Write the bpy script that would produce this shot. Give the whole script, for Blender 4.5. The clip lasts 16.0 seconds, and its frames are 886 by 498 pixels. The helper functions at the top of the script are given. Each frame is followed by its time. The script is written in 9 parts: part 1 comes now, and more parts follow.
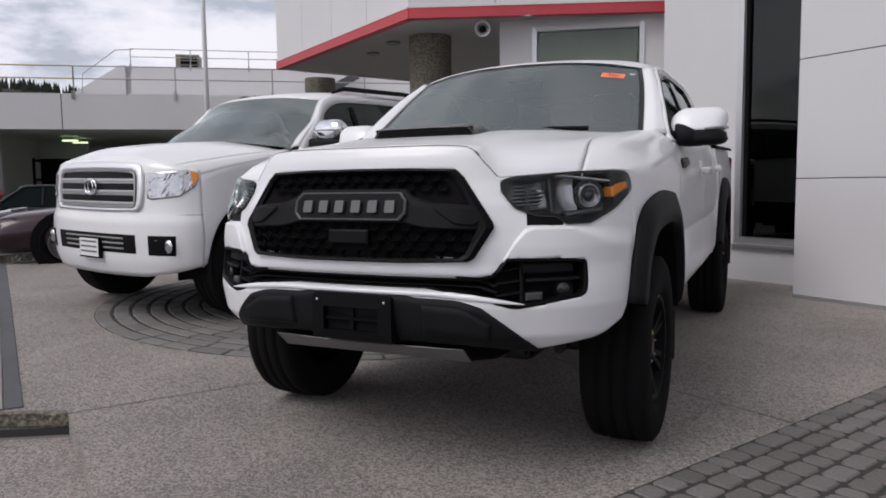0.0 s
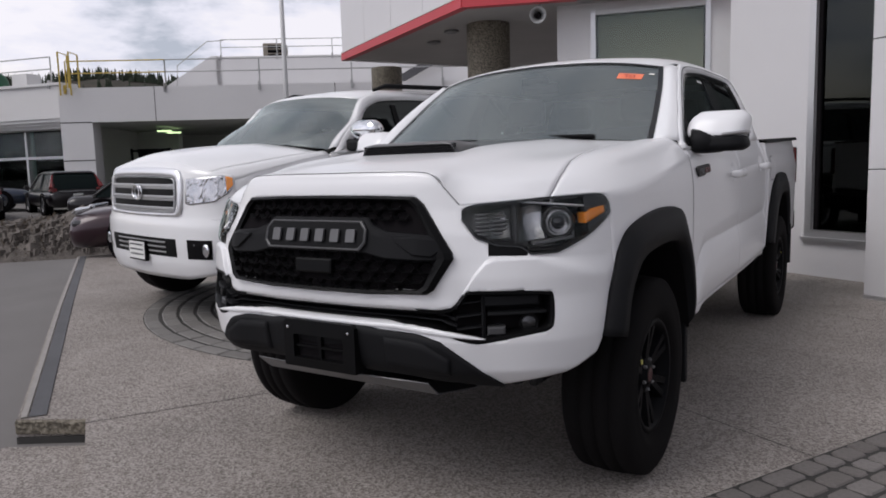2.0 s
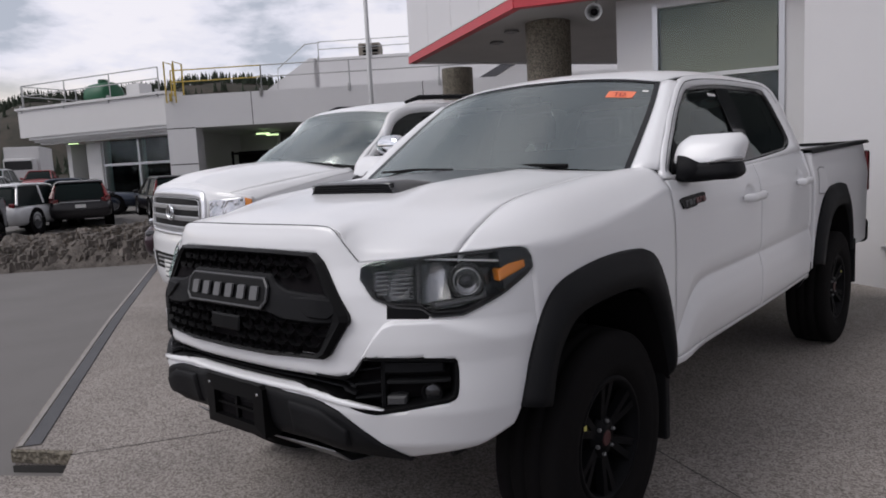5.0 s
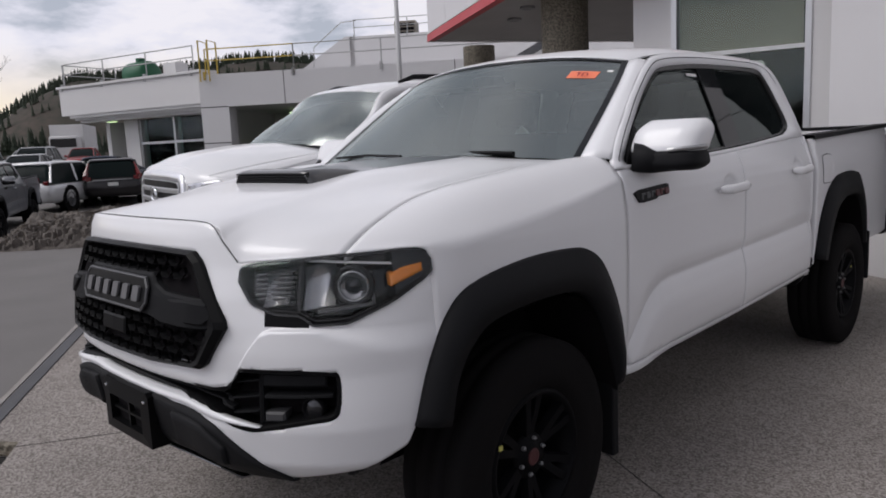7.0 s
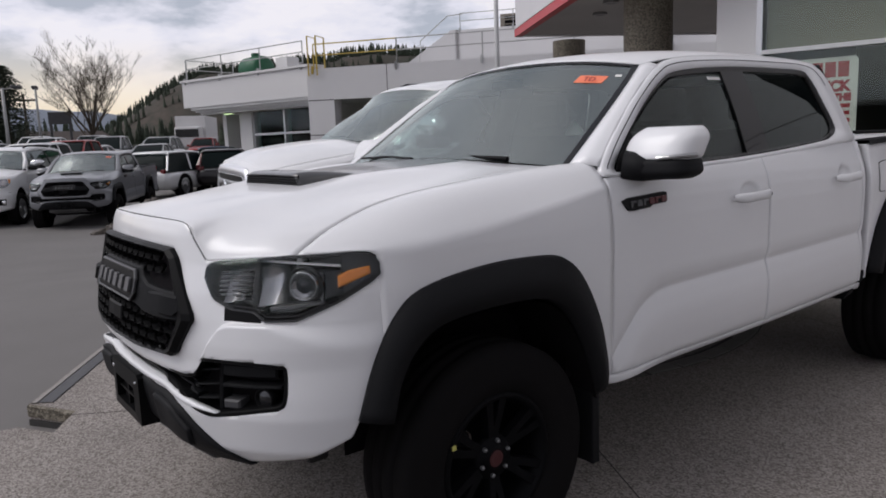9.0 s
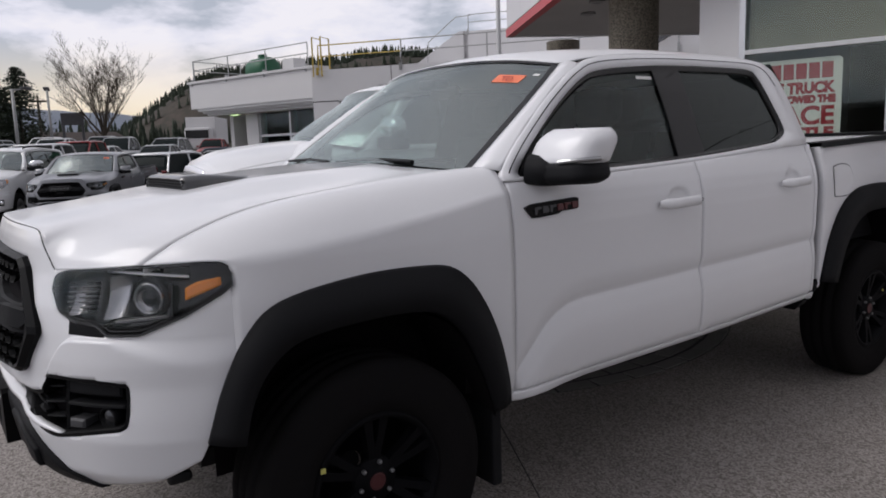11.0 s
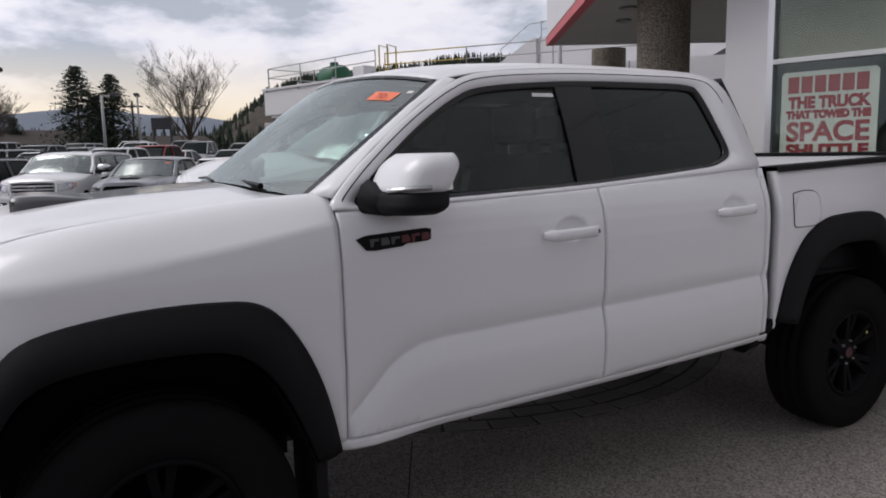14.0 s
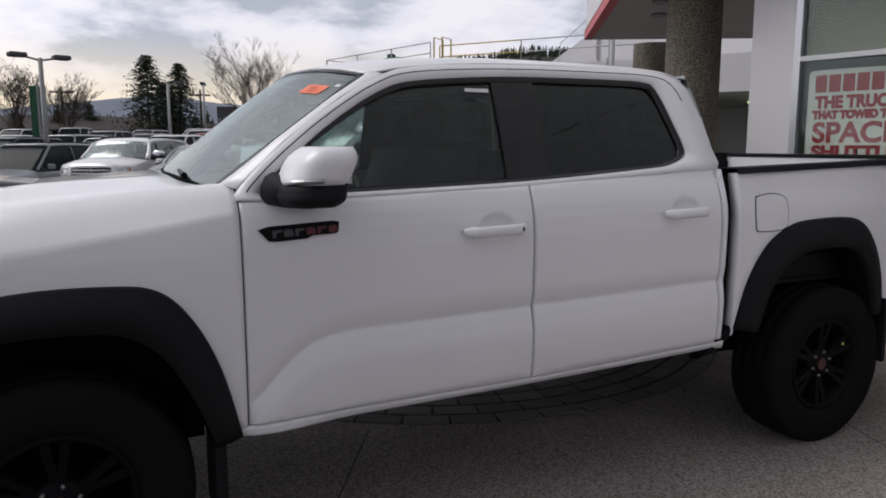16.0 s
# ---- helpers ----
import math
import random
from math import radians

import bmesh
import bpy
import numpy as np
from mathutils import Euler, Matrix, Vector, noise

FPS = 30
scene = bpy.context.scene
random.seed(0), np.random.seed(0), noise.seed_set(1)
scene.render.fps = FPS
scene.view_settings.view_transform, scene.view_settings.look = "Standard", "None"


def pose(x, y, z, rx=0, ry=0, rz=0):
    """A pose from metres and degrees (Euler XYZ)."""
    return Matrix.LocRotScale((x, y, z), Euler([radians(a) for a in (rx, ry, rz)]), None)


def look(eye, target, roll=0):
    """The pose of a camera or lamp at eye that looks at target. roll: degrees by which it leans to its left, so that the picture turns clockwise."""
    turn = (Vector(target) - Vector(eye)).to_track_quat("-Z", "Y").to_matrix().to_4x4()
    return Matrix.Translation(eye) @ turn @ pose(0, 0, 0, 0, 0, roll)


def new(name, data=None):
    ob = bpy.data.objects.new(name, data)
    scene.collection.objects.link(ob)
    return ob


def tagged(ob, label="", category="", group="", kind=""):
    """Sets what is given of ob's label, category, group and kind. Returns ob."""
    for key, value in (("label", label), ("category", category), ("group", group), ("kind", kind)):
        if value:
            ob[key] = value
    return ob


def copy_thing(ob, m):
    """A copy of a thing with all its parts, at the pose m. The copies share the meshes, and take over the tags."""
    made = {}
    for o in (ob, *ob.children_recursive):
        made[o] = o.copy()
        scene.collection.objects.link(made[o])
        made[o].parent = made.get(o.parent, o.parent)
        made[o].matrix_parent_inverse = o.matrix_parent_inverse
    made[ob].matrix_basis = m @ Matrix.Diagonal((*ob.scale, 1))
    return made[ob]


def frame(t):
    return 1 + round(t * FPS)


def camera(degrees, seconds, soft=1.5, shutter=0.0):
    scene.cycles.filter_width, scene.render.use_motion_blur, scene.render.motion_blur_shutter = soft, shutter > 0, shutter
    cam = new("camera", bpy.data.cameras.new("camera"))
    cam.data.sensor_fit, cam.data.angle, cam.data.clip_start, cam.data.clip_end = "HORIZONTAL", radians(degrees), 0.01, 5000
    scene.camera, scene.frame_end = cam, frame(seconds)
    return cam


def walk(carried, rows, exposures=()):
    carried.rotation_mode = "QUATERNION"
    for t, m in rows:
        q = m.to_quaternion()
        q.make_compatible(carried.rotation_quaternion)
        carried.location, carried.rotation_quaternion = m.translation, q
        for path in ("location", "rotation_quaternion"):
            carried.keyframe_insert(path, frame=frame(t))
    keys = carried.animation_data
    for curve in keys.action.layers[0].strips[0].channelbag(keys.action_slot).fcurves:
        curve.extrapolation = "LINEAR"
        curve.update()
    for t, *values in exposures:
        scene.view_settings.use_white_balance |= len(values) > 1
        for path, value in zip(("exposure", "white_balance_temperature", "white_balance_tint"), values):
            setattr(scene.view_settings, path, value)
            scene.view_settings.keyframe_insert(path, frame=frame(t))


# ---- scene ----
cam = camera(63.2, 16.0, soft=1.8)
PATH = [
    (0, (1.399, -3.04, 1.07), (0.537, -1.244, 0.893), -0.7),
    (0.5, (1.539, -2.958, 1.094), (0.627, -1.188, 0.91), -1.1),
    (1, (1.627, -2.888, 1.16), (0.648, -1.158, 0.94), -1.4),
    (1.5, (1.676, -2.833, 1.21), (0.647, -1.133, 0.981), -1.6),
    (2, (1.72, -2.738, 1.22), (0.645, -1.067, 0.992), -1.7),
    (2.5, (1.759, -2.613, 1.271), (0.647, -0.968, 1.036), -2.0),
    (3, (1.794, -2.536, 1.353), (0.656, -0.91, 1.098), -2.8),
    (3.5, (1.85, -2.473, 1.375), (0.698, -0.859, 1.111), -3.5),
    (4, (1.93, -2.392, 1.378), (0.734, -0.808, 1.125), -3.6),
    (4.2, (1.969, -2.363, 1.374), (0.74, -0.803, 1.138), -3.7),
    (6.3, (2.194, -1.842, 1.389), (0.833, -0.403, 1.109), -2.2),
    (6.5, (2.202, -1.802, 1.392), (0.837, -0.368, 1.107), -2.3),
    (7, (2.24, -1.735, 1.384), (0.857, -0.32, 1.096), -2.7),
    (7.5, (2.305, -1.665, 1.38), (0.889, -0.282, 1.09), -2.9),
    (8, (2.397, -1.6, 1.394), (0.904, -0.299, 1.113), -2.7),
    (8.2, (2.436, -1.569, 1.396), (0.911, -0.306, 1.121), -2.6),
    (10.3, (2.691, -1.186, 1.438), (1.097, -0.017, 1.133), -2.0),
    (10.5, (2.667, -1.126, 1.412), (1.077, 0.051, 1.116), -1.7),
    (11, (2.713, -1.042, 1.401), (1.114, 0.124, 1.11), -2.0),
    (11.5, (2.787, -0.923, 1.394), (1.169, 0.217, 1.105), -2.4),
    (12, (2.871, -0.805, 1.411), (1.219, 0.283, 1.115), -2.5),
    (12.5, (2.925, -0.703, 1.421), (1.228, 0.312, 1.122), -2.3),
    (13, (2.959, -0.586, 1.416), (1.235, 0.385, 1.124), -2.1),
    (13.5, (2.98, -0.438, 1.428), (1.245, 0.516, 1.145), -1.9),
    (14, (2.956, -0.255, 1.436), (1.236, 0.73, 1.169), -1.3),
    (14.5, (2.981, -0.129, 1.429), (1.275, 0.883, 1.17), -1.1),
    (15, (3.032, -0.003, 1.423), (1.312, 0.985, 1.171), -1.0),
    (15.5, (3.123, 0.096, 1.436), (1.357, 0.998, 1.18), -0.5),
    (16, (3.187, 0.182, 1.436), (1.393, 1.019, 1.152), -0.1),
]
walk(cam, [(t, look(eye, target, roll)) for t, eye, target, roll in PATH], exposures=[(0.0, -0.05), (3.5, -0.11), (8.0, -0.18), (16.0, -0.16)])

# ---- world and sun ----
world = bpy.data.worlds.new("overcast_sky")
scene.world = world
world.use_nodes = True
wn, wl = world.node_tree.nodes, world.node_tree.links
wn.clear()


def wnode(kind, **inputs):
    n = wn.new(kind)
    for k, v in inputs.items():
        n.inputs[k.replace("_", " ")].default_value = v
    return n


w_out = wnode("ShaderNodeOutputWorld")
w_bg = wnode("ShaderNodeBackground", Strength=1.14)
w_sky = wnode("ShaderNodeTexSky")
w_sky.sky_type, w_sky.sun_disc = "NISHITA", False
w_sky.sun_elevation, w_sky.sun_rotation = radians(50), radians(150)
w_sky.air_density, w_sky.dust_density = 1.0, 2.0
w_dim = wn.new("ShaderNodeVectorMath")
w_dim.operation = "SCALE"
w_dim.inputs["Scale"].default_value = 0.06
w_co = wn.new("ShaderNodeTexCoord")
w_map = wnode("ShaderNodeMapping", Scale=(1.0, 1.0, 2.7), Location=(0.3, 0.9, 0.2))
w_n1 = wnode("ShaderNodeTexNoise", Scale=4.6, Detail=8.0, Roughness=0.55)
w_r1 = wn.new("ShaderNodeValToRGB")
w_r1.color_ramp.elements[0].position, w_r1.color_ramp.elements[0].color = 0.415, (0.43, 0.46, 0.54, 1)
w_r1.color_ramp.elements[1].position, w_r1.color_ramp.elements[1].color = 0.575, (0.84, 0.815, 0.875, 1)
w_mid = w_r1.color_ramp.elements.new(0.502)
w_mid.color = (0.73, 0.725, 0.82, 1)
w_sep = wn.new("ShaderNodeSeparateXYZ")
w_hor = wnode("ShaderNodeMapRange", From_Min=0.02, From_Max=0.14, To_Min=1.0, To_Max=0.0)
w_west = wnode("ShaderNodeMapRange", From_Min=-0.78, From_Max=-0.93, To_Min=0.0, To_Max=1.0)
w_mul = wn.new("ShaderNodeMath")
w_mul.operation = "MULTIPLY"
w_glow = wn.new("ShaderNodeMix")
w_glow.data_type = "RGBA"
w_glow.inputs[7].default_value = (0.92, 0.76, 0.52, 1)
w_mix = wn.new("ShaderNodeMix")
w_mix.data_type = "RGBA"
w_mix.inputs[0].default_value = 0.92
wl.new(w_co.outputs["Generated"], w_map.inputs["Vector"])
wl.new(w_map.outputs[0], w_n1.inputs["Vector"])
wl.new(w_n1.outputs["Fac"], w_r1.inputs["Fac"])
wl.new(w_co.outputs["Generated"], w_sep.inputs[0])
wl.new(w_sep.outputs["Z"], w_hor.inputs["Value"])
wl.new(w_sep.outputs["X"], w_west.inputs["Value"])
wl.new(w_hor.outputs[0], w_mul.inputs[0])
wl.new(w_west.outputs[0], w_mul.inputs[1])
wl.new(w_mul.outputs[0], w_glow.inputs[0])
wl.new(w_r1.outputs["Color"], w_glow.inputs[6])
wl.new(w_sky.outputs[0], w_dim.inputs[0])
wl.new(w_dim.outputs[0], w_mix.inputs[6])
wl.new(w_glow.outputs[2], w_mix.inputs[7])
w_south = wnode("ShaderNodeMapRange", From_Min=0.15, From_Max=-0.8, To_Min=1.0, To_Max=1.45)
w_east = wnode("ShaderNodeMapRange", From_Min=-0.1, From_Max=0.7, To_Min=1.0, To_Max=0.5)
w_both = wn.new("ShaderNodeMath")
w_both.operation = "MULTIPLY"
w_zen = wnode("ShaderNodeMapRange", From_Min=0.45, From_Max=0.95, To_Min=1.0, To_Max=0.72)
w_all = wn.new("ShaderNodeMath")
w_all.operation = "MULTIPLY"
w_bright = wnode("ShaderNodeMapRange", From_Min=-0.2, From_Max=-0.9, To_Min=1.0, To_Max=1.10)
w_sum = wn.new("ShaderNodeMath")
w_sum.operation = "MULTIPLY"
w_gain = wn.new("ShaderNodeVectorMath")
w_gain.operation = "SCALE"
wl.new(w_sep.outputs["Y"], w_south.inputs["Value"])
wl.new(w_sep.outputs["X"], w_east.inputs["Value"])
wl.new(w_south.outputs[0], w_both.inputs[0])
wl.new(w_east.outputs[0], w_both.inputs[1])
wl.new(w_sep.outputs["Z"], w_zen.inputs["Value"])
wl.new(w_sep.outputs["X"], w_bright.inputs["Value"])
wl.new(w_both.outputs[0], w_all.inputs[0])
wl.new(w_zen.outputs[0], w_all.inputs[1])
wl.new(w_all.outputs[0], w_sum.inputs[0])
wl.new(w_bright.outputs[0], w_sum.inputs[1])
wl.new(w_sum.outputs[0], w_gain.inputs["Scale"])
wl.new(w_mix.outputs[2], w_gain.inputs[0])
wl.new(w_gain.outputs[0], w_bg.inputs["Color"])
wl.new(w_bg.outputs[0], w_out.inputs["Surface"])

sun = new("sun", bpy.data.lights.new("sun", "SUN"))
sun.data.energy, sun.data.angle, sun.data.color = 1.6, radians(34), (1.0, 0.96, 0.94)
sun.matrix_world = look((-11, -18, 26), (0, 0, 0))

# ---- materials ----
def mat(name, color, rough=0.5, metal=0.0, vary=0.0, scale=8.0, grain=0.0, grain_scale=120.0, bump=0.0, coat=0.0, second=None, spec=0.5):
    """A surface with large stains (vary, scale) and fine grain (grain, grain_scale), and relief from the grain."""
    m = bpy.data.materials.new(name)
    m.use_nodes = True
    nt = m.node_tree
    b = nt.nodes["Principled BSDF"]
    b.inputs["Base Color"].default_value = (*color, 1)
    b.inputs["Roughness"].default_value = rough
    b.inputs["Metallic"].default_value = metal
    b.inputs["Coat Weight"].default_value = coat
    b.inputs["Coat Roughness"].default_value = 0.06
    b.inputs["Specular IOR Level"].default_value = spec
    if vary or grain or bump:
        co = nt.nodes.new("ShaderNodeTexCoord")
        big = nt.nodes.new("ShaderNodeTexNoise")
        big.inputs["Scale"].default_value, big.inputs["Detail"].default_value = scale, 5
        fine = nt.nodes.new("ShaderNodeTexNoise")
        fine.inputs["Scale"].default_value, fine.inputs["Detail"].default_value = grain_scale, 3
        nt.links.new(co.outputs["Object"], big.inputs["Vector"])
        nt.links.new(co.outputs["Object"], fine.inputs["Vector"])
        sec = second or tuple(c * 0.6 for c in color)
        col = None
        for node, amount in ((big, vary), (fine, grain)):
            if not amount:
                continue
            rng = nt.nodes.new("ShaderNodeMapRange")
            rng.inputs["From Min"].default_value, rng.inputs["From Max"].default_value = 0.35, 0.68
            rng.inputs["To Min"].default_value, rng.inputs["To Max"].default_value = 0.0, amount
            nt.links.new(node.outputs["Fac"], rng.inputs["Value"])
            mix = nt.nodes.new("ShaderNodeMix")
            mix.data_type = "RGBA"
            mix.inputs[6].default_value, mix.inputs[7].default_value = (*color, 1), (*sec, 1)
            if col:
                nt.links.new(col, mix.inputs[6])
            nt.links.new(rng.outputs[0], mix.inputs[0])
            col = mix.outputs[2]
        if col:
            nt.links.new(col, b.inputs["Base Color"])
        if bump:
            bp = nt.nodes.new("ShaderNodeBump")
            bp.inputs["Strength"].default_value, bp.inputs["Distance"].default_value = bump, 0.006
            nt.links.new(fine.outputs["Fac"], bp.inputs["Height"])
            nt.links.new(bp.outputs[0], b.inputs["Normal"])
    return m


def glass_mat(name, tint, clear, rough=0.02, ior=1.6):
    """Tinted pane: a share of the light passes with the tint, the rest is a dark film; gloss by Fresnel."""
    m = bpy.data.materials.new(name)
    m.use_nodes = True
    nt = m.node_tree
    nt.nodes.clear()
    out = nt.nodes.new("ShaderNodeOutputMaterial")
    tr = nt.nodes.new("ShaderNodeBsdfTransparent")
    tr.inputs["Color"].default_value = (*[c * clear for c in tint], 1)
    gl = nt.nodes.new("ShaderNodeBsdfGlossy")
    gl.inputs["Roughness"].default_value, gl.inputs["Color"].default_value = rough, (0.90, 0.98, 0.96, 1)
    fr = nt.nodes.new("ShaderNodeFresnel")
    fr.inputs["IOR"].default_value = ior
    mx = nt.nodes.new("ShaderNodeMixShader")
    nt.links.new(fr.outputs[0], mx.inputs[0])
    nt.links.new(tr.outputs[0], mx.inputs[1])
    nt.links.new(gl.outputs[0], mx.inputs[2])
    nt.links.new(mx.outputs[0], out.inputs["Surface"])
    return m


def emit_mat(name, color, strength):
    m = mat(name, color, 0.4)
    b = m.node_tree.nodes["Principled BSDF"]
    b.inputs["Emission Color"].default_value, b.inputs["Emission Strength"].default_value = (*color, 1), strength
    return m


def pebble_mat(name, base, dark, light, size):
    """Exposed aggregate: small stones of three tones in a cement matrix, with stains."""
    m = mat(name, base, 0.85)
    nt = m.node_tree
    b = nt.nodes["Principled BSDF"]
    co = nt.nodes.new("ShaderNodeTexCoord")
    vo = nt.nodes.new("ShaderNodeTexVoronoi")
    vo.inputs["Scale"].default_value = size
    big = nt.nodes.new("ShaderNodeTexNoise")
    big.inputs["Scale"].default_value, big.inputs["Detail"].default_value = 1.3, 6
    ramp = nt.nodes.new("ShaderNodeValToRGB")
    ramp.color_ramp.elements[0].color, ramp.color_ramp.elements[1].color = (*dark, 1), (*light, 1)
    ramp.color_ramp.elements[0].position, ramp.color_ramp.elements[1].position = 0.12, 0.92
    ramp.color_ramp.elements.new(0.45).color = (*base, 1)
    sep = nt.nodes.new("ShaderNodeSeparateColor")
    mul = nt.nodes.new("ShaderNodeMix")
    mul.data_type, mul.blend_type = "RGBA", "MULTIPLY"
    rng = nt.nodes.new("ShaderNodeMapRange")
    rng.inputs["From Min"].default_value, rng.inputs["From Max"].default_value = 0.3, 0.7
    rng.inputs["To Min"].default_value, rng.inputs["To Max"].default_value = 0.78, 1.08
    bp = nt.nodes.new("ShaderNodeBump")
    bp.inputs["Strength"].default_value, bp.inputs["Distance"].default_value = 0.5, 0.003
    for n in (vo, big):
        nt.links.new(co.outputs["Object"], n.inputs["Vector"])
    nt.links.new(vo.outputs["Color"], sep.inputs[0])
    nt.links.new(sep.outputs[0], ramp.inputs["Fac"])
    nt.links.new(big.outputs["Fac"], rng.inputs["Value"])
    mul.inputs[0].default_value = 1.0
    nt.links.new(ramp.outputs["Color"], mul.inputs[6])
    nt.links.new(rng.outputs[0], mul.inputs[7])
    nt.links.new(mul.outputs[2], b.inputs["Base Color"])
    nt.links.new(vo.outputs["Distance"], bp.inputs["Height"])
    nt.links.new(bp.outputs[0], b.inputs["Normal"])
    return m


def varied_mat(name, tones, rough=0.8, bump=0.4, grain_scale=90.0, island=False):
    """Pieces that each take a tone of their own, with grain."""
    m = mat(name, tones[0], rough, grain=0.35, grain_scale=grain_scale, bump=bump)
    nt = m.node_tree
    b = nt.nodes["Principled BSDF"]
    info = nt.nodes.new("ShaderNodeNewGeometry" if island else "ShaderNodeObjectInfo")
    ramp = nt.nodes.new("ShaderNodeValToRGB")
    ramp.color_ramp.elements[0].color, ramp.color_ramp.elements[1].color = (*tones[0], 1), (*tones[1], 1)
    old = b.inputs["Base Color"].links[0].from_node
    nt.links.new(info.outputs["Random Per Island" if island else "Random"], ramp.inputs["Fac"])
    nt.links.new(ramp.outputs["Color"], old.inputs[6])
    return m


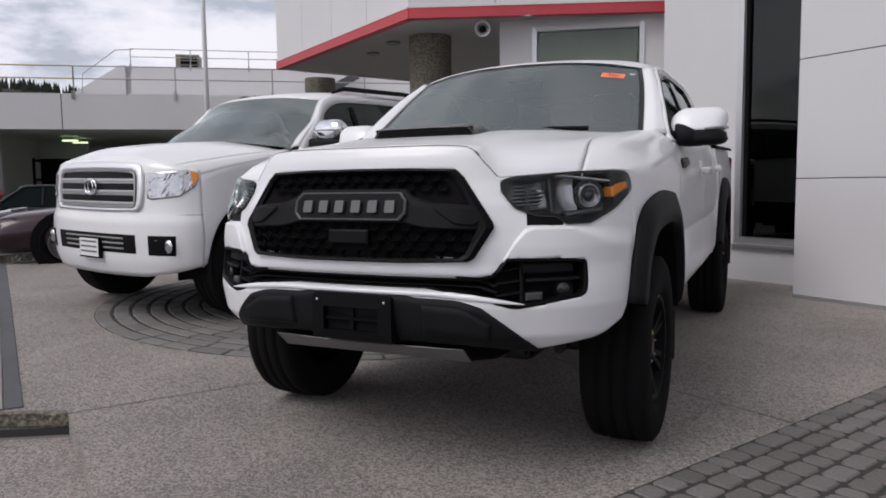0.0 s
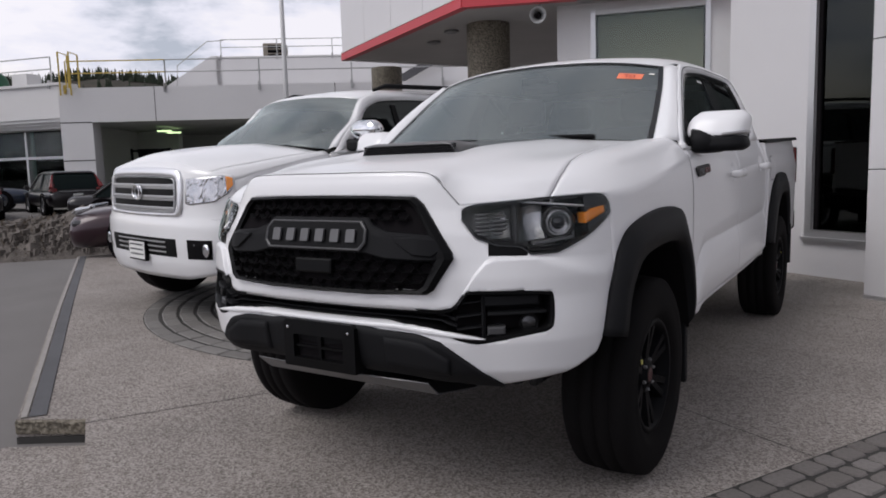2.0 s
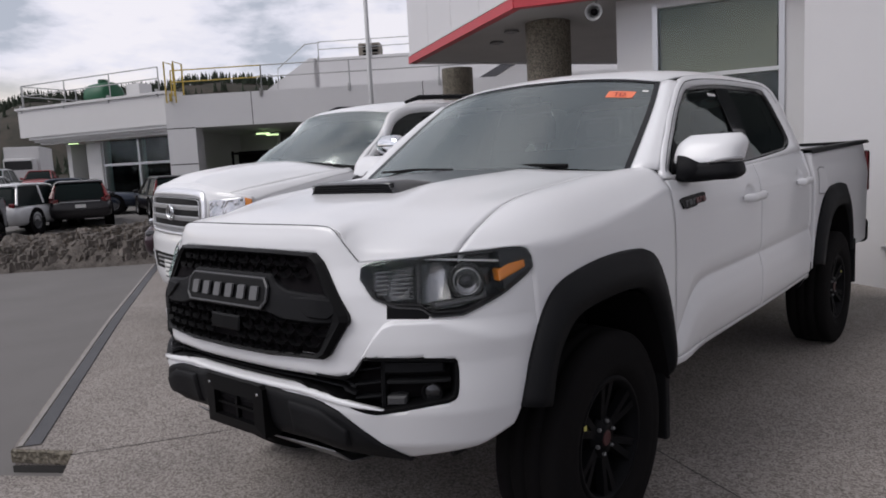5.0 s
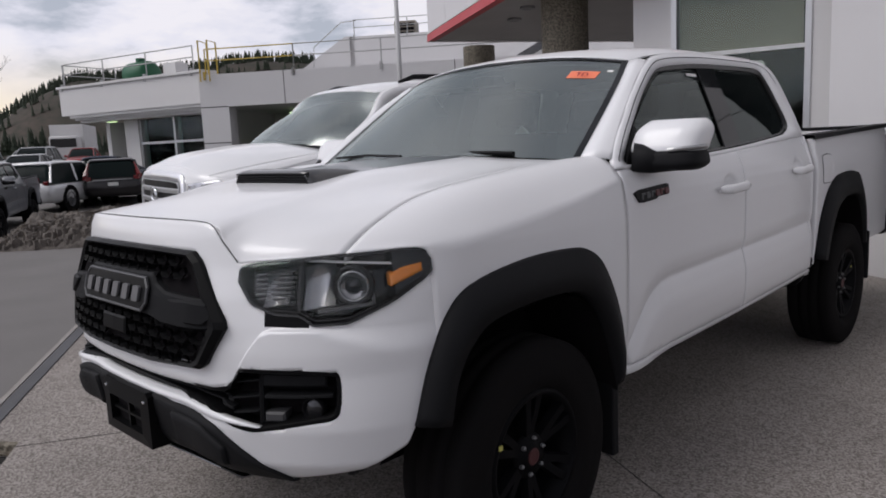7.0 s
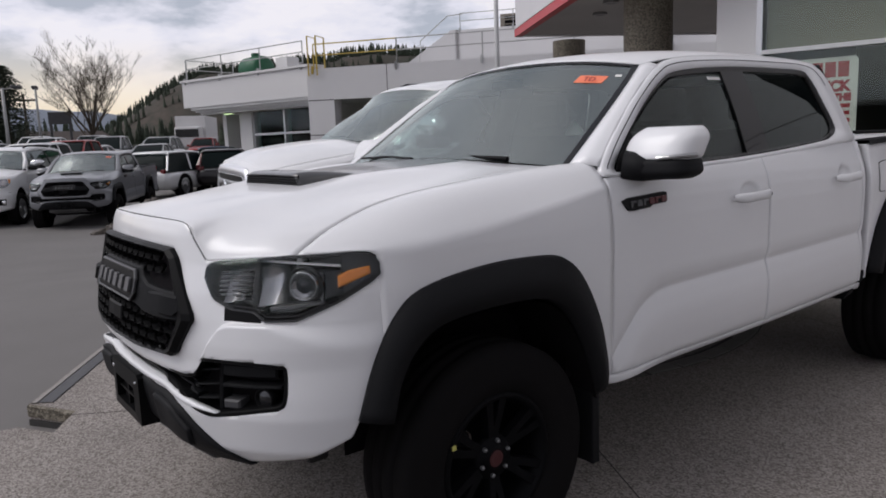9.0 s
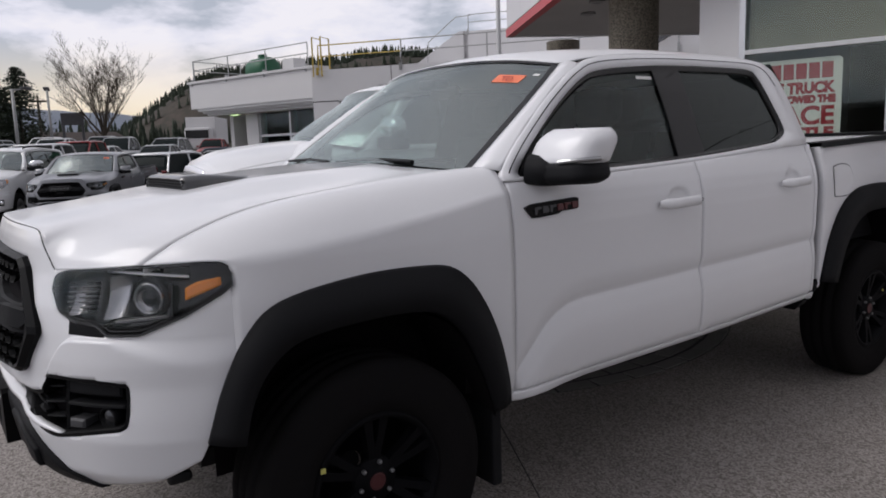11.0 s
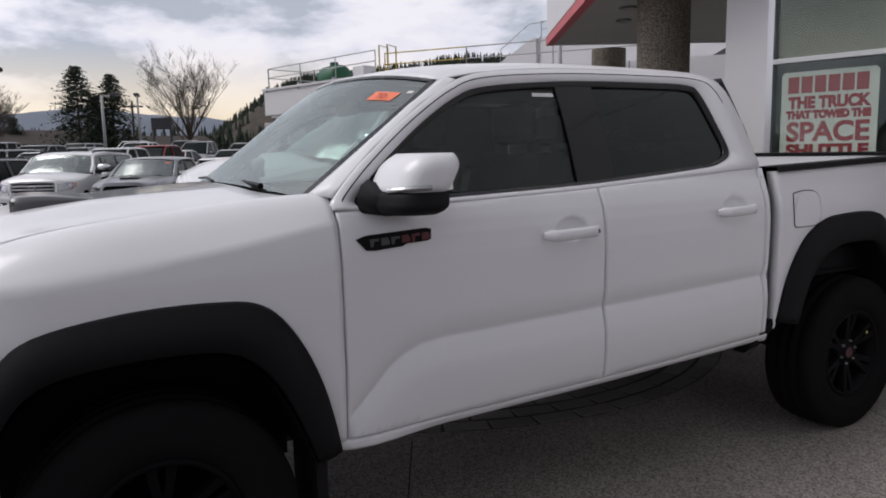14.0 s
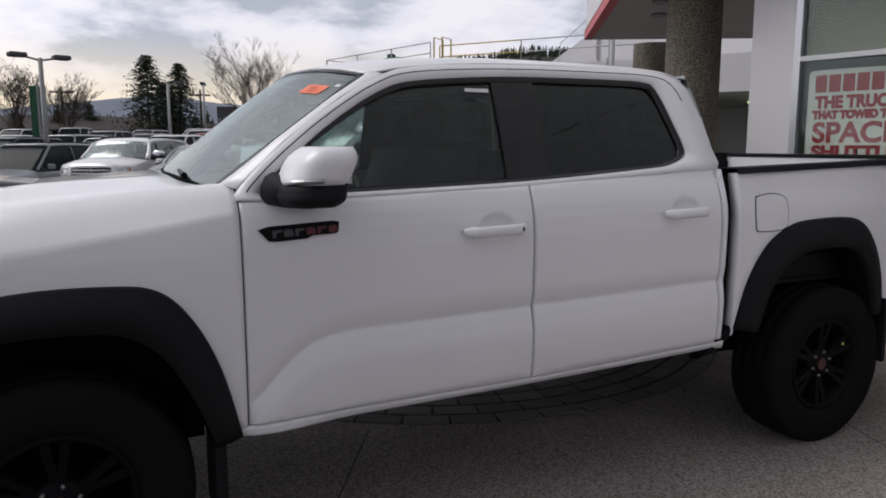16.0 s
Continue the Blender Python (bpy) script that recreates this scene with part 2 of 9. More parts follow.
M = {
    "paint": mat("white_car_paint", (0.76, 0.76, 0.775), 0.34, vary=0.04, scale=3, second=(0.7, 0.7, 0.72), coat=0.42),
    "paint_suv": mat("pearl_white_car_paint", (0.76, 0.76, 0.77), 0.3, vary=0.04, scale=3, second=(0.66, 0.66, 0.68), coat=0.6),
    "black_plastic": mat("black_textured_plastic", (0.010, 0.0102, 0.0115), 0.6, grain=0.3, grain_scale=500, bump=0.15, spec=0.13),
    "grille_black": mat("satin_black_grille", (0.0035, 0.0035, 0.004), 0.45, spec=0.12),
    "gloss_black": mat("gloss_black", (0.005, 0.005, 0.006), 0.14, coat=0.1, spec=0.4),
    "pillar_black": mat("glossy_pillar_trim", (0.010, 0.010, 0.011), 0.06, spec=0.3),
    "badge_grey": mat("dark_grey_emblem", (0.06, 0.06, 0.065), 0.5),
    # Black that paints the shade in gaps and seams; also plain backings and liners.
    "gap": mat("black_gap_shade_and_backing", (0.007, 0.006, 0.007), 0.95, spec=0.1),
    "rubber": mat("tyre_rubber", (0.008, 0.0075, 0.008), 0.9, vary=0.5, scale=9, second=(0.009, 0.008, 0.008), grain=0.2, bump=0.1, spec=0.08),
    "rim": mat("satin_black_alloy", (0.004, 0.004, 0.005), 0.55, spec=0.08),
    "chrome_satin": mat("satin_chrome", (0.80, 0.80, 0.82), 0.34, metal=0.9),
    "chrome": mat("chrome", (0.75, 0.76, 0.78), 0.12, metal=1.0),
    "silver": mat("silver_alloy", (0.45, 0.45, 0.46), 0.3, metal=0.9),
    "lamp_in": mat("lamp_inner_chrome", (0.5, 0.51, 0.53), 0.2, metal=0.9),
    "lamp_dark": mat("smoked_lamp_housing", (0.007, 0.007, 0.008), 0.16, coat=0.3, spec=0.4),
    "lamp_glass": mat("dark_projector_glass", (0.015, 0.016, 0.02), 0.05, coat=0.5),
    "lamp_rim": mat("grey_lamp_trim", (0.09, 0.09, 0.095), 0.3, metal=0.4),
    # Blotchy tones in the next three reflectors imitate reflections in lamp facets.
    "lamp_facet": mat("mottled_dim_reflector", (0.08, 0.08, 0.085), 0.2, metal=0.8, vary=0.8, scale=22, second=(0.03, 0.03, 0.032), bump=0.25, grain_scale=60),
    "lamp_facet_light": mat("mottled_bright_reflector", (0.32, 0.32, 0.33), 0.16, metal=0.9, vary=0.75, scale=18, second=(0.05, 0.05, 0.055), bump=0.3, grain_scale=50),
    "suv_facet": mat("clear_lamp_reflector", (0.55, 0.55, 0.57), 0.16, metal=0.85, vary=0.3, scale=16, second=(0.36, 0.36, 0.38)),
    "yellow_dot": mat("yellow_paper_dot", (0.55, 0.52, 0.14), 0.7),
    "decal": mat("satin_black_hood_film", (0.03, 0.03, 0.032), 0.30, vary=0.3, scale=6, spec=1.0, coat=0.6),
    "amber": mat("amber_lens", (0.75, 0.24, 0.02), 0.2, coat=0.8),
    "red_lens": mat("red_lens", (0.13, 0.008, 0.010), 0.25, coat=0.4),
    # Blotchy tones imitate reflections in the lamp bowl.
    "lamp_chrome": mat("bright_lamp_reflector", (0.34, 0.345, 0.36), 0.22, metal=1.0, vary=0.4, scale=14, second=(0.16, 0.16, 0.165)),
    "pod_grey": mat("grey_pod_plastic", (0.05, 0.05, 0.053), 0.5, spec=0.3),
    "lamp_cover": glass_mat("clear_lamp_cover", (0.98, 0.98, 0.98), 0.98, ior=1.34),
    "ws": glass_mat("green_windshield_glass", (0.74, 0.88, 0.82), 0.85, rough=0.22, ior=3.2),
    "sideglass": glass_mat("tinted_door_glass", (0.78, 0.90, 0.88), 0.62, ior=1.48),
    "privacy": glass_mat("privacy_glass", (0.5, 0.55, 0.58), 0.08, ior=1.42),
    "window": glass_mat("showroom_glass", (0.92, 0.95, 0.92), 0.97, ior=1.45),
    "cloth": mat("dark_grey_seat_cloth", (0.035, 0.035, 0.038), 0.9, grain=0.4, grain_scale=300, bump=0.2),
    "dash": mat("dark_dashboard_vinyl", (0.022, 0.022, 0.024), 0.6, grain=0.3, grain_scale=300, bump=0.1),
    "headliner": mat("light_grey_headliner", (0.35, 0.35, 0.34), 0.9, grain=0.2, grain_scale=200),
    "steel_dark": mat("dark_chassis_steel", (0.01, 0.01, 0.011), 0.6, metal=0.3, vary=0.4, scale=6),
    "skid": mat("grey_skid_plate", (0.20, 0.20, 0.205), 0.45, metal=0.5, vary=0.3, scale=7),
    "letter": mat("grey_emblem_letters", (0.10, 0.10, 0.105), 0.5),
    "name_rim": mat("dark_grey_emblem_rim", (0.045, 0.045, 0.048), 0.4),
    "grille_grey": mat("grey_grille_bar", (0.42, 0.42, 0.43), 0.35, metal=0.6),
    "car_glass": mat("dark_car_glass", (0.010, 0.015, 0.015), 0.22, spec=0.05),
    "badge_red": mat("dark_red_emblem", (0.09, 0.008, 0.012), 0.4),
    "cap_red": mat("dark_red_wheel_cap", (0.06, 0.01, 0.012), 0.4),
    "orange_paper": mat("fluorescent_orange_paper", (0.90, 0.24, 0.13), 0.7, vary=0.1),
    "white_paper": mat("white_paper", (0.72, 0.72, 0.70), 0.7, vary=0.15, scale=20),
    "red_print": mat("dark_red_print", (0.33, 0.022, 0.035), 0.6, vary=0.15, scale=20),
    "aggregate": pebble_mat("exposed_aggregate_concrete", (0.25, 0.222, 0.204), (0.14, 0.122, 0.11), (0.37, 0.335, 0.31), 130),
    "column": pebble_mat("pebbledash_concrete", (0.15, 0.13, 0.10), (0.085, 0.074, 0.056), (0.24, 0.215, 0.17), 75),
    "asphalt": mat("worn_asphalt", (0.168, 0.159, 0.155), 0.9, vary=0.6, scale=0.9, second=(0.125, 0.118, 0.114), grain=0.5, grain_scale=160, bump=0.4),
    "strip": mat("dark_stone_strip", (0.085, 0.085, 0.092), 0.75, vary=0.5, scale=5, grain=0.3, bump=0.2),
    "kerb": mat("pale_worn_kerb", (0.30, 0.28, 0.265), 0.85, vary=0.5, scale=9, second=(0.20, 0.19, 0.18), grain=0.4, grain_scale=120, bump=0.4),
    # Dark joint filler; also paints the shadow gap under the broken slab end.
    "joint": mat("joint_filler_and_gap_shade", (0.04, 0.038, 0.036), 0.95, vary=0.3, scale=10),
    "paver": varied_mat("grey_concrete_paver", ((0.14, 0.132, 0.125), (0.21, 0.20, 0.19))),
    "paver_dark": varied_mat("charcoal_paver", ((0.125, 0.112, 0.105), (0.19, 0.175, 0.168))),
    "paver_island": varied_mat("charcoal_paver_rest", ((0.125, 0.112, 0.105), (0.19, 0.175, 0.168)), island=True),
    "panel": mat("white_metal_panel", (0.62, 0.61, 0.62), 0.42, vary=0.12, scale=1.6, second=(0.52, 0.51, 0.52), grain=0.05),
    "wallpaint": mat("white_painted_wall", (0.64, 0.63, 0.63), 0.6, vary=0.12, scale=1.2, second=(0.55, 0.54, 0.54), grain=0.08, grain_scale=60, bump=0.05),
    "red_band": mat("red_fascia_band", (0.50, 0.045, 0.06), 0.45, vary=0.2, scale=2),
    "soffit": mat("grey_soffit", (0.40, 0.39, 0.38), 0.7, vary=0.2, scale=1.5),
    "concrete": mat("pale_painted_concrete", (0.66, 0.65, 0.655), 0.8, vary=0.35, scale=0.35, second=(0.56, 0.55, 0.555), grain=0.15, grain_scale=30),
    "garage_in": mat("garage_interior_wall", (0.74, 0.76, 0.72), 0.8, vary=0.2, scale=0.5),
    "alu": mat("brushed_aluminium", (0.58, 0.58, 0.59), 0.35, metal=0.8),
    "galv": mat("galvanised_rail", (0.42, 0.42, 0.42), 0.5, metal=0.5, vary=0.2, scale=4),
    "yellow": mat("yellow_rail_paint", (0.50, 0.36, 0.06), 0.55, vary=0.3, scale=3),
    "pole": mat("white_pole_paint", (0.62, 0.62, 0.62), 0.4),
    "green_tank": mat("green_plastic_tank", (0.012, 0.10, 0.045), 0.5, vary=0.3, scale=2),
    "ac": mat("beige_metal_unit", (0.26, 0.23, 0.19), 0.6, vary=0.3, scale=2),
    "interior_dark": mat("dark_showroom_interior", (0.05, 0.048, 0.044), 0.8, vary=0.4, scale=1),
    "floor_tile": mat("showroom_floor", (0.20, 0.19, 0.17), 0.4, vary=0.3, scale=1),
    "blind": mat("olive_roller_blind", (0.24, 0.225, 0.185), 0.85, vary=0.12, scale=2, grain=0.15, grain_scale=150),
    "tube": emit_mat("fluorescent_tube", (0.72, 1.0, 0.50), 1.6),
    "rock": mat("dirty_rubble", (0.034, 0.028, 0.024), 0.95, vary=0.9, scale=5.0, second=(0.17, 0.15, 0.135), grain=0.6, grain_scale=30, bump=0.8),
    "brush": mat("dry_brown_stalks", (0.10, 0.075, 0.05), 0.9, vary=0.6, scale=4, second=(0.04, 0.03, 0.022)),
    "bark": mat("grey_brown_bark", (0.075, 0.06, 0.045), 0.9, vary=0.4, scale=6, grain=0.4, grain_scale=60),
    "fir": mat("dark_fir_needles", (0.018, 0.030, 0.017), 0.8, vary=0.7, scale=1.5, second=(0.035, 0.045, 0.022)),
    "hill": mat("dry_wooded_hillside", (0.085, 0.068, 0.056), 0.95, vary=0.9, scale=0.03, second=(0.030, 0.034, 0.026), grain=0.6, grain_scale=0.4),
    # Blue base colour imitates the air haze over the far ridge.
    "far_blue": mat("haze_blue_mountain", (0.17, 0.195, 0.24), 1.0, vary=0.3, scale=0.004),
    "roof_brown": mat("brown_shingle_roof", (0.05, 0.038, 0.033), 0.9, vary=0.3, scale=1.5),
    "brickred": mat("red_brick_shop", (0.20, 0.085, 0.06), 0.85, vary=0.3, scale=1),
    "rim_grey": mat("dull_grey_alloy", (0.10, 0.10, 0.105), 0.55, metal=0.3, vary=0.4, scale=9),
    "lampgrey": mat("grey_lamp_post", (0.30, 0.30, 0.30), 0.5, metal=0.4),
    "sign_white": mat("white_sign_face", (0.6, 0.6, 0.58), 0.6),
}
CAR_PAINT = {k: mat(k + "_car_paint", c, 0.3, metal=0.2, coat=0.5) for k, c in {
    "white": (0.68, 0.68, 0.69), "silver": (0.36, 0.37, 0.38), "grey": (0.17, 0.18, 0.19), "black": (0.008, 0.006, 0.008),
    "steel": (0.20, 0.205, 0.22), "maroon": (0.026, 0.007, 0.013), "darkblue": (0.02, 0.03, 0.055), "red": (0.25, 0.015, 0.015)}.items()}

# ---- mesh helpers ----
def thing(name, m=None, label="", category="", group="", kind=""):
    ob = new(name)
    ob.empty_display_size = 0.2
    if m is not None:
        ob.matrix_world = m
    return tagged(ob, label, category, group, kind)


def part(name, bm, material, parent=None, label="", smooth=False, solid=0.0, bevel=0.0):
    """Links a bmesh as one mesh object, under a thing or under a part."""
    me = bpy.data.meshes.new(name)
    bmesh.ops.recalc_face_normals(bm, faces=bm.faces)
    bm.to_mesh(me)
    bm.free()
    me.materials.append(material)
    if smooth:
        for p in me.polygons:
            p.use_smooth = True
    ob = new(name, me)
    ob.parent = parent
    if solid:
        mod = ob.modifiers.new("solid", "SOLIDIFY")
        mod.thickness, mod.offset = solid, 0.0
    if bevel:
        mod = ob.modifiers.new("bevel", "BEVEL")
        mod.width, mod.segments, mod.limit_method = bevel, 2, "ANGLE"
    return tagged(ob, label)


def sheet(rows, bm=None, close_u=False, close_v=False):
    """Quads over a grid of points: rows[i][j]."""
    bm = bm or bmesh.new()
    vs = [[bm.verts.new(p) for p in r] for r in rows]
    n, m = len(vs), len(vs[0])
    for i in range(n if close_u else n - 1):
        for j in range(m if close_v else m - 1):
            q = [vs[i][j], vs[(i + 1) % n][j], vs[(i + 1) % n][(j + 1) % m], vs[i][(j + 1) % m]]
            q = [v for k, v in enumerate(q) if v not in q[:k]]
            if len(q) > 2:
                try:
                    bm.faces.new(q)
                except ValueError:
                    pass
    return bm


def face_out(ob, centre):
    """Turns an open sheet's faces away from a centre."""
    me = ob.data
    c = Vector(centre)
    if sum((p.center - c).dot(p.normal) * p.area for p in me.polygons) < 0:
        me.flip_normals()
    return ob


def catmull(pts, n, axis=0):
    """n + 1 points a span of a smooth curve through the points, along an axis."""
    p = np.moveaxis(np.asarray(pts, float), axis, 0)
    ext = np.concatenate([[2 * p[0] - p[1]], p, [2 * p[-1] - p[-2]]])
    out = []
    for i in range(len(p) - 1):
        a, b, c, d = ext[i : i + 4]
        for k in range(n):
            t = k / n
            out.append(0.5 * (2 * b + (c - a) * t + (2 * a - 5 * b + 4 * c - d) * t * t + (3 * b - a - 3 * c + d) * t**3))
    out.append(p[-1])
    return np.moveaxis(np.array(out), 0, axis)


def net(ctrl, nu=4, nv=4):
    return catmull(catmull(ctrl, nu, 0), nv, 1)


def mirrored(rows):
    r = np.array(rows, float)
    r[..., 0] *= -1
    return r


def box(bm, lo, hi):
    (x0, y0, z0), (x1, y1, z1) = lo, hi
    v = [bm.verts.new(p) for p in ((x0, y0, z0), (x1, y0, z0), (x1, y1, z0), (x0, y1, z0), (x0, y0, z1), (x1, y0, z1), (x1, y1, z1), (x0, y1, z1))]
    for f in ((0, 3, 2, 1), (4, 5, 6, 7), (0, 1, 5, 4), (1, 2, 6, 5), (2, 3, 7, 6), (3, 0, 4, 7)):
        bm.faces.new([v[i] for i in f])
    return bm


def boxed(lo, hi):
    return box(bmesh.new(), lo, hi)


def tube(bm, pts, r, sides=8, cap=True):
    """A round bar along points; r: one radius or one a point."""
    pts = [Vector(p) for p in pts]
    rs = r if isinstance(r, (list, tuple)) else [r] * len(pts)
    rings = []
    up = Vector((0.13, 0.27, 0.95))
    for i, p in enumerate(pts):
        d = (pts[min(i + 1, len(pts) - 1)] - pts[max(i - 1, 0)]).normalized()
        a = d.cross(up)
        if a.length < 0.05:
            a = d.cross(Vector((1, 0, 0)))
        a.normalize()
        b = d.cross(a)
        rings.append([bm.verts.new(p + rs[i] * (a * math.cos(k * math.tau / sides) + b * math.sin(k * math.tau / sides))) for k in range(sides)])
    for p, q in zip(rings, rings[1:]):
        for k in range(sides):
            bm.faces.new((p[k], p[(k + 1) % sides], q[(k + 1) % sides], q[k]))
    if cap:
        bm.faces.new(rings[0])
        bm.faces.new(rings[-1])
    return bm


def lathe(bm, profile, centre, axis="x", sides=32):
    """Turns a profile of (along the axis, radius) round an axis through the centre."""
    rows = []
    for a, r in profile:
        ring = []
        for k in range(sides):
            c, s = r * math.cos(k * math.tau / sides), r * math.sin(k * math.tau / sides)
            o = {"x": (a, c, s), "y": (c, a, s), "z": (c, s, a)}[axis]
            ring.append([centre[i] + o[i] for i in range(3)])
        rows.append(ring)
    return sheet(rows, bm, close_v=True)


def prism(bm, poly, place, depth):
    """A flat polygon (u, v) lifted by place(u, v, d) from d = 0 to depth."""
    lo = [bm.verts.new(place(u, v, 0)) for u, v in poly]
    hi = [bm.verts.new(place(u, v, depth)) for u, v in poly]
    bm.faces.new(lo)
    bm.faces.new(hi)
    for i in range(len(poly)):
        j = (i + 1) % len(poly)
        bm.faces.new((lo[i], lo[j], hi[j], hi[i]))
    return bm


def ring_band(outer, inner, place, d_out, d_mid, d_in):
    """A raised band between two outlines of equal count: rises from outer edge to its middle, falls to the inner edge."""
    rows = []
    for k, d in ((0.0, 0.0), (0.04, d_out), (0.5, d_mid), (0.94, d_in), (1.0, -0.02)):
        rows.append([place(o[0] + (i[0] - o[0]) * k, o[1] + (i[1] - o[1]) * k, d) for o, i in zip(outer, inner)])
    return rows

# ---- ground ----
def pad_z(x):
    return min(max((-x - 0.8) * 0.03, 0.0), 0.11)


PAD = [(-8.05, 2.948), (-1.95, -0.985), (-1.665, -0.80), (-1.22, -1.075), (-0.70, -1.42), (-0.2, -1.75), (0.3, -6.5), (9.0, -6.5), (9.0, 12.0), (-6.2, 12.0), (-6.2, 5.9)]


def inside(p, poly):
    x, y = p
    hit = False
    for (x0, y0), (x1, y1) in zip(poly, poly[1:] + poly[:1]):
        if (y0 > y) != (y1 > y) and x < (x1 - x0) * (y - y0) / (y1 - y0) + x0:
            hit = not hit
    return hit


def pad_sheet():
    bm = bmesh.new()
    v = [bm.verts.new((x, y, 0)) for x, y in PAD]
    bm.faces.new(v)
    for i in range(40):
        x = -10.6 + i * 0.5
        bmesh.ops.bisect_plane(bm, geom=bm.verts[:] + bm.edges[:] + bm.faces[:], plane_co=(min(x, -0.8) if x < -0.8 else -0.8, 0, 0), plane_no=(1, 0, 0))
        if x > -0.8:
            break
    top = bm.faces[:]
    for q in bm.verts:
        q.co.z = pad_z(q.co.x)
    ext = bmesh.ops.extrude_face_region(bm, geom=top)
    for q in ext["geom"]:
        if isinstance(q, bmesh.types.BMVert):
            q.co.z -= 0.30
    ob = part("forecourt_pad", bm, M["aggregate"])
    return tagged(ob, "raised exposed-aggregate concrete forecourt slab", "pavement", kind="structure")


pad = pad_sheet()


def road_z(x, y):
    """The asphalt falls from the pad's edge down to the car lot."""
    n = Vector((-0.545, -0.838))
    d = (x + 1.86) * n.x + (y + 0.985) * n.y
    west = max(0.0, (-x - 2.0) / 9.0)
    t = min(max(max(d, 0) / 7.0 * 0.7, west), 1)
    t = t * t * (3 - 2 * t)
    return -0.09 + (1 - min(max((x + 9) / 7, 0), 1)) * 0.12 * (1 - t) - 0.20 * t + 0.032 * min(max(-x - 16, 0), 46)


def road_sheet():
    xs = np.concatenate([[-3000, -600, -200, -90], np.linspace(-60, -12, 17), np.linspace(-11, 4, 31), [9, 30, 200, 3000]])
    ys = np.concatenate([[-3000, -400, -80, -25], np.linspace(-15, 14, 40), [20, 30, 45, 80, 300, 3000]])
    ob = part("ground", sheet([[(x, y, road_z(x, y)) for y in ys] for x in xs]), M["asphalt"], smooth=True)
    return tagged(ob, "worn grey asphalt of the car lot and road", "asphalt", kind="structure")


ground = road_sheet()

# low concrete apron below the slab's corner
bm = bmesh.new()
ap = [(-1.95, -1.05), (-1.58, -0.82), (-0.2, -1.72), (0.2, -6.0), (-2.6, -6.0)]
prism(bm, ap, lambda u, v, d: (u, v, -0.20 + d), 0.115)
tagged(part("apron", bm, M["aggregate"]), "lower aggregate concrete apron beside the slab", "pavement", kind="structure")

# dark strip along the slab's edge
e0, e1 = Vector((-1.925, -0.945)), Vector((-7.98, 2.94))
ed = (e1 - e0).normalized()
en = Vector((-ed.y, ed.x)) if Vector((-ed.y, ed.x)).x < 0 else Vector((ed.y, -ed.x))
rows = []
for k in np.linspace(0, 1, 24):
    p = e0.lerp(e1, k)
    rows.append([(p.x + en.x * w, p.y + en.y * w, pad_z(p.x) + h) for w, h in ((-0.085, -0.004), (-0.082, 0.005), (-0.005, 0.005), (0.0, -0.004))])
tagged(part("edge_strip", sheet(rows), M["strip"]), "dark stone strip along the slab edge", "edging", kind="structure")

# pale kerb outside the strip
rows = []
for k in np.linspace(0, 1, 24):
    p = e0.lerp(e1, k)
    rows.append([(p.x + en.x * w, p.y + en.y * w, pad_z(p.x) + h) for w, h in ((0.001, -0.004), (0.003, 0.008), (0.030, 0.006), (0.036, -0.006), (0.036, -0.14))])
tagged(part("kerb", sheet(rows), M["kerb"]), "pale concrete kerb edge beside the dark strip", "kerb", kind="structure")

# rough broken end of the slab above the apron
ka, kb = Vector((-1.952, -0.992)), Vector((-1.640, -0.793))
kd = (kb - ka).normalized()
kn = Vector((kd.y, -kd.x))
rows = []
for i in range(33):
    p = ka.lerp(kb, i / 32)
    row = []
    for j in range(9):
        z = pad_z(p.x) + 0.001 - 0.082 * j / 8
        o = 0.006 + 0.008 * noise.noise((p.x * 40, p.y * 40, z * 60)) if 0 < j < 8 else -0.012
        row.append((p.x + kn.x * o, p.y + kn.y * o, z))
    rows.append(row)
tagged(part("slab_end", sheet(rows), M["column"]), "rough broken concrete face at the slab corner", "kerb", kind="structure")
# Dark block put where the recess under the slab end lies in shade.
bm = prism(bmesh.new(), [tuple(ka - kn * 0.01), tuple(kb - kn * 0.01), tuple(kb + kn * 0.003), tuple(ka + kn * 0.003)], lambda u, v, d: (u, v, -0.10 + d), 0.045)
tagged(part("slab_joint", bm, M["joint"]), "dark block in place of the shadow gap under the slab end", "joint", kind="structure")

# saw-cut joints
for a, b in (((-1.62, -0.84), (-1.15, 0.02)), ((1.75, 0.26), (-0.15, 1.32)), ((2.2, 3.1), (0.0, 3.9))):
    a, b = Vector(a), Vector(b)
    n = Vector((-(b - a).y, (b - a).x)).normalized() * 0.003
    rows = [[(*(a.lerp(b, t) + n * s), pad_z(a.lerp(b, t).x) + 0.002) for s in (-1, 1)] for t in np.linspace(0, 1, 12)]
    tagged(part("control_joint", sheet(rows), M["joint"], pad), "")

# ---- dealership building ----
SOFFIT = 3.15
C0, CL, CR = Vector((-2.95, 5.12)), Vector((-6.85, 7.45)), Vector((0.05, 6.32))


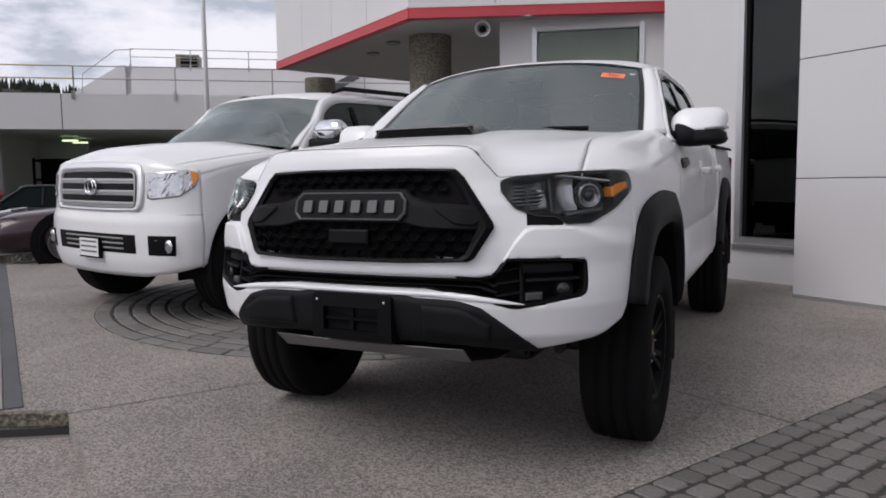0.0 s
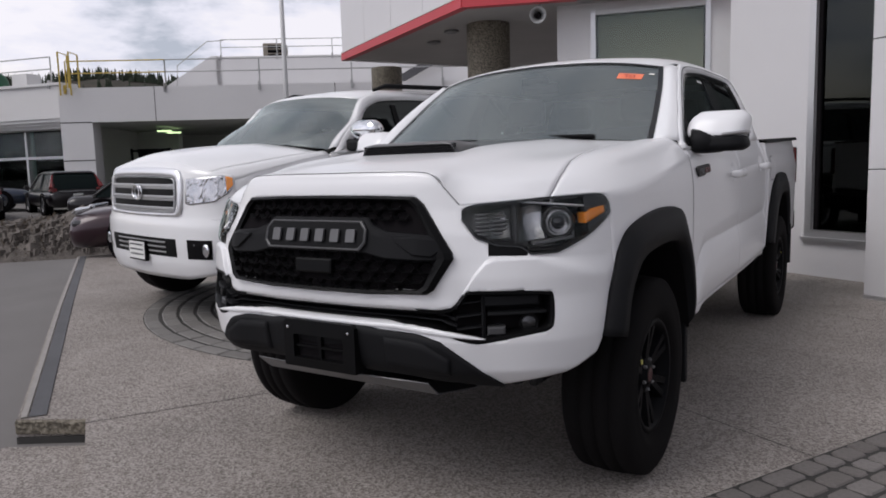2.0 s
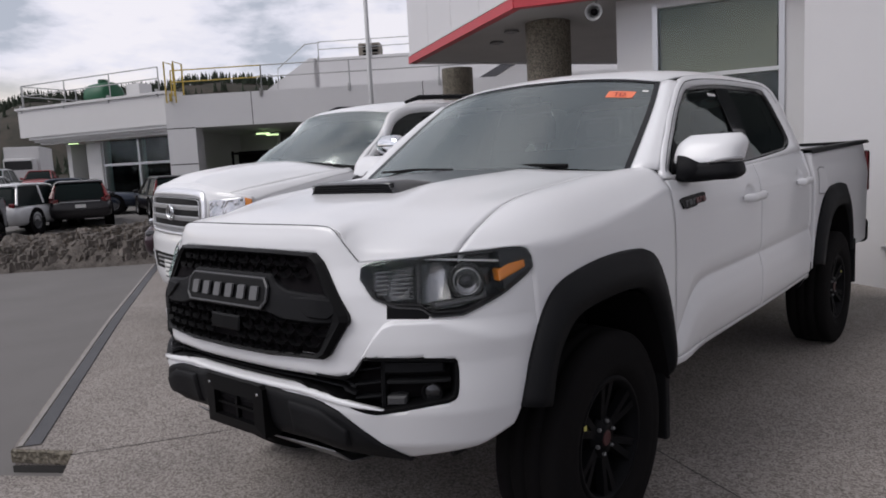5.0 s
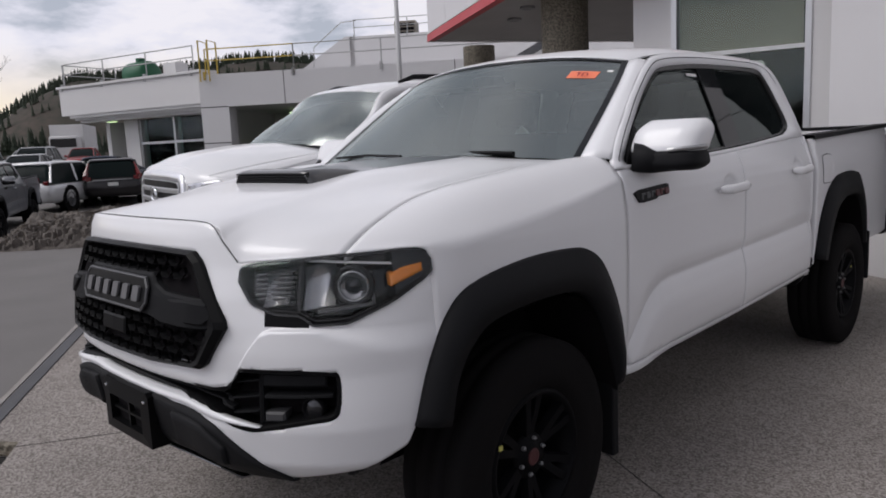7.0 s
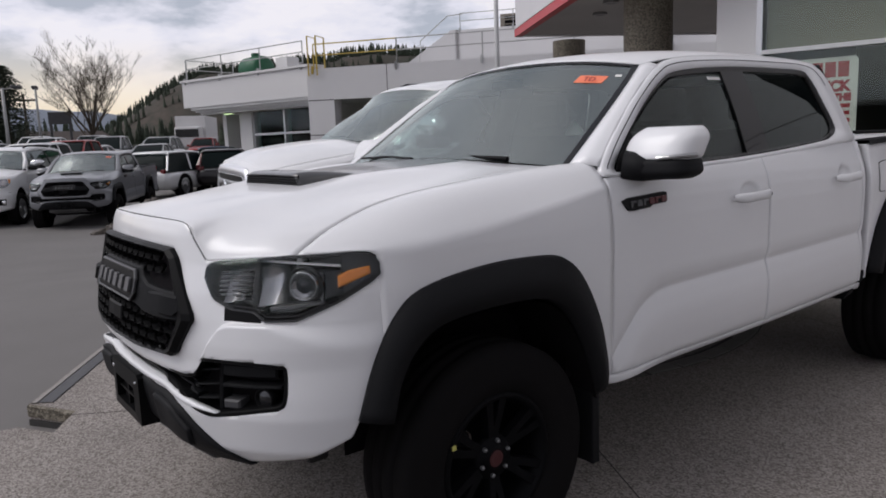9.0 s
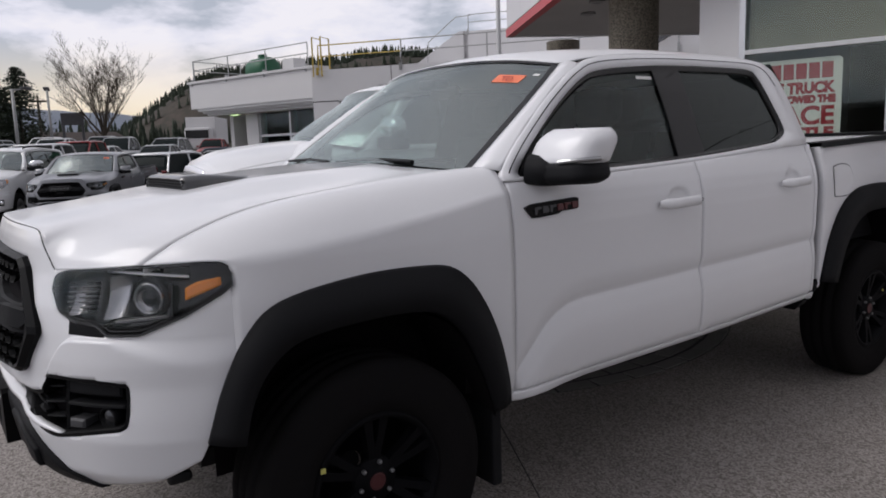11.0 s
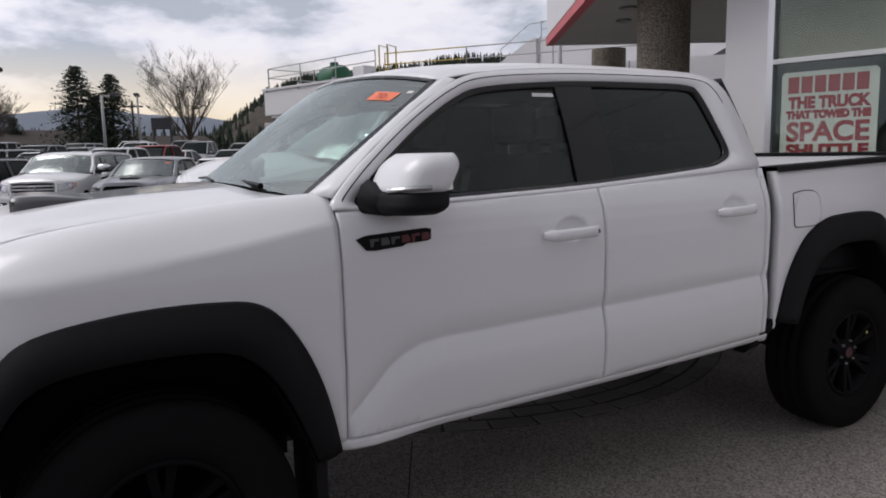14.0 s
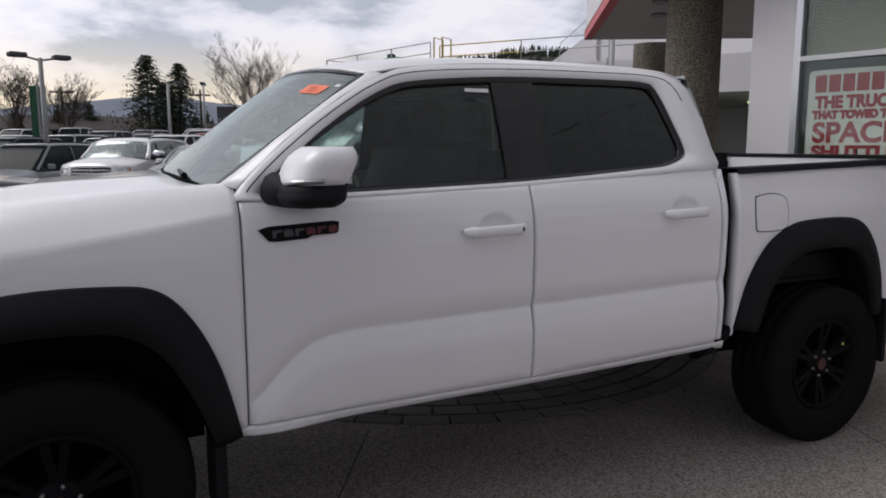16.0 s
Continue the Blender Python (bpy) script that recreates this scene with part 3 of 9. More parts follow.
def flat_wall(name, a, b, z0, z1, thick, material, label, category="wall", openings=(), kind="structure"):
    """An upright wall from a to b, its face on the a-b line and its thickness behind; openings: (u0, u1, z0, z1)."""
    a, b = Vector(a), Vector(b)
    d = (b - a).normalized()
    n = Vector((-d.y, d.x))
    us = sorted({0.0, (b - a).length, *[o[0] for o in openings], *[o[1] for o in openings]})
    zs = sorted({z0, z1, *[o[2] for o in openings], *[o[3] for o in openings]})
    bm = bmesh.new()
    for u0, u1 in zip(us, us[1:]):
        for w0, w1 in zip(zs, zs[1:]):
            if any(o[0] <= u0 + 1e-6 and u1 <= o[1] + 1e-6 and o[2] <= w0 + 1e-6 and w1 <= o[3] + 1e-6 for o in openings):
                continue
            p, q = a + d * u0, a + d * u1
            v = [bm.verts.new(c) for c in ((*p, w0), (*q, w0), (*(q + n * thick), w0), (*(p + n * thick), w0), (*p, w1), (*q, w1), (*(q + n * thick), w1), (*(p + n * thick), w1))]
            for f in ((0, 3, 2, 1), (4, 5, 6, 7), (0, 1, 5, 4), (1, 2, 6, 5), (2, 3, 7, 6), (3, 0, 4, 7)):
                bm.faces.new([v[i] for i in f])
    bmesh.ops.remove_doubles(bm, verts=bm.verts, dist=0.0005)
    ob = part(name, bm, material)
    return tagged(ob, label, category, kind=kind)


def wall_frame(a, b):
    a, b = Vector(a), Vector(b)
    d = (b - a).normalized()
    n = Vector((-d.y, d.x))
    return lambda u, z, back=0.0: (*(a + d * u + n * back), z)


def bar_on(place, u0, u1, z0, z1, f0, f1):
    bm = bmesh.new()
    v = [bm.verts.new(place(u, z, f)) for z in (z0, z1) for u, f in ((u0, f0), (u1, f0), (u1, f1), (u0, f1))]
    for f in ((0, 3, 2, 1), (4, 5, 6, 7), (0, 1, 5, 4), (1, 2, 6, 5), (2, 3, 7, 6), (3, 0, 4, 7)):
        bm.faces.new([v[i] for i in f])
    return bm


# upper storey with the red band
band = thing("upper_storey", None, "white metal-panelled upper storey with a red band along its foot", "building", kind="structure")
inner = [CL + Vector((2.2, 4.2)), CR + Vector((0.6, 4.5))]
for a, b in ((CL, C0), (C0, CR)):
    pl = wall_frame(a, b)
    ln = (b - a).length
    part("red_band", bar_on(pl, -0.012 if a is CL else 0, ln, SOFFIT, SOFFIT + 0.125, -0.02, 0.10), M["red_band"], band)
    part("band_trim", bar_on(pl, 0, ln, SOFFIT + 0.125, SOFFIT + 0.15, -0.028, 0.10), M["sign_white"], band)
    n = max(1, round(ln / 1.15))
    for k in range(n):
        for j in range(3):
            part("wall_panel", bar_on(pl, ln * k / n + 0.004, ln * (k + 1) / n - 0.004, SOFFIT + 0.155 + j * 1.2, SOFFIT + 0.150 + (j + 1) * 1.2, 0.0, 0.06), M["panel"], band)
    part("panel_backing", bar_on(pl, 0.0, ln, SOFFIT + 0.15, SOFFIT + 3.7, 0.065, 0.2), M["gap"], band)
sl = wall_frame(CL + Vector((2.2, 4.2)), CL)
part("panel_backing", bar_on(sl, 0, (Vector((2.2, 4.2))).length, SOFFIT, SOFFIT + 3.7, 0.0, 0.1), M["panel"], band)
bm = prism(bmesh.new(), [(*C0,), (*CR,), (*(CR + Vector((3.0, 5.0))),), (*(CL + Vector((3.0, 6.0))),), (*CL,)], lambda u, v, d: (u, v, SOFFIT + 0.02 + d), 0.08)
tagged(part("soffit", bm, M["soffit"]), "grey painted soffit under the overhanging storey", "soffit", kind="structure")
for p in ((-4.6, 7.0), (-1.6, 5.75), (-3.9, 6.4)):
    bm = bmesh.new()
    lathe(bm, [(SOFFIT + 0.02, 0.10), (SOFFIT - 0.012, 0.11), (SOFFIT - 0.014, 0.07), (SOFFIT - 0.002, 0.06), (SOFFIT - 0.002, 0.001)], (*p, 0), "z", 20)
    tagged(part("soffit_light", bm, M["lampgrey"]), "round recessed downlight, switched off, in the soffit", "ceiling light", "soffit lights")

# columns
for p in ((-3.27, 6.35), (-7.0, 8.95)):
    bm = bmesh.new()
    lathe(bm, [(-0.2, 0.30), (SOFFIT + 0.03, 0.30)], (*p, 0), "z", 40)
    tagged(part("column", bm, M["column"], smooth=True), "round pebble-dashed concrete column under the overhang", "column", "columns", kind="structure")

# loudspeaker under the band
sp = thing("loudspeaker", pose(-2.14, 5.57, 3.02) @ Matrix.Diagonal((0.8, 0.8, 0.8, 1)), "round grey outdoor horn loudspeaker under the overhang", "loudspeaker")
toward = Vector((1.4 + 2.0, -3.0 - 5.6, -1.2)).normalized().to_track_quat("Z", "Y").to_matrix().to_4x4()
for nm, prof, mk in (("horn", [(0.10, 0.125), (0.105, 0.118), (0.06, 0.085), (0.0, 0.05), (-0.02, 0.05), (0.05, 0.095), (0.098, 0.125)], "lampgrey"), ("driver", [(-0.10, 0.001), (-0.10, 0.05), (0.0, 0.052)], "lampgrey"), ("dust_cap", [(0.02, 0.05), (0.05, 0.03), (0.055, 0.001)], "gap")):
    bm = bmesh.new()
    lathe(bm, prof, (0, 0, 0), "z", 28)
    bmesh.ops.transform(bm, matrix=toward, verts=bm.verts)
    part(nm, bm, M[mk], sp, smooth=True)
part("bracket", tube(bmesh.new(), [(0, 0.02, 0.02), (0, 0.08, 0.21)], 0.014, 8), M["lampgrey"], sp)

# window wall with the poster
W0, W1 = (-2.05, 5.93), (0.30, 6.52)
WIN = (0.45, 1.79)
flat_wall("wall_window", W0, W1, -0.1, SOFFIT + 0.02, 0.18, M["wallpaint"], "white wall with a tall showroom window", openings=[(WIN[0], WIN[1], 0.45, 3.05)])
pw = wall_frame(W0, W1)
win = thing("window_1", None, "tall aluminium-framed showroom window with a lowered upper blind", "window", kind="structure")
for u0, u1, z0, z1 in ((WIN[0] - 0.03, WIN[0] + 0.03, 0.42, 3.08), (WIN[1] - 0.03, WIN[1] + 0.03, 0.42, 3.08)):
    part("window_frame", bar_on(pw, u0, u1, z0, z1, -0.02, 0.10), M["alu"], win)
for z0, z1 in ((0.42, 0.48), (2.195, 2.24), (3.02, 3.08)):
    part("window_frame", bar_on(pw, WIN[0] + 0.031, WIN[1] - 0.031, z0, z1, -0.022, 0.10), M["pole"], win)
for z0, z1 in ((0.48, 2.195), (2.24, 3.02)):
    ob = part("pane", bar_on(pw, WIN[0] + 0.031, WIN[1] - 0.031, z0, z1, 0.03, 0.036), M["window"], win)
    ob.visible_shadow = False
part("roller_blind", bar_on(pw, WIN[0] + 0.05, WIN[1] - 0.05, 2.25, 3.015, 0.07, 0.075), M["blind"], win)

# the poster behind the glass
poster = thing("poster", None, "white poster with large red capital letters in the window", "poster")
PU0, PU1, PZ0, PZ1 = 0.545, 1.38, 1.20, 2.108
o = [(PU0 + 0.03, PZ0), (PU1 - 0.03, PZ0), (PU1, PZ0 + 0.03), (PU1, PZ1 - 0.03), (PU1 - 0.03, PZ1), (PU0 + 0.03, PZ1), (PU0, PZ1 - 0.03), (PU0, PZ0 + 0.03)]
part("paper", prism(bmesh.new(), o, lambda u, v, d: pw(u, v, 0.050 - d), 0.004), M["white_paper"], poster)
wd = (Vector(W1) - Vector(W0)).normalized()


def poster_line(text, z, h, width):
    cu = bpy.data.curves.new("poster_text", "FONT")
    cu.body, cu.size, cu.align_x = text, h / 0.75, "CENTER"
    cu.offset = 0.009
    t = new("poster_text", cu)
    bpy.context.view_layer.update()
    cu.materials.append(M["red_print"])
    t.parent = poster
    k = width / max(t.dimensions.x, 0.01)
    m = Matrix(((wd.x, 0, wd.y, 0), (wd.y, 0, -wd.x, 0), (0, 1, 0, 0), (0, 0, 0, 1)))
    m.translation = Vector(pw((PU0 + PU1) / 2, z, 0.0445))
    t.matrix_world = m @ Matrix.Diagonal((k, 1, 1, 1))


PW = PU1 - PU0
for text, z, h, wdt in (("THE TRUCK", 1.771, 0.108, 0.86), ("THAT TOWED THE", 1.676, 0.070, 0.88), ("SPACE", 1.465, 0.185, 0.86), ("SHUTTLE", 1.325, 0.110, 0.86)):
    poster_line(text, z, h, PW * wdt)
for k in range(6):
    u = PU0 + PW * (0.075 + 0.142 * k)
    b = part("print_bar", bar_on(pw, u, u + PW * 0.118, 1.909, 2.062, 0.0425, 0.0455), M["red_print"], poster)

# tall white wall with the dark shop window
B0, B1 = (0.02, 5.95), (2.75, 4.375)
flat_wall("wall_tall", B0, B1, -0.1, 6.9, 0.2, M["panel"], "tall smooth white panel wall", openings=[(1.055, 2.60, 0.47, 4.6)])
pb = wall_frame(B0, B1)
flat_wall("wall_return", (0.30, 6.75), (0.021, 5.951), -0.1, 6.9, 0.12, M["panel"], "white side face of the tall wall")
dw = thing("window_2", None, "tall dark shop window in a slim aluminium frame", "window", kind="structure")
part("window_frame", bar_on(pb, 0.985, 1.055, 0.40, 4.6, -0.02, 0.08), M["alu"], dw)
part("window_frame", bar_on(pb, 1.056, 2.60, 0.40, 0.47, -0.022, 0.08), M["alu"], dw)
part("window_sill", bar_on(pb, 0.95, 2.60, 0.365, 0.399, -0.05, 0.06), M["alu"], dw)
part("window_frame", bar_on(pb, 1.056, 1.10, 0.471, 4.6, 0.02, 0.08), M["gap"], dw)
ob = part("pane", bar_on(pb, 1.10, 2.60, 0.471, 4.6, 0.05, 0.056), M["privacy"], dw)
ob.visible_shadow = False

# projecting panelled pier
P0, P1 = (1.455, 4.27), (4.4, 2.35)
pier = thing("panel_pier", None, "projecting pier clad in large white metal panels with dark joints", "wall cladding", kind="structure")
pp = wall_frame(P0, P1)
PL = (Vector(P1) - Vector(P0)).length
part("core", bar_on(pp, 0.012, PL, -0.1, 6.9, 0.025, 1.2), M["gap"], pier)
for z0, z1 in ((0.03, 1.086), (1.094, 2.146), (2.154, 3.2), (3.208, 4.4), (4.408, 6.9)):
    for u0, u1 in ((0.0, 2.2), (2.208, PL)):
        part("cladding_panel", bar_on(pp, u0, u1, z0, z1, 0.0, 0.022), M["panel"], pier, bevel=0.003)
pr = wall_frame((Vector(P0) + Vector((0.55, 0.84)) * 1.1), P0)
for z0, z1 in ((0.03, 1.086), (1.094, 2.146), (2.154, 3.2), (3.208, 6.9)):
    part("cladding_panel", bar_on(pr, 0.0, 1.08, z0, z1, 0.0, 0.02), M["panel"], pier)
part("base_trim", bar_on(pp, 0.0, PL, 0.0, 0.028, -0.006, 0.02), M["alu"], pier)

# showroom inside
bm = boxed((-2.2, 6.6, -0.12), (4.5, 12.0, 0.02))
tagged(part("floor", bm, M["floor_tile"]), "pale tiled showroom floor", "floor", kind="structure")
# Near-black base colour, unlike the white side wall.
flat_wall("wall_back", (-2.2, 9.5), (4.6, 9.5), -0.1, 6.8, 0.15, M["interior_dark"], "dark-coloured back wall of the showroom")
flat_wall("wall_side", (-2.2, 9.4), (-2.06, 6.2), -0.1, SOFFIT, 0.12, M["wallpaint"], "white side wall of the showroom")
flat_wall("wall_east", (4.4, 2.4), (4.6, 12.0), -0.1, 6.9, 0.15, M["panel"], "white flank of the building")
tagged(part("ceiling", boxed((-2.2, 6.75, 3.3), (4.6, 12.0, 3.4)), M["soffit"]), "grey showroom ceiling", "ceiling", kind="structure")
tagged(part("roof", boxed((-6.0, 6.6, 6.86), (4.6, 13.0, 7.0)), M["concrete"]), "flat roof of the dealership", "roof", kind="structure")
tall = part("advert_board", bar_on(pb, 1.62, 1.95, 1.55, 2.15, 0.5, 0.53), M["sign_white"])
tagged(tall, "pale upright board behind the dark window", "board")

# ---- the rest of the dealership across the lot ----
LOT = -0.29
gar = thing("parking_garage", None, "pale painted concrete parking building with a wide dark opening and a roof deck", "building", kind="structure")
G0 = Vector((-27.0, 13.75))
GD = Vector((0.80, 0.60)).normalized()
GL = 32.0
G1 = G0 + GD * GL
gp = wall_frame(G0, G1)
TOP, OPEN, BASE = 4.77, 3.40, LOT - 0.6
part("parapet", bar_on(gp, 0, GL, OPEN, TOP, 0.0, 0.45), M["concrete"], gar)
part("corner_pier", bar_on(gp, 0, 1.25, BASE, OPEN, 0.001, 0.8), M["concrete"], gar)
part("pier", bar_on(gp, 9.0, 9.4, BASE, OPEN, 0.4, 0.8), M["concrete"], gar)
part("pier", bar_on(gp, 19.6, 20.2, BASE, OPEN, 0.4, 0.9), M["concrete"], gar)
part("back_wall", bar_on(gp, -0.2, GL, BASE, OPEN, 13.0, 13.3), M["garage_in"], gar)
part("ceiling_slab", bar_on(gp, 0.0, GL, OPEN + 0.01, OPEN + 0.3, 0.46, 13.0), M["garage_in"], gar)
part("deck", bar_on(gp, 0.0, GL, TOP - 0.5, TOP - 0.3, 0.46, 24.0), M["concrete"], gar)
part("side_wall", bar_on(gp, 0.0, 0.3, BASE, TOP - 0.01, 0.81, 13.0), M["concrete"], gar)
for u, w in ((2.55, 4.0), (7.6, 4.0), (12.8, 4.0)):
    for k in range(2):
        part("fluorescent_tube", bar_on(gp, u, u + 0.62, OPEN - 0.22, OPEN - 0.15, w + 1.5 * k, w + 0.12 + 1.5 * k), M["tube"], gar)
for u in (3.75, 11.0):
    part("parapet_joint", bar_on(gp, u, u + 0.03, OPEN, TOP, -0.004, 0.0), M["joint"], gar)
for u in (0.0, 1.52):
    part("pier_joint", bar_on(gp, 0.0, 1.25, OPEN - 0.02 - u, OPEN + 0.02 - u, -0.004, 0.0), M["joint"], gar)
# a dark vehicle lift and shelving stand in the bay behind the opening
rack = thing("garage_rack", None, "dark steel storage rack standing inside the garage opening", "rack")
for u in (1.75, 3.4):
    part("upright", bar_on(gp, u, u + 0.09, BASE, OPEN - 1.0, 2.6, 2.7), M["gap"], rack)
for z in (0.7, 1.45, 2.25):
    part("shelf", bar_on(gp, 1.84, 3.4, z, z + 0.09, 2.55, 3.3), M["gap"], rack)
part("back_panel", bar_on(gp, 1.84, 3.4, 0.8, OPEN - 1.0, 3.31, 3.36), M["gap"], rack)


def railing(name, place, u0, u1, z, step, material, back=0.15, height=1.07, label="galvanised pipe railing on the roof edge"):
    """Posts with base shoes and two rails."""
    rl = thing(name, None, label, "railing")
    n = max(1, round((u1 - u0) / step))
    for k in range(n + 1):
        u = u0 + (u1 - u0) * k / n
        part("post", tube(bmesh.new(), [place(u, z, back), place(u, z + height, back)], 0.03, 6), material, rl)
        part("shoe", bar_on(place, u - 0.05, u + 0.05, z - 0.22, z + 0.11, back - 0.20, back - 0.04), M["yellow"] if material is M["yellow"] else M["galv"], rl)
    for h in (height, height * 0.55):
        part("rail", tube(bmesh.new(), [place(u0, z + h, back), place(u1, z + h, back)], 0.026, 6), material, rl)
    return rl


railing("deck_railing", gp, 0.3, 4.2, TOP, 3.9, M["yellow"], label="yellow pipe railing on the deck edge")
railing("deck_railing", gp, 4.2, 30.5, TOP, 3.75, M["galv"])
for k, (u, h) in enumerate(((0.17, 1.4), (0.58, 1.4))):
    tagged(part("ladder_hoop", tube(bmesh.new(), [gp(u, TOP - 0.3, -0.14), gp(u, TOP + h, -0.14), gp(u, TOP + h, 0.7), gp(u, TOP, 0.7)], 0.035, 6), M["yellow"]), "yellow grab hoop at the head of the roof ladder", "grab rail", "ladder hoops")

# upper level behind the deck, with the stair ramp
up = thing("upper_level", None, "pale concrete upper level with a sloping stair wall", "building", kind="structure")
U0 = Vector((-34.9, 28.6))
uq = wall_frame(U0, U0 + GD * 30)
UT = 8.45
part("front_wall", bar_on(uq, 0, 30, TOP - 0.4, UT, 0.0, 0.4), M["concrete"], up)
part("side_wall", bar_on(wall_frame(U0 + Vector((-0.6, 0.8)) * 9, U0), 0, 9, TOP - 0.4, UT, 0.0, 0.3), M["concrete"], up)
bm = prism(bmesh.new(), [(-7.0, TOP - 0.4), (0.02, TOP - 0.4), (0.02, UT + 0.1), (-0.4, UT + 0.1)], lambda u, v, d: uq(u, v, 0.4 + d), 0.4)
part("stair_wall", bm, M["concrete"], up)
bm = prism(bmesh.new(), [(7.0, TOP - 0.1), (8.0, TOP - 0.1), (14.0, UT - 0.6), (14.0, UT - 0.1)], lambda u, v, d: uq(u, v, -0.8 + d), 0.4)
part("stair_wall", bm, M["strip"], up)
bm = prism(bmesh.new(), [(6.1, TOP - 0.1), (7.0, TOP - 0.1), (14.0, UT - 0.09), (14.0, UT + 0.15)], lambda u, v, d: uq(u, v, -0.82 + d), 0.45)
part("stair_coping", bm, M["concrete"], up)
railing("upper_railing", uq, 0.3, 28, UT, 3.4, M["galv"], height=1.05)
tagged(part("ladder_hoop", tube(bmesh.new(), [uq(-2.6, 6.6, 0.4), uq(-2.5, 8.0, 0.4), uq(-0.6, 9.45, 0.4), uq(0.4, 9.5, 0.4)], 0.03, 6), M["galv"]), "bent pipe handrail along the stair wall", "grab rail")
ac = thing("rooftop_unit", None, "beige rooftop air-conditioning unit on the upper level", "air conditioner")
part("casing", bar_on(uq, 2.7, 4.1, UT - 0.05, UT + 1.0, 1.4, 2.8), M["ac"], ac)
for k in range(3):
    part("louvre", bar_on(uq, 3.0, 4.0, UT + 0.12 + 0.28 * k, UT + 0.30 + 0.28 * k, 1.36, 1.399), M["gap"], ac)

# low white service building
sv = thing("service_building", None, "low white service building with a deep fascia and corner windows", "building", kind="structure")
V0, V1 = Vector((-37.0, 11.5)), Vector((-27.35, 14.1))
vp = wall_frame(V0, V1)
VL = (V1 - V0).length
VT, VB = 4.96, 3.64
part("fascia", bar_on(vp, 0, VL, VB, VT, 0.0, 0.9), M["wallpaint"], sv)
part("coping", bar_on(vp, -0.09, VL, VT, VT + 0.11, -0.09, 0.9), M["wallpaint"], sv)
for k in range(3):
    part("fascia_step", bar_on(vp, 0.5 + 0.17 * k, VL, VB - 0.02 - 0.115 * (k + 1), VB - 0.002 - 0.115 * k, 0.17 * k + 0.07, 0.9), M["wallpaint"], sv)
part("fascia_side", bar_on(wall_frame(V0 + Vector((-2.9, 10.0)), V0), 0, 10.41, VB, VT, 0.0, 0.7), M["wallpaint"], sv)
part("roof_deck", bar_on(vp, 0.0, VL, VT - 0.22, VT - 0.08, 0.9, 11.0), M["concrete"], sv)
WB = VB - 0.37
part("corner_post", bar_on(vp, 2.95, 3.95, BASE, WB, 1.3, 2.1), M["wallpaint"], sv)
part("wall_right", bar_on(vp, 8.9, VL, BASE, WB, 1.3, 1.7), M["wallpaint"], sv)
part("wall_low", bar_on(vp, 3.95, 8.9, BASE, 0.45, 1.36, 1.7), M["wallpaint"], sv)
ob = part("window", bar_on(vp, 3.95, 8.9, 0.45, WB, 1.48, 1.54), M["window"], sv)
for u in (4.0, 6.4, 8.85):
    part("window_mullion", bar_on(vp, u - 0.06, u + 0.06, 0.45, WB, 1.38, 1.6), M["alu"], sv)
part("window_transom", bar_on(vp, 3.95, 8.9, 2.05, 2.16, 1.385, 1.595), M["alu"], sv)
part("room_back", bar_on(vp, 1.2, VL, BASE, VB, 7.2, 7.5), M["garage_in"], sv)
part("room_floor", bar_on(vp, 1.2, VL, BASE, 0.0, 1.71, 7.2), M["floor_tile"], sv)
part("side_window_wall", bar_on(vp, 1.4, 1.7, BASE, WB, 1.4, 7.2), M["wallpaint"], sv)
part("soffit_lamp", bar_on(vp, 2.2, 2.7, WB - 0.05, WB - 0.02, 0.9, 1.1), M["tube"], sv)
railing("service_railing", vp, 0.3, 9.4, VT + 0.11, 3.3, M["galv"])
railing("service_railing", wall_frame(V0 + Vector((-2.9, 10.0)), V0), 1.0, 10.2, VT + 0.11, 3.3, M["galv"])
tk = thing("green_tank", None, "green plastic water tank on the flat roof", "tank")
c = Vector(vp(3.4, VT - 0.08, 2.3))
vd = (V1 - V0).normalized()
rows = []
for a, k in ((-0.72, 0.80), (-0.63, 0.97), (0, 1.0), (0.63, 0.97), (0.72, 0.80)):
    ring = []
    for b in np.linspace(0, math.tau, 18, endpoint=False):
        w = 0.72 * k * math.cos(b)
        h = 0.65 + 0.65 * k * math.sin(b) if math.sin(b) > -0.6 else 0.26
        ring.append((c.x + vd.x * a - vd.y * w, c.y + vd.y * a + vd.x * w, c.z + h))
    rows.append(ring)
bm = sheet(rows, close_v=True)
bm.faces.new(list(bm.verts)[:18])
bm.faces.new(list(bm.verts)[-18:])
part("barrel", bm, M["green_tank"], tk, smooth=True)
part("hatch", tube(bmesh.new(), [c + Vector((0, 0, 1.25)), c + Vector((0, 0, 1.45))], 0.23, 12), M["green_tank"], tk)
part("cradle", boxed((c.x - 0.55, c.y - 0.6, c.z - 0.1), (c.x + 0.55, c.y + 0.6, c.z + 0.30)), M["galv"], tk)
tagged(part("roof_box", bar_on(vp, 4.6, 5.5, VT - 0.08, VT + 1.05, 2.6, 3.4), M["wallpaint"], bevel=0.02), "white roof ventilation box beside the tank", "vent box")

# flag pole
fp = thing("flag_pole", pose(-15.2, 14.5, LOT), "tall tapered white flag pole behind the parked cars", "flag pole")
part("shaft", tube(bmesh.new(), [(0, 0, 0), (0, 0, 5), (0, 0, 12)], [0.085, 0.075, 0.05], 14), M["pole"], fp, smooth=True)
part("base_collar", tube(bmesh.new(), [(0, 0, 0), (0, 0, 0.25)], [0.16, 0.12], 14), M["pole"], fp)


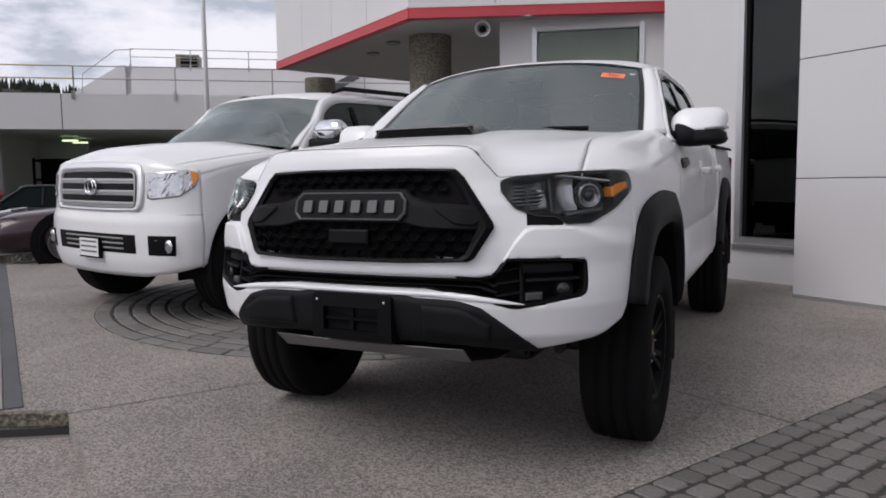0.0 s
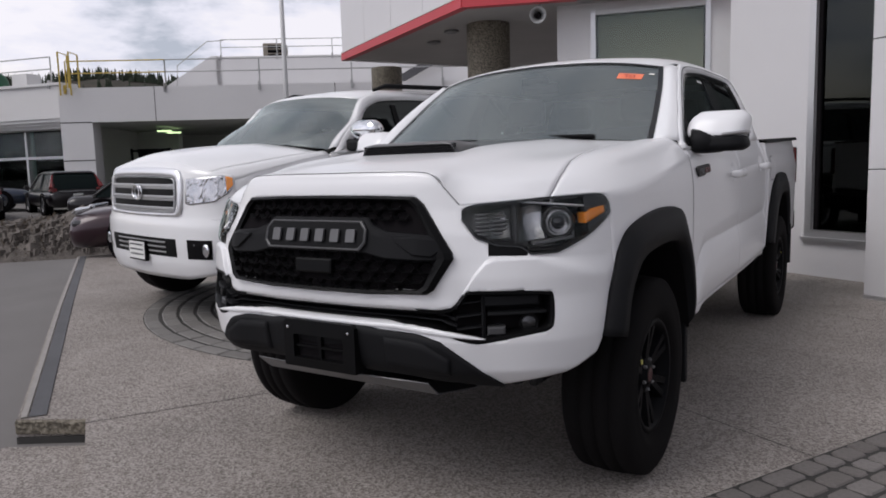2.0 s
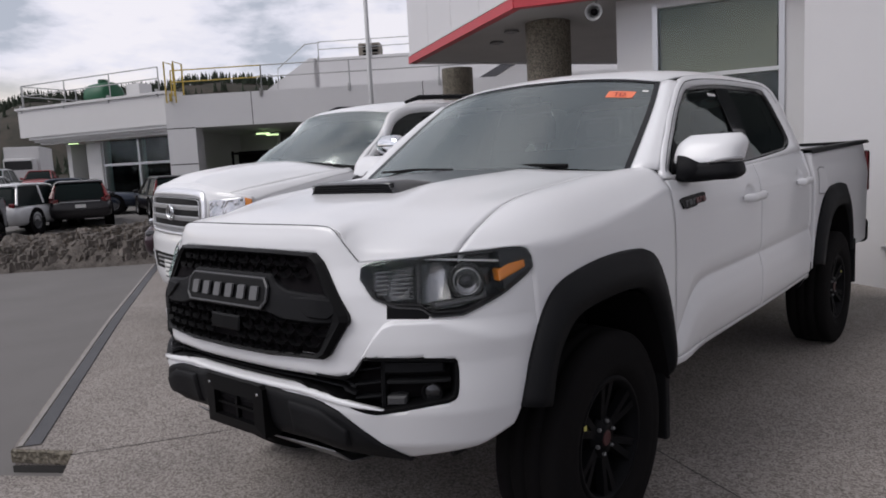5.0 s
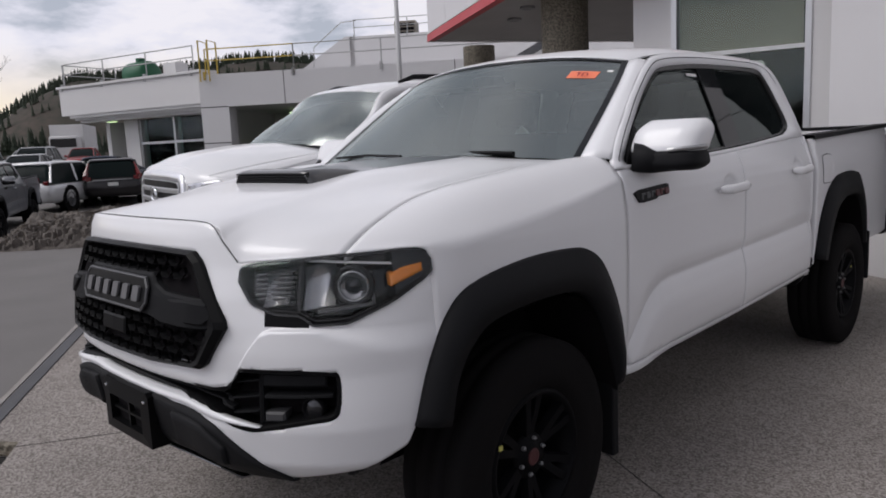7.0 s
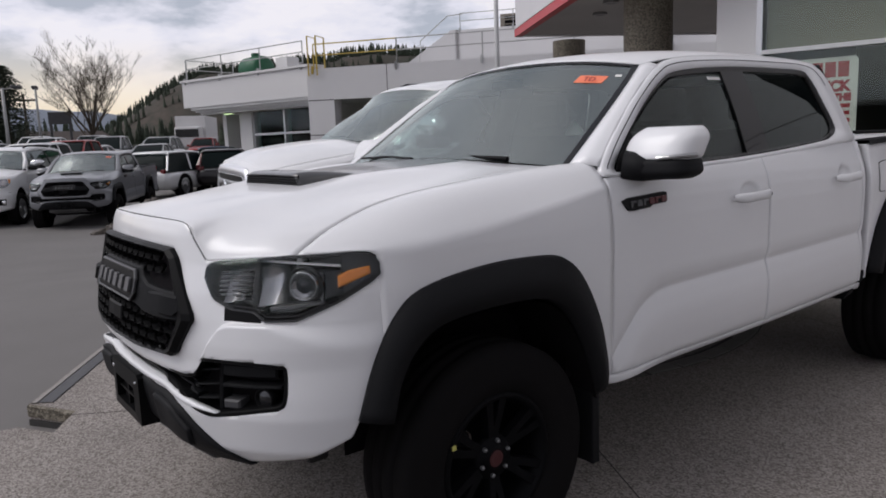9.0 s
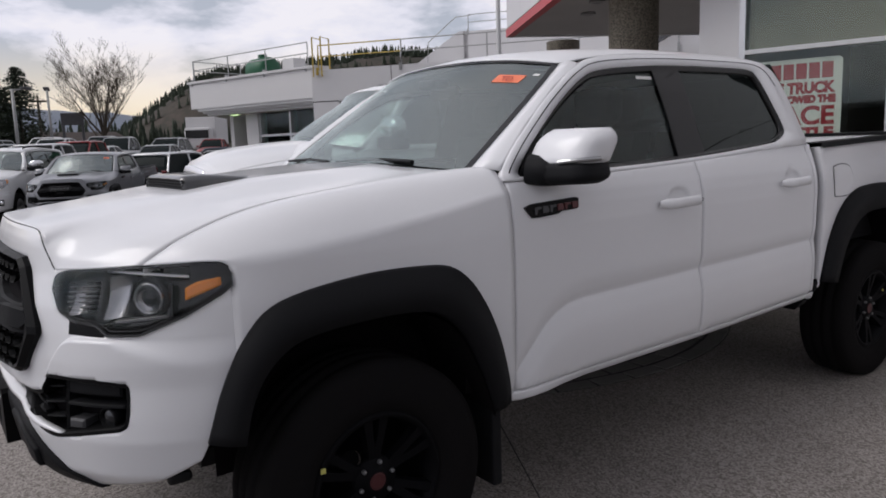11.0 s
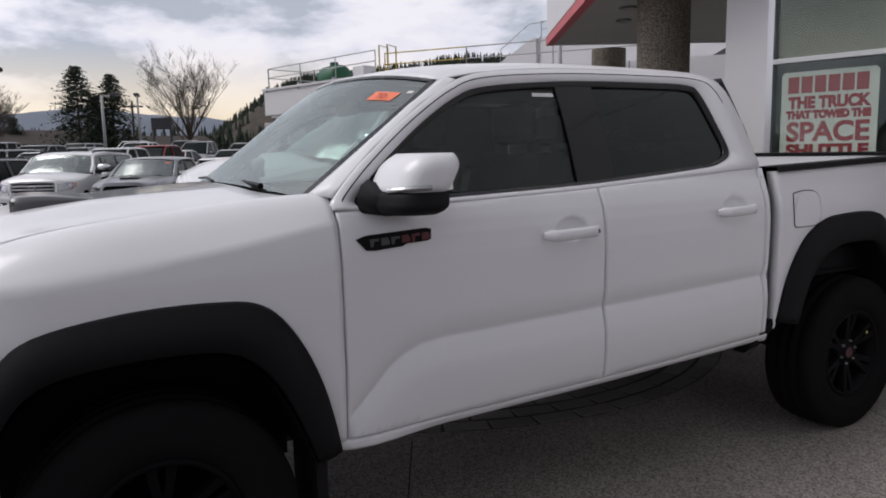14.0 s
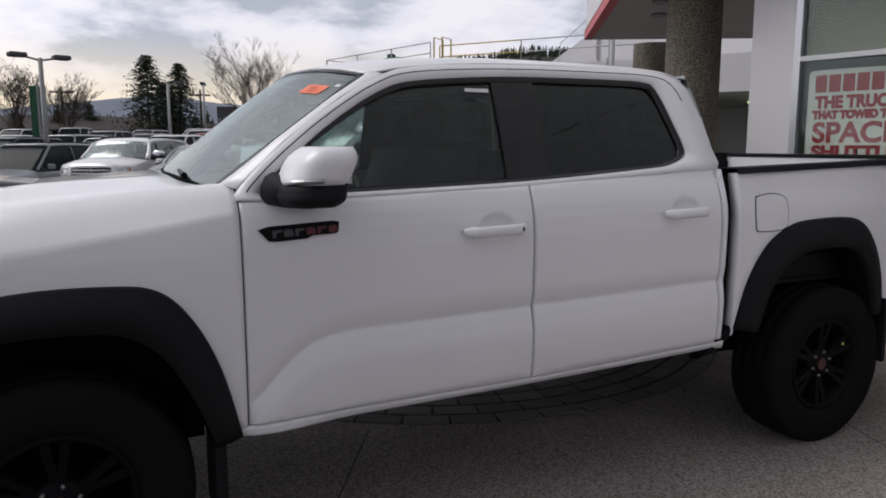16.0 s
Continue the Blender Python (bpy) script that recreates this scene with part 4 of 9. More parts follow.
# ---- parked cars ----
def car(name, x, y, rz, paint, label, L=4.65, W=1.84, H=1.66, kind="suv", z=None, group="parked cars"):
    """A parked car that faces -y before its turn: lofted body, glasshouse, wheels, lamps."""
    z = road_z(x, y) if z is None else z
    c = thing(name, pose(x, y, z, 0, 0, rz), label, "pickup truck" if kind == "pickup" else "car", group)
    P = CAR_PAINT[paint]
    f, b, w = -L / 2, L / 2, W / 2
    belt = H * 0.60
    hood = belt * 0.94
    deck = {"suv": belt, "wagon": belt, "hatch": belt, "sedan": belt * 1.0, "pickup": belt * 1.02}[kind]
    st = [(f, 0.74, 0.30, hood * 0.72), (f + 0.07, 0.88, 0.24, hood * 0.82), (f + 0.30, 0.96, 0.23, hood * 0.91), (f + 0.85, 1.0, 0.26, hood * 0.98), (f + 1.30, 1.0, 0.26, belt), (0.0, 1.0, 0.25, belt), (b - 0.9, 1.0, 0.26, deck), (b - 0.25, 0.97, 0.28, deck * 0.99), (b - 0.05, 0.90, 0.34, deck * 0.93), (b, 0.80, 0.42, deck * 0.85)]
    rows = []
    for yy, k, lo, hi in st:
        ww = w * k
        half = [(0, lo), (ww * 0.80, lo), (ww * 0.97, lo + 0.10), (ww, (lo + hi) * 0.52), (ww * 0.985, hi - 0.14), (ww * 0.90, hi - 0.03), (ww * 0.60, hi + 0.02), (0, hi + 0.035)]
        rows.append([(px, yy, pz) for px, pz in half] + [(-px, yy, pz) for px, pz in half[-2:0:-1]])
    rows = catmull(np.array(rows), 3, 0)
    bm = sheet(rows, close_v=True)
    n = len(rows[0])
    bm.faces.new(list(bm.verts)[:n])
    bm.faces.new(list(bm.verts)[-n:])
    part("body", bm, P, c, smooth=True)
    y0 = f + 1.18
    r0 = y0 + 0.88
    if kind == "pickup":
        r1, y1 = b - 2.05, b - 1.80
    elif kind == "sedan":
        r1, y1 = b - 1.45, b - 0.72
    else:
        r1, y1 = b - 0.50, b - 0.10
    gl = [(y0, 0.84, belt), (y0 + 0.45, 0.80, belt + (H - belt) * 0.55), (r0, 0.74, H - 0.05), ((r0 + r1) / 2, 0.74, H - 0.02), (r1, 0.73, H - 0.05), (y1 - (y1 - r1) * 0.4, 0.78, belt + (H - belt) * 0.55), (y1, 0.84, belt)]
    g = []
    for yy, k, hi in gl:
        g.append([(-w * 0.93, yy, belt - 0.04), (-w * k * 0.99, yy, max(hi - 0.05, belt - 0.03)), (-w * k * 0.86, yy, hi), (0, yy, hi + 0.012), (w * k * 0.86, yy, hi), (w * k * 0.99, yy, max(hi - 0.05, belt - 0.03)), (w * 0.93, yy, belt - 0.04)])
    part("glasshouse", sheet(catmull(np.array(g), 2, 0)), M["car_glass"], c, "dark glass")
    rf = [[(w * k * s, yy, hi) for s in (-0.97, -0.86, 0, 0.86, 0.97) for hi in [hz + (0.022 if abs(s) < 0.9 else -0.025)]] for yy, k, hz in ((r0 - 0.06, 0.745, H - 0.055), (r0 + 0.25, 0.74, H - 0.02), ((r0 + r1) / 2, 0.74, H - 0.01), (r1 - 0.1, 0.735, H - 0.025), (r1 + 0.10, 0.74, H - 0.07))]
    part("roof", sheet(catmull(np.array(rf), 2, 0)), P, c, smooth=True, solid=0.045)
    for s in (1, -1):
        for pts in ([(w * 0.92 * s, y0 - 0.02, belt), (w * 0.74 * 0.97 * s, r0, H - 0.05)], [(w * 0.74 * 0.96 * s, r1, H - 0.05), (w * 0.90 * s, y1, belt)], [(w * 0.745 * s, (y0 + y1) / 2 + 0.1, H - 0.05), (w * 0.925 * s, (y0 + y1) / 2 + 0.15, belt)]):
            part("pillar", tube(bmesh.new(), pts, 0.034, 6), P, c)
        part("mirror", boxed((min(s * w, s * (w + 0.17)), y0 + 0.28, belt + 0.01), (max(s * w, s * (w + 0.17)), y0 + 0.40, belt + 0.15)), P, c, bevel=0.03)
        part("headlight", boxed((min(s * w * 0.56, s * w * 0.90), f + 0.05, hood * 0.66), (max(s * w * 0.56, s * w * 0.90), f + 0.32, hood * 0.79)), M["lamp_rim"], c, bevel=0.05)
        tl = {"suv": (0.78, 1.12), "wagon": (0.80, 1.06), "hatch": (0.80, 1.05), "sedan": (0.72, 0.92), "pickup": (0.65, 0.95)}[kind]
        part("taillight", boxed((min(s * w * 0.66, s * w * 0.84), b - 0.26, belt * tl[0]), (max(s * w * 0.66, s * w * 0.84), b - 0.06, belt * tl[1])), M["red_lens"], c, bevel=0.03)
        if kind == "wagon":
            part("tall_taillight", tube(bmesh.new(), [(w * 0.86 * s, y1 - 0.02, belt * 0.96), (w * 0.85 * s, y1 + 0.0, belt * 1.08), (w * 0.79 * s, (r1 + y1) / 2 + 0.02, (belt + H) / 2), (w * 0.73 * s, r1 + 0.10, H - 0.12)], [0.09, 0.085, 0.05, 0.03], 6), M["red_lens"], c)
        for yy in (f + 0.92, b - 0.98):
            bm = bmesh.new()
            lathe(bm, [(s * 0.0, 0.20), (s * 0.10, 0.30), (s * 0.11, 0.335), (s * 0.0, 0.345), (-s * 0.16, 0.345), (-s * 0.18, 0.30)], (s * (w - 0.085), yy, 0.345), "x", 24)
            t = part("tyre", bm, M["rubber"], c, smooth=True)
            bm = bmesh.new()
            lathe(bm, [(s * 0.085, 0.225), (s * 0.095, 0.21), (s * 0.05, 0.18), (s * 0.065, 0.08), (s * 0.075, 0.001)], (s * (w - 0.085), yy, 0.345), "x", 24)
            part("rim", bm, M["rim_grey"], t, smooth=False)
            # Black ring stands in for the shaded gap round the tyre.
            bm = bmesh.new()
            lathe(bm, [(-s * 0.03, 0.43), (s * 0.010, 0.425), (s * 0.012, 0.34), (-s * 0.05, 0.34)], (s * w, yy, 0.345), "x", 24)
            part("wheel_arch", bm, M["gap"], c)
    part("grille", boxed((-w * 0.52, f - 0.012, hood * 0.50), (w * 0.52, f + 0.14, hood * 0.74)), M["grille_black"], c, bevel=0.03)
    part("bumper_intake", boxed((-w * 0.62, f - 0.004, 0.34), (w * 0.62, f + 0.14, hood * 0.43)), M["grille_black"], c, bevel=0.03)
    if kind == "wagon":
        part("tailgate_strip", boxed((-w * 0.62, b - 0.05, belt * 0.92), (w * 0.62, b + 0.02, belt * 0.955)), M["silver"], c)
    part("plate", boxed((-0.15, b - 0.02, belt * 0.72), (0.15, b + 0.01, belt * 0.84)), M["white_paper"], c)
    if kind == "pickup":
        part("bed_floor", boxed((-w * 0.80, b - 1.75, belt * 0.98), (w * 0.80, b - 0.12, belt * 1.065)), M["gap"], c)
    if kind in ("suv",):
        for s in (1, -1):
            part("roof_rail", tube(bmesh.new(), [(s * w * 0.60, r0 + 0.15, H + 0.01), (s * w * 0.60, r0 + 0.3, H + 0.05), (s * w * 0.60, r1 - 0.1, H + 0.05), (s * w * 0.60, r1, H)], 0.018, 6), M["black_plastic"], c)
    return c


sedan = car("parked_car", -6.90, 5.03, -40, "maroon", "dark maroon sedan parked nose out beyond the slab edge", 4.75, 1.84, 1.40, "sedan", z=0.02)
for s in (1, -1):
    part("bumper_trim", tube(bmesh.new(), [(s * 0.74, -2.20, 0.62), (s * 0.80, -2.21, 0.42), (s * 0.62, -2.34, 0.30)], 0.016, 6), M["silver"], sedan, "bright angular bumper trim")
    part("lamp_blade", tube(bmesh.new(), [(s * 0.42, -2.335, 0.70), (s * 0.62, -2.25, 0.735), (s * 0.80, -2.06, 0.78)], [0.03, 0.05, 0.025], 8), M["lamp_in"], sedan)
car("parked_car", -19.8, -1.6, 62, "grey", "dark grey SUV in the front row of the lot", 4.7, 1.86, 1.66)
car("parked_car", -20.5, -4.2, 62, "silver", "silver sedan in the front row of the lot", 4.7, 1.84, 1.47, "sedan")
car("parked_car", -22.6, 6.45, 222, "white", "white hatchback with red rear lamps", 4.4, 1.80, 1.47, "hatch")
car("parked_car", -23.2, 8.3, 247, "black", "black SUV seen from behind, by the rubble heap", 4.5, 1.84, 1.46, "wagon")
car("parked_car", -23.5, 11.6, 252, "black", "second black SUV beside the first", 4.5, 1.80, 1.46, "wagon")
car("parked_car", -18.7, 11.7, 144, "black", "black sedan parked across behind the heap", 4.6, 1.82, 1.40, "sedan")
car("parked_car", -27.4, 9.9, 150, "darkblue", "dark blue sedan in front of the service building", 4.6, 1.82, 1.44, "sedan")
rngc = random.Random(3)
spots = []
for row, (x0, n, ya, yb) in enumerate(((-25.5, 5, -8.0, 2.9), (-30.5, 6, -9.0, 5.0), (-36.0, 8, -12.0, 9.5), (-43.0, 9, -14.0, 12.0), (-51.0, 10, -16.0, 17.5))):
    for k in range(n):
        spots.append((x0 + rngc.uniform(-0.5, 0.5), ya + (yb - ya) * k / (n - 1) + rngc.uniform(-0.3, 0.3), row))
names = {"white": "white", "silver": "silver", "grey": "dark grey", "black": "black", "darkblue": "dark blue", "red": "red"}
for x, y, row in spots:
    paint = rngc.choice(["white", "white", "white", "silver", "silver", "silver", "grey", "black", "darkblue", "red"])
    kind = rngc.choice(["suv", "suv", "sedan", "hatch", "pickup"])
    size = {"suv": (4.7, 1.88, 1.70), "sedan": (4.7, 1.82, 1.45), "hatch": (4.4, 1.8, 1.56), "pickup": (5.4, 1.9, 1.80)}[kind]
    word = {"suv": "SUV", "sedan": "sedan", "hatch": "hatchback", "pickup": "pickup"}[kind]
    car("parked_pickup" if kind == "pickup" else "parked_car", x, y, rngc.choice([56, 60, 58, 238]), paint, f"{names[paint]} {word} parked in a row of the lot", *size, kind)
vt = thing("box_truck", pose(-60.0, 20.0, road_z(-60, 20), 0, 0, 60), "white box truck parked beyond the car rows", "truck")
part("cargo_box", boxed((-1.2, -2.6, 0.9), (1.2, 2.8, 3.1)), M["wallpaint"], vt, bevel=0.03)
part("cab", boxed((-1.0, -4.2, 0.5), (1.0, -2.65, 2.2)), M["wallpaint"], vt, bevel=0.15)
part("windscreen", boxed((-0.9, -4.23, 1.35), (0.9, -4.15, 2.0)), M["gloss_black"], vt, bevel=0.03)
for sx in (-0.95, 0.95):
    for yy in (-3.5, 1.6):
        bm = bmesh.new()
        lathe(bm, [(-0.14, 0.2), (-0.14, 0.45), (0.14, 0.45), (0.14, 0.2)], (sx, yy, 0.45), "x", 20)
        part("tyre", bm, M["rubber"], vt)


# ---- rubble heap at the lot's edge ----
def heap():
    rows = []
    a, b = Vector((-14.9, 2.5)), Vector((-11.7, 6.2))
    d = (b - a).normalized()
    n = Vector((d.y, -d.x))
    for i in range(110):
        u = i / 109
        row = []
        for j in range(48):
            v = j / 47 * 2 - 1
            p = a.lerp(b, u) + n * v * 1.25
            h = max(0, 1 - v * v) ** 0.8 * (0.42 + 0.42 * u + 0.30 * noise.noise((p.x * 0.7, p.y * 0.7, 3.0))) * min(1, u * 6, (1 - u) * 7)
            h += 0.20 * noise.noise((p.x * 2.2, p.y * 2.2, 1.0)) * (1 - v * v) + 0.05 * noise.noise((p.x * 13, p.y * 13, 8.0)) * (1 - v * v) + 0.10 * abs(noise.noise((p.x * 6, p.y * 6, 5.0))) * (1 - v * v)
            row.append((p.x, p.y, road_z(p.x, p.y) - 0.04 + max(h, 0)))
        rows.append(row)
    tagged(part("rubble_heap", sheet(rows), M["rock"]), "heap of dirty rubble, snow and soil at the lot edge", "rubble heap", kind="stuff")
    rr = random.Random(11)
    bm = bmesh.new()
    for _ in range(3200):
        u, v = rr.random(), rr.uniform(-0.95, 0.95)
        p = a.lerp(b, u) + n * v * 1.2
        s = rr.uniform(0.02, 0.13) * rr.random() ** 0.6
        h = max(0, 1 - v * v) ** 0.8 * (0.40 + 0.42 * u) * min(1, u * 6, (1 - u) * 7)
        vs = [bm.verts.new((p.x + s * rr.uniform(0.6, 1) * x, p.y + s * rr.uniform(0.6, 1) * y, road_z(p.x, p.y) + h + s * rr.uniform(0.5, 0.9) * z)) for x, y, z in ((-1, -1, -1), (1, -1, -1), (1, 1, -1), (-1, 1, -1), (-0.8, -0.8, 0.8), (0.8, -0.8, 0.8), (0.7, 0.8, 0.8), (-0.8, 0.7, 0.8))]
        for f in ((0, 3, 2, 1), (4, 5, 6, 7), (0, 1, 5, 4), (1, 2, 6, 5), (2, 3, 7, 6), (3, 0, 4, 7)):
            bm.faces.new([vs[i] for i in f])
    brush = bmesh.new()
    for _ in range(700):
        u, v = rr.uniform(0.02, 0.98), rr.uniform(-0.95, 0.95)
        p = a.lerp(b, u) + n * v * 1.2
        h = max(0, 1 - v * v) ** 0.8 * (0.42 + 0.42 * u) * min(1, u * 6, (1 - u) * 7)
        z = road_z(p.x, p.y) + h
        k, w = rr.uniform(0.04, 0.16), rr.uniform(0.005, 0.010)
        dx, dy = rr.uniform(-0.8, 0.8) * k, rr.uniform(-0.8, 0.8) * k
        vs = [brush.verts.new(q) for q in ((p.x - w, p.y - w, z), (p.x + w, p.y + w, z), (p.x + dx, p.y + dy, z + k))]
        brush.faces.new(vs)
    tagged(part("dry_brush", brush, M["brush"]), "dry brown twigs and grass stalks in the heap", "dry brush", kind="stuff")
    tagged(part("rubble_stones", bm, M["rock"]), "loose stones and clods on the heap", "stones", kind="stuff")


heap()


# ---- trees, lamps, distance ----
def bare_tree(x, y, z, h, seed, label="tall bare deciduous tree with a wide branching crown"):
    rr = random.Random(seed)
    t = thing("bare_tree", pose(x, y, z), label, "tree", "bare trees")
    trunk, crown = bmesh.new(), bmesh.new()

    def limb(bm, p, d, length, r, lift):
        pts, rad = [p], [r]
        for k in range(4):
            d = (d + Vector((rr.uniform(-0.13, 0.13), rr.uniform(-0.13, 0.13), lift))).normalized()
            p = p + d * length / 4
            pts.append(p)
            rad.append(r * (1 - 0.19 * (k + 1)))
        tube(bm, pts, rad, 6 if r > 0.1 else 3, cap=False)
        return pts, rad, d

    def branch(p, d, length, r, depth):
        pts, rad, d2 = limb(crown, p, d, length, max(r, 0.011), 0.06)
        if depth == 0:
            return
        for k in range(4):
            j = rr.choice((1, 2, 2, 3, 3, 4))
            a = rr.uniform(0, math.tau)
            side = Vector((math.cos(a), math.sin(a), rr.uniform(-0.1, 0.35)))
            branch(pts[j], (d2 * 0.85 + side * rr.uniform(0.5, 0.8)).normalized(), length * rr.uniform(0.48, 0.66), rad[j] * 0.60, depth - 1)

    pts, rad, d = limb(trunk, Vector((0, 0, 0)), Vector((0.02, 0, 1)), h * 0.25, h * 0.030, 0.05)
    for k in range(13):
        a = k * 2.4 + rr.uniform(-0.3, 0.3)
        out = rr.uniform(0.0, 0.95)
        branch(pts[rr.choice((2, 3, 3, 4, 4))], Vector((math.cos(a) * out, math.sin(a) * out, 1)).normalized(), h * rr.uniform(0.40, 0.50) * (1.08 - 0.16 * out), h * 0.011, 4)
    part("trunk", trunk, M["bark"], t, smooth=True)
    part("crown", crown, M["bark"], t)
    return t


def fir_tree(x, y, z, h, seed):
    rr = random.Random(seed)
    t = thing("fir_tree", pose(x, y, z), "tall dark green fir tree with ragged branches", "tree", "fir trees")
    part("trunk", tube(bmesh.new(), [(0, 0, 0), (0, 0, h * 0.95)], [h * 0.022, 0.03], 8), M["bark"], t)
    bm = bmesh.new()
    lev = 30
    for k in range(lev):
        u = k / lev
        zz = h * (0.10 + 0.90 * u)
        reach = h * 0.52 * (1 - u) ** 0.62 * rr.uniform(0.75, 1.1) + 0.12
        for j in range(34):
            a = rr.uniform(0, math.tau)
            ln = reach * rr.uniform(0.55, 1.1)
            tip = Vector((math.cos(a) * ln, math.sin(a) * ln, zz - ln * rr.uniform(0.1, 0.45)))
            root = Vector((0, 0, zz))
            for q in range(6):
                w = 0.25 + 0.75 * q / 6
                c = root.lerp(tip, w)
                s = h * 0.028 * rr.uniform(0.6, 1.3) * (1.15 - 0.5 * w)
                v1 = Vector((rr.uniform(-1, 1), rr.uniform(-1, 1), rr.uniform(-0.5, 0.4))) * s
                v2 = Vector((rr.uniform(-1, 1), rr.uniform(-1, 1), rr.uniform(-0.7, 0.3))) * s
                bm.faces.new([bm.verts.new(c - v1), bm.verts.new(c + v2), bm.verts.new(c + v1 * 0.8)])
    part("crown", bm, M["fir"], t)
    return t


FAR = road_z(-66, 0)
bare_tree(-66.5, 12.7, FAR, 9.8, 5)
bare_tree(-70.5, -6.7, FAR, 7.0, 8, "smaller bare tree behind the lot")
bare_tree(-72.0, -2.6, FAR, 6.4, 12, "slender bare tree behind the lot")
fir_tree(-59.2, 3.6, FAR, 7.5, 2)
fir_tree(-60.4, 6.1, FAR, 7.1, 4)
fir_tree(-61.0, 4.9, FAR, 5.6, 9)
for k, (x, y, h) in enumerate(((-84, -4, 4.2), (-86, -1, 5.0), (-85, -8, 4.0), (-88, 8.6, 4.4), (-87, 10.2, 3.8), (-90, -12, 5.0), (-92, 4, 4.5))):
    fir_tree(x, y, FAR, h, 20 + k)


def lamp(x, y, h, heads, rz, label):
    z = road_z(x, y)
    h -= 0.75 + z
    l = thing("street_lamp", pose(x, y, z, 0, 0, rz), label, "street lamp", "lot lamps")
    part("pole", tube(bmesh.new(), [(0, 0, 0), (0, 0, h)], [0.10, 0.07], 10), M["lampgrey"], l, smooth=True)
    part("base", tube(bmesh.new(), [(0, 0, 0), (0, 0, 0.7)], 0.26, 12), M["concrete"], l)
    for s in heads:
        part("arm", tube(bmesh.new(), [(0, 0, h - 0.08), (0, s * 0.5, h + 0.02)], 0.04, 6), M["lampgrey"], l)
        bm = boxed((-0.22, s * 0.4 if s > 0 else s * 0.95, h - 0.02), (0.18, s * 0.95 if s > 0 else s * 0.4, h + 0.14))
        part("lamp_head", bm, M["strip"], l, bevel=0.06)
    return l


lamp(-41.9, 3.75, 5.75, (1,), 10, "grey lot lamp with one head on a tall pole")
lamp(-56.5, 7.5, 6.9, (1, -1), 80, "grey lot lamp farther off between the trees")
lamp(-24.8, -1.55, 5.1, (1, -1), 20, "grey lot lamp with two box heads")
bn = thing("banner_pole", pose(-36.7, -2.5, road_z(-36.7, -2.5)), "lamp post banner with a dark vertical flag", "banner")
part("pole", tube(bmesh.new(), [(0, 0, 0), (0, 0, 4.05)], 0.06, 8), M["lampgrey"], bn)
part("flag", boxed((-0.02, -0.35, 1.3), (0.02, 0.35, 3.9)), M["green_tank"], bn)
for x, y, h in ((-80, 7.2, 7.0), (-84, 10.5, 6.6), (-82, -3.4, 6.4)):
    u = thing("utility_pole", pose(x, y, FAR), "wooden utility pole with a cross-arm", "utility pole", "utility poles")
    part("pole", tube(bmesh.new(), [(0, 0, 0), (0, 0, h)], [0.16, 0.11], 8), M["bark"], u)
    part("cross_arm", boxed((-0.08, -1.1, h - 0.7), (0.08, 1.1, h - 0.52)), M["bark"], u)
sg = thing("shop_sign", pose(-71, 11.4, FAR - 1.3, 0, 0, 70), "two-post roadside shop sign with plain panels", "sign")
for x in (-0.8, 0.8):
    part("post", tube(bmesh.new(), [(x, 0, 0), (x, 0, 4.6)], 0.12, 8), M["strip"], sg)
part("sign_panel", boxed((-0.95, -0.15, 4.3), (0.95, 0.15, 5.4)), M["strip"], sg, bevel=0.05)
for x, y, w, d, h, rz, wall in ((-87, -1.0, 13, 9, 2.0, 12, "wallpaint"), (-94, -14.5, 16, 9, 2.2, 5, "brickred"), (-112, 19.0, 10, 8, 2.0, 15, "brickred")):
    hs = thing("house", pose(x, y, FAR, 0, 0, rz + 90), "low far building with a brown pitched roof", "house", "far houses")
    part("wall", boxed((-w / 2, -d / 2, 0), (w / 2, d / 2, h)), M[wall], hs)
    bm = bmesh.new()
    rows = [[(-w / 2 - 0.4, -d / 2 - 0.5, h - 0.1), (w / 2 + 0.4, -d / 2 - 0.5, h - 0.1)], [(-w / 2 - 0.4, 0, h + 1.5), (w / 2 + 0.4, 0, h + 1.5)], [(-w / 2 - 0.4, d / 2 + 0.5, h - 0.1), (w / 2 + 0.4, d / 2 + 0.5, h - 0.1)]]
    part("roof", sheet(rows, bm), M["roof_brown"], hs, solid=0.15)
    for k in range(3):
        part("window", boxed((-w * 0.35 + k * w * 0.3, -d / 2 - 0.03, 0.9), (-w * 0.35 + k * w * 0.3 + 1.2, -d / 2 + 0.05, 1.9)), M["gloss_black"], hs)


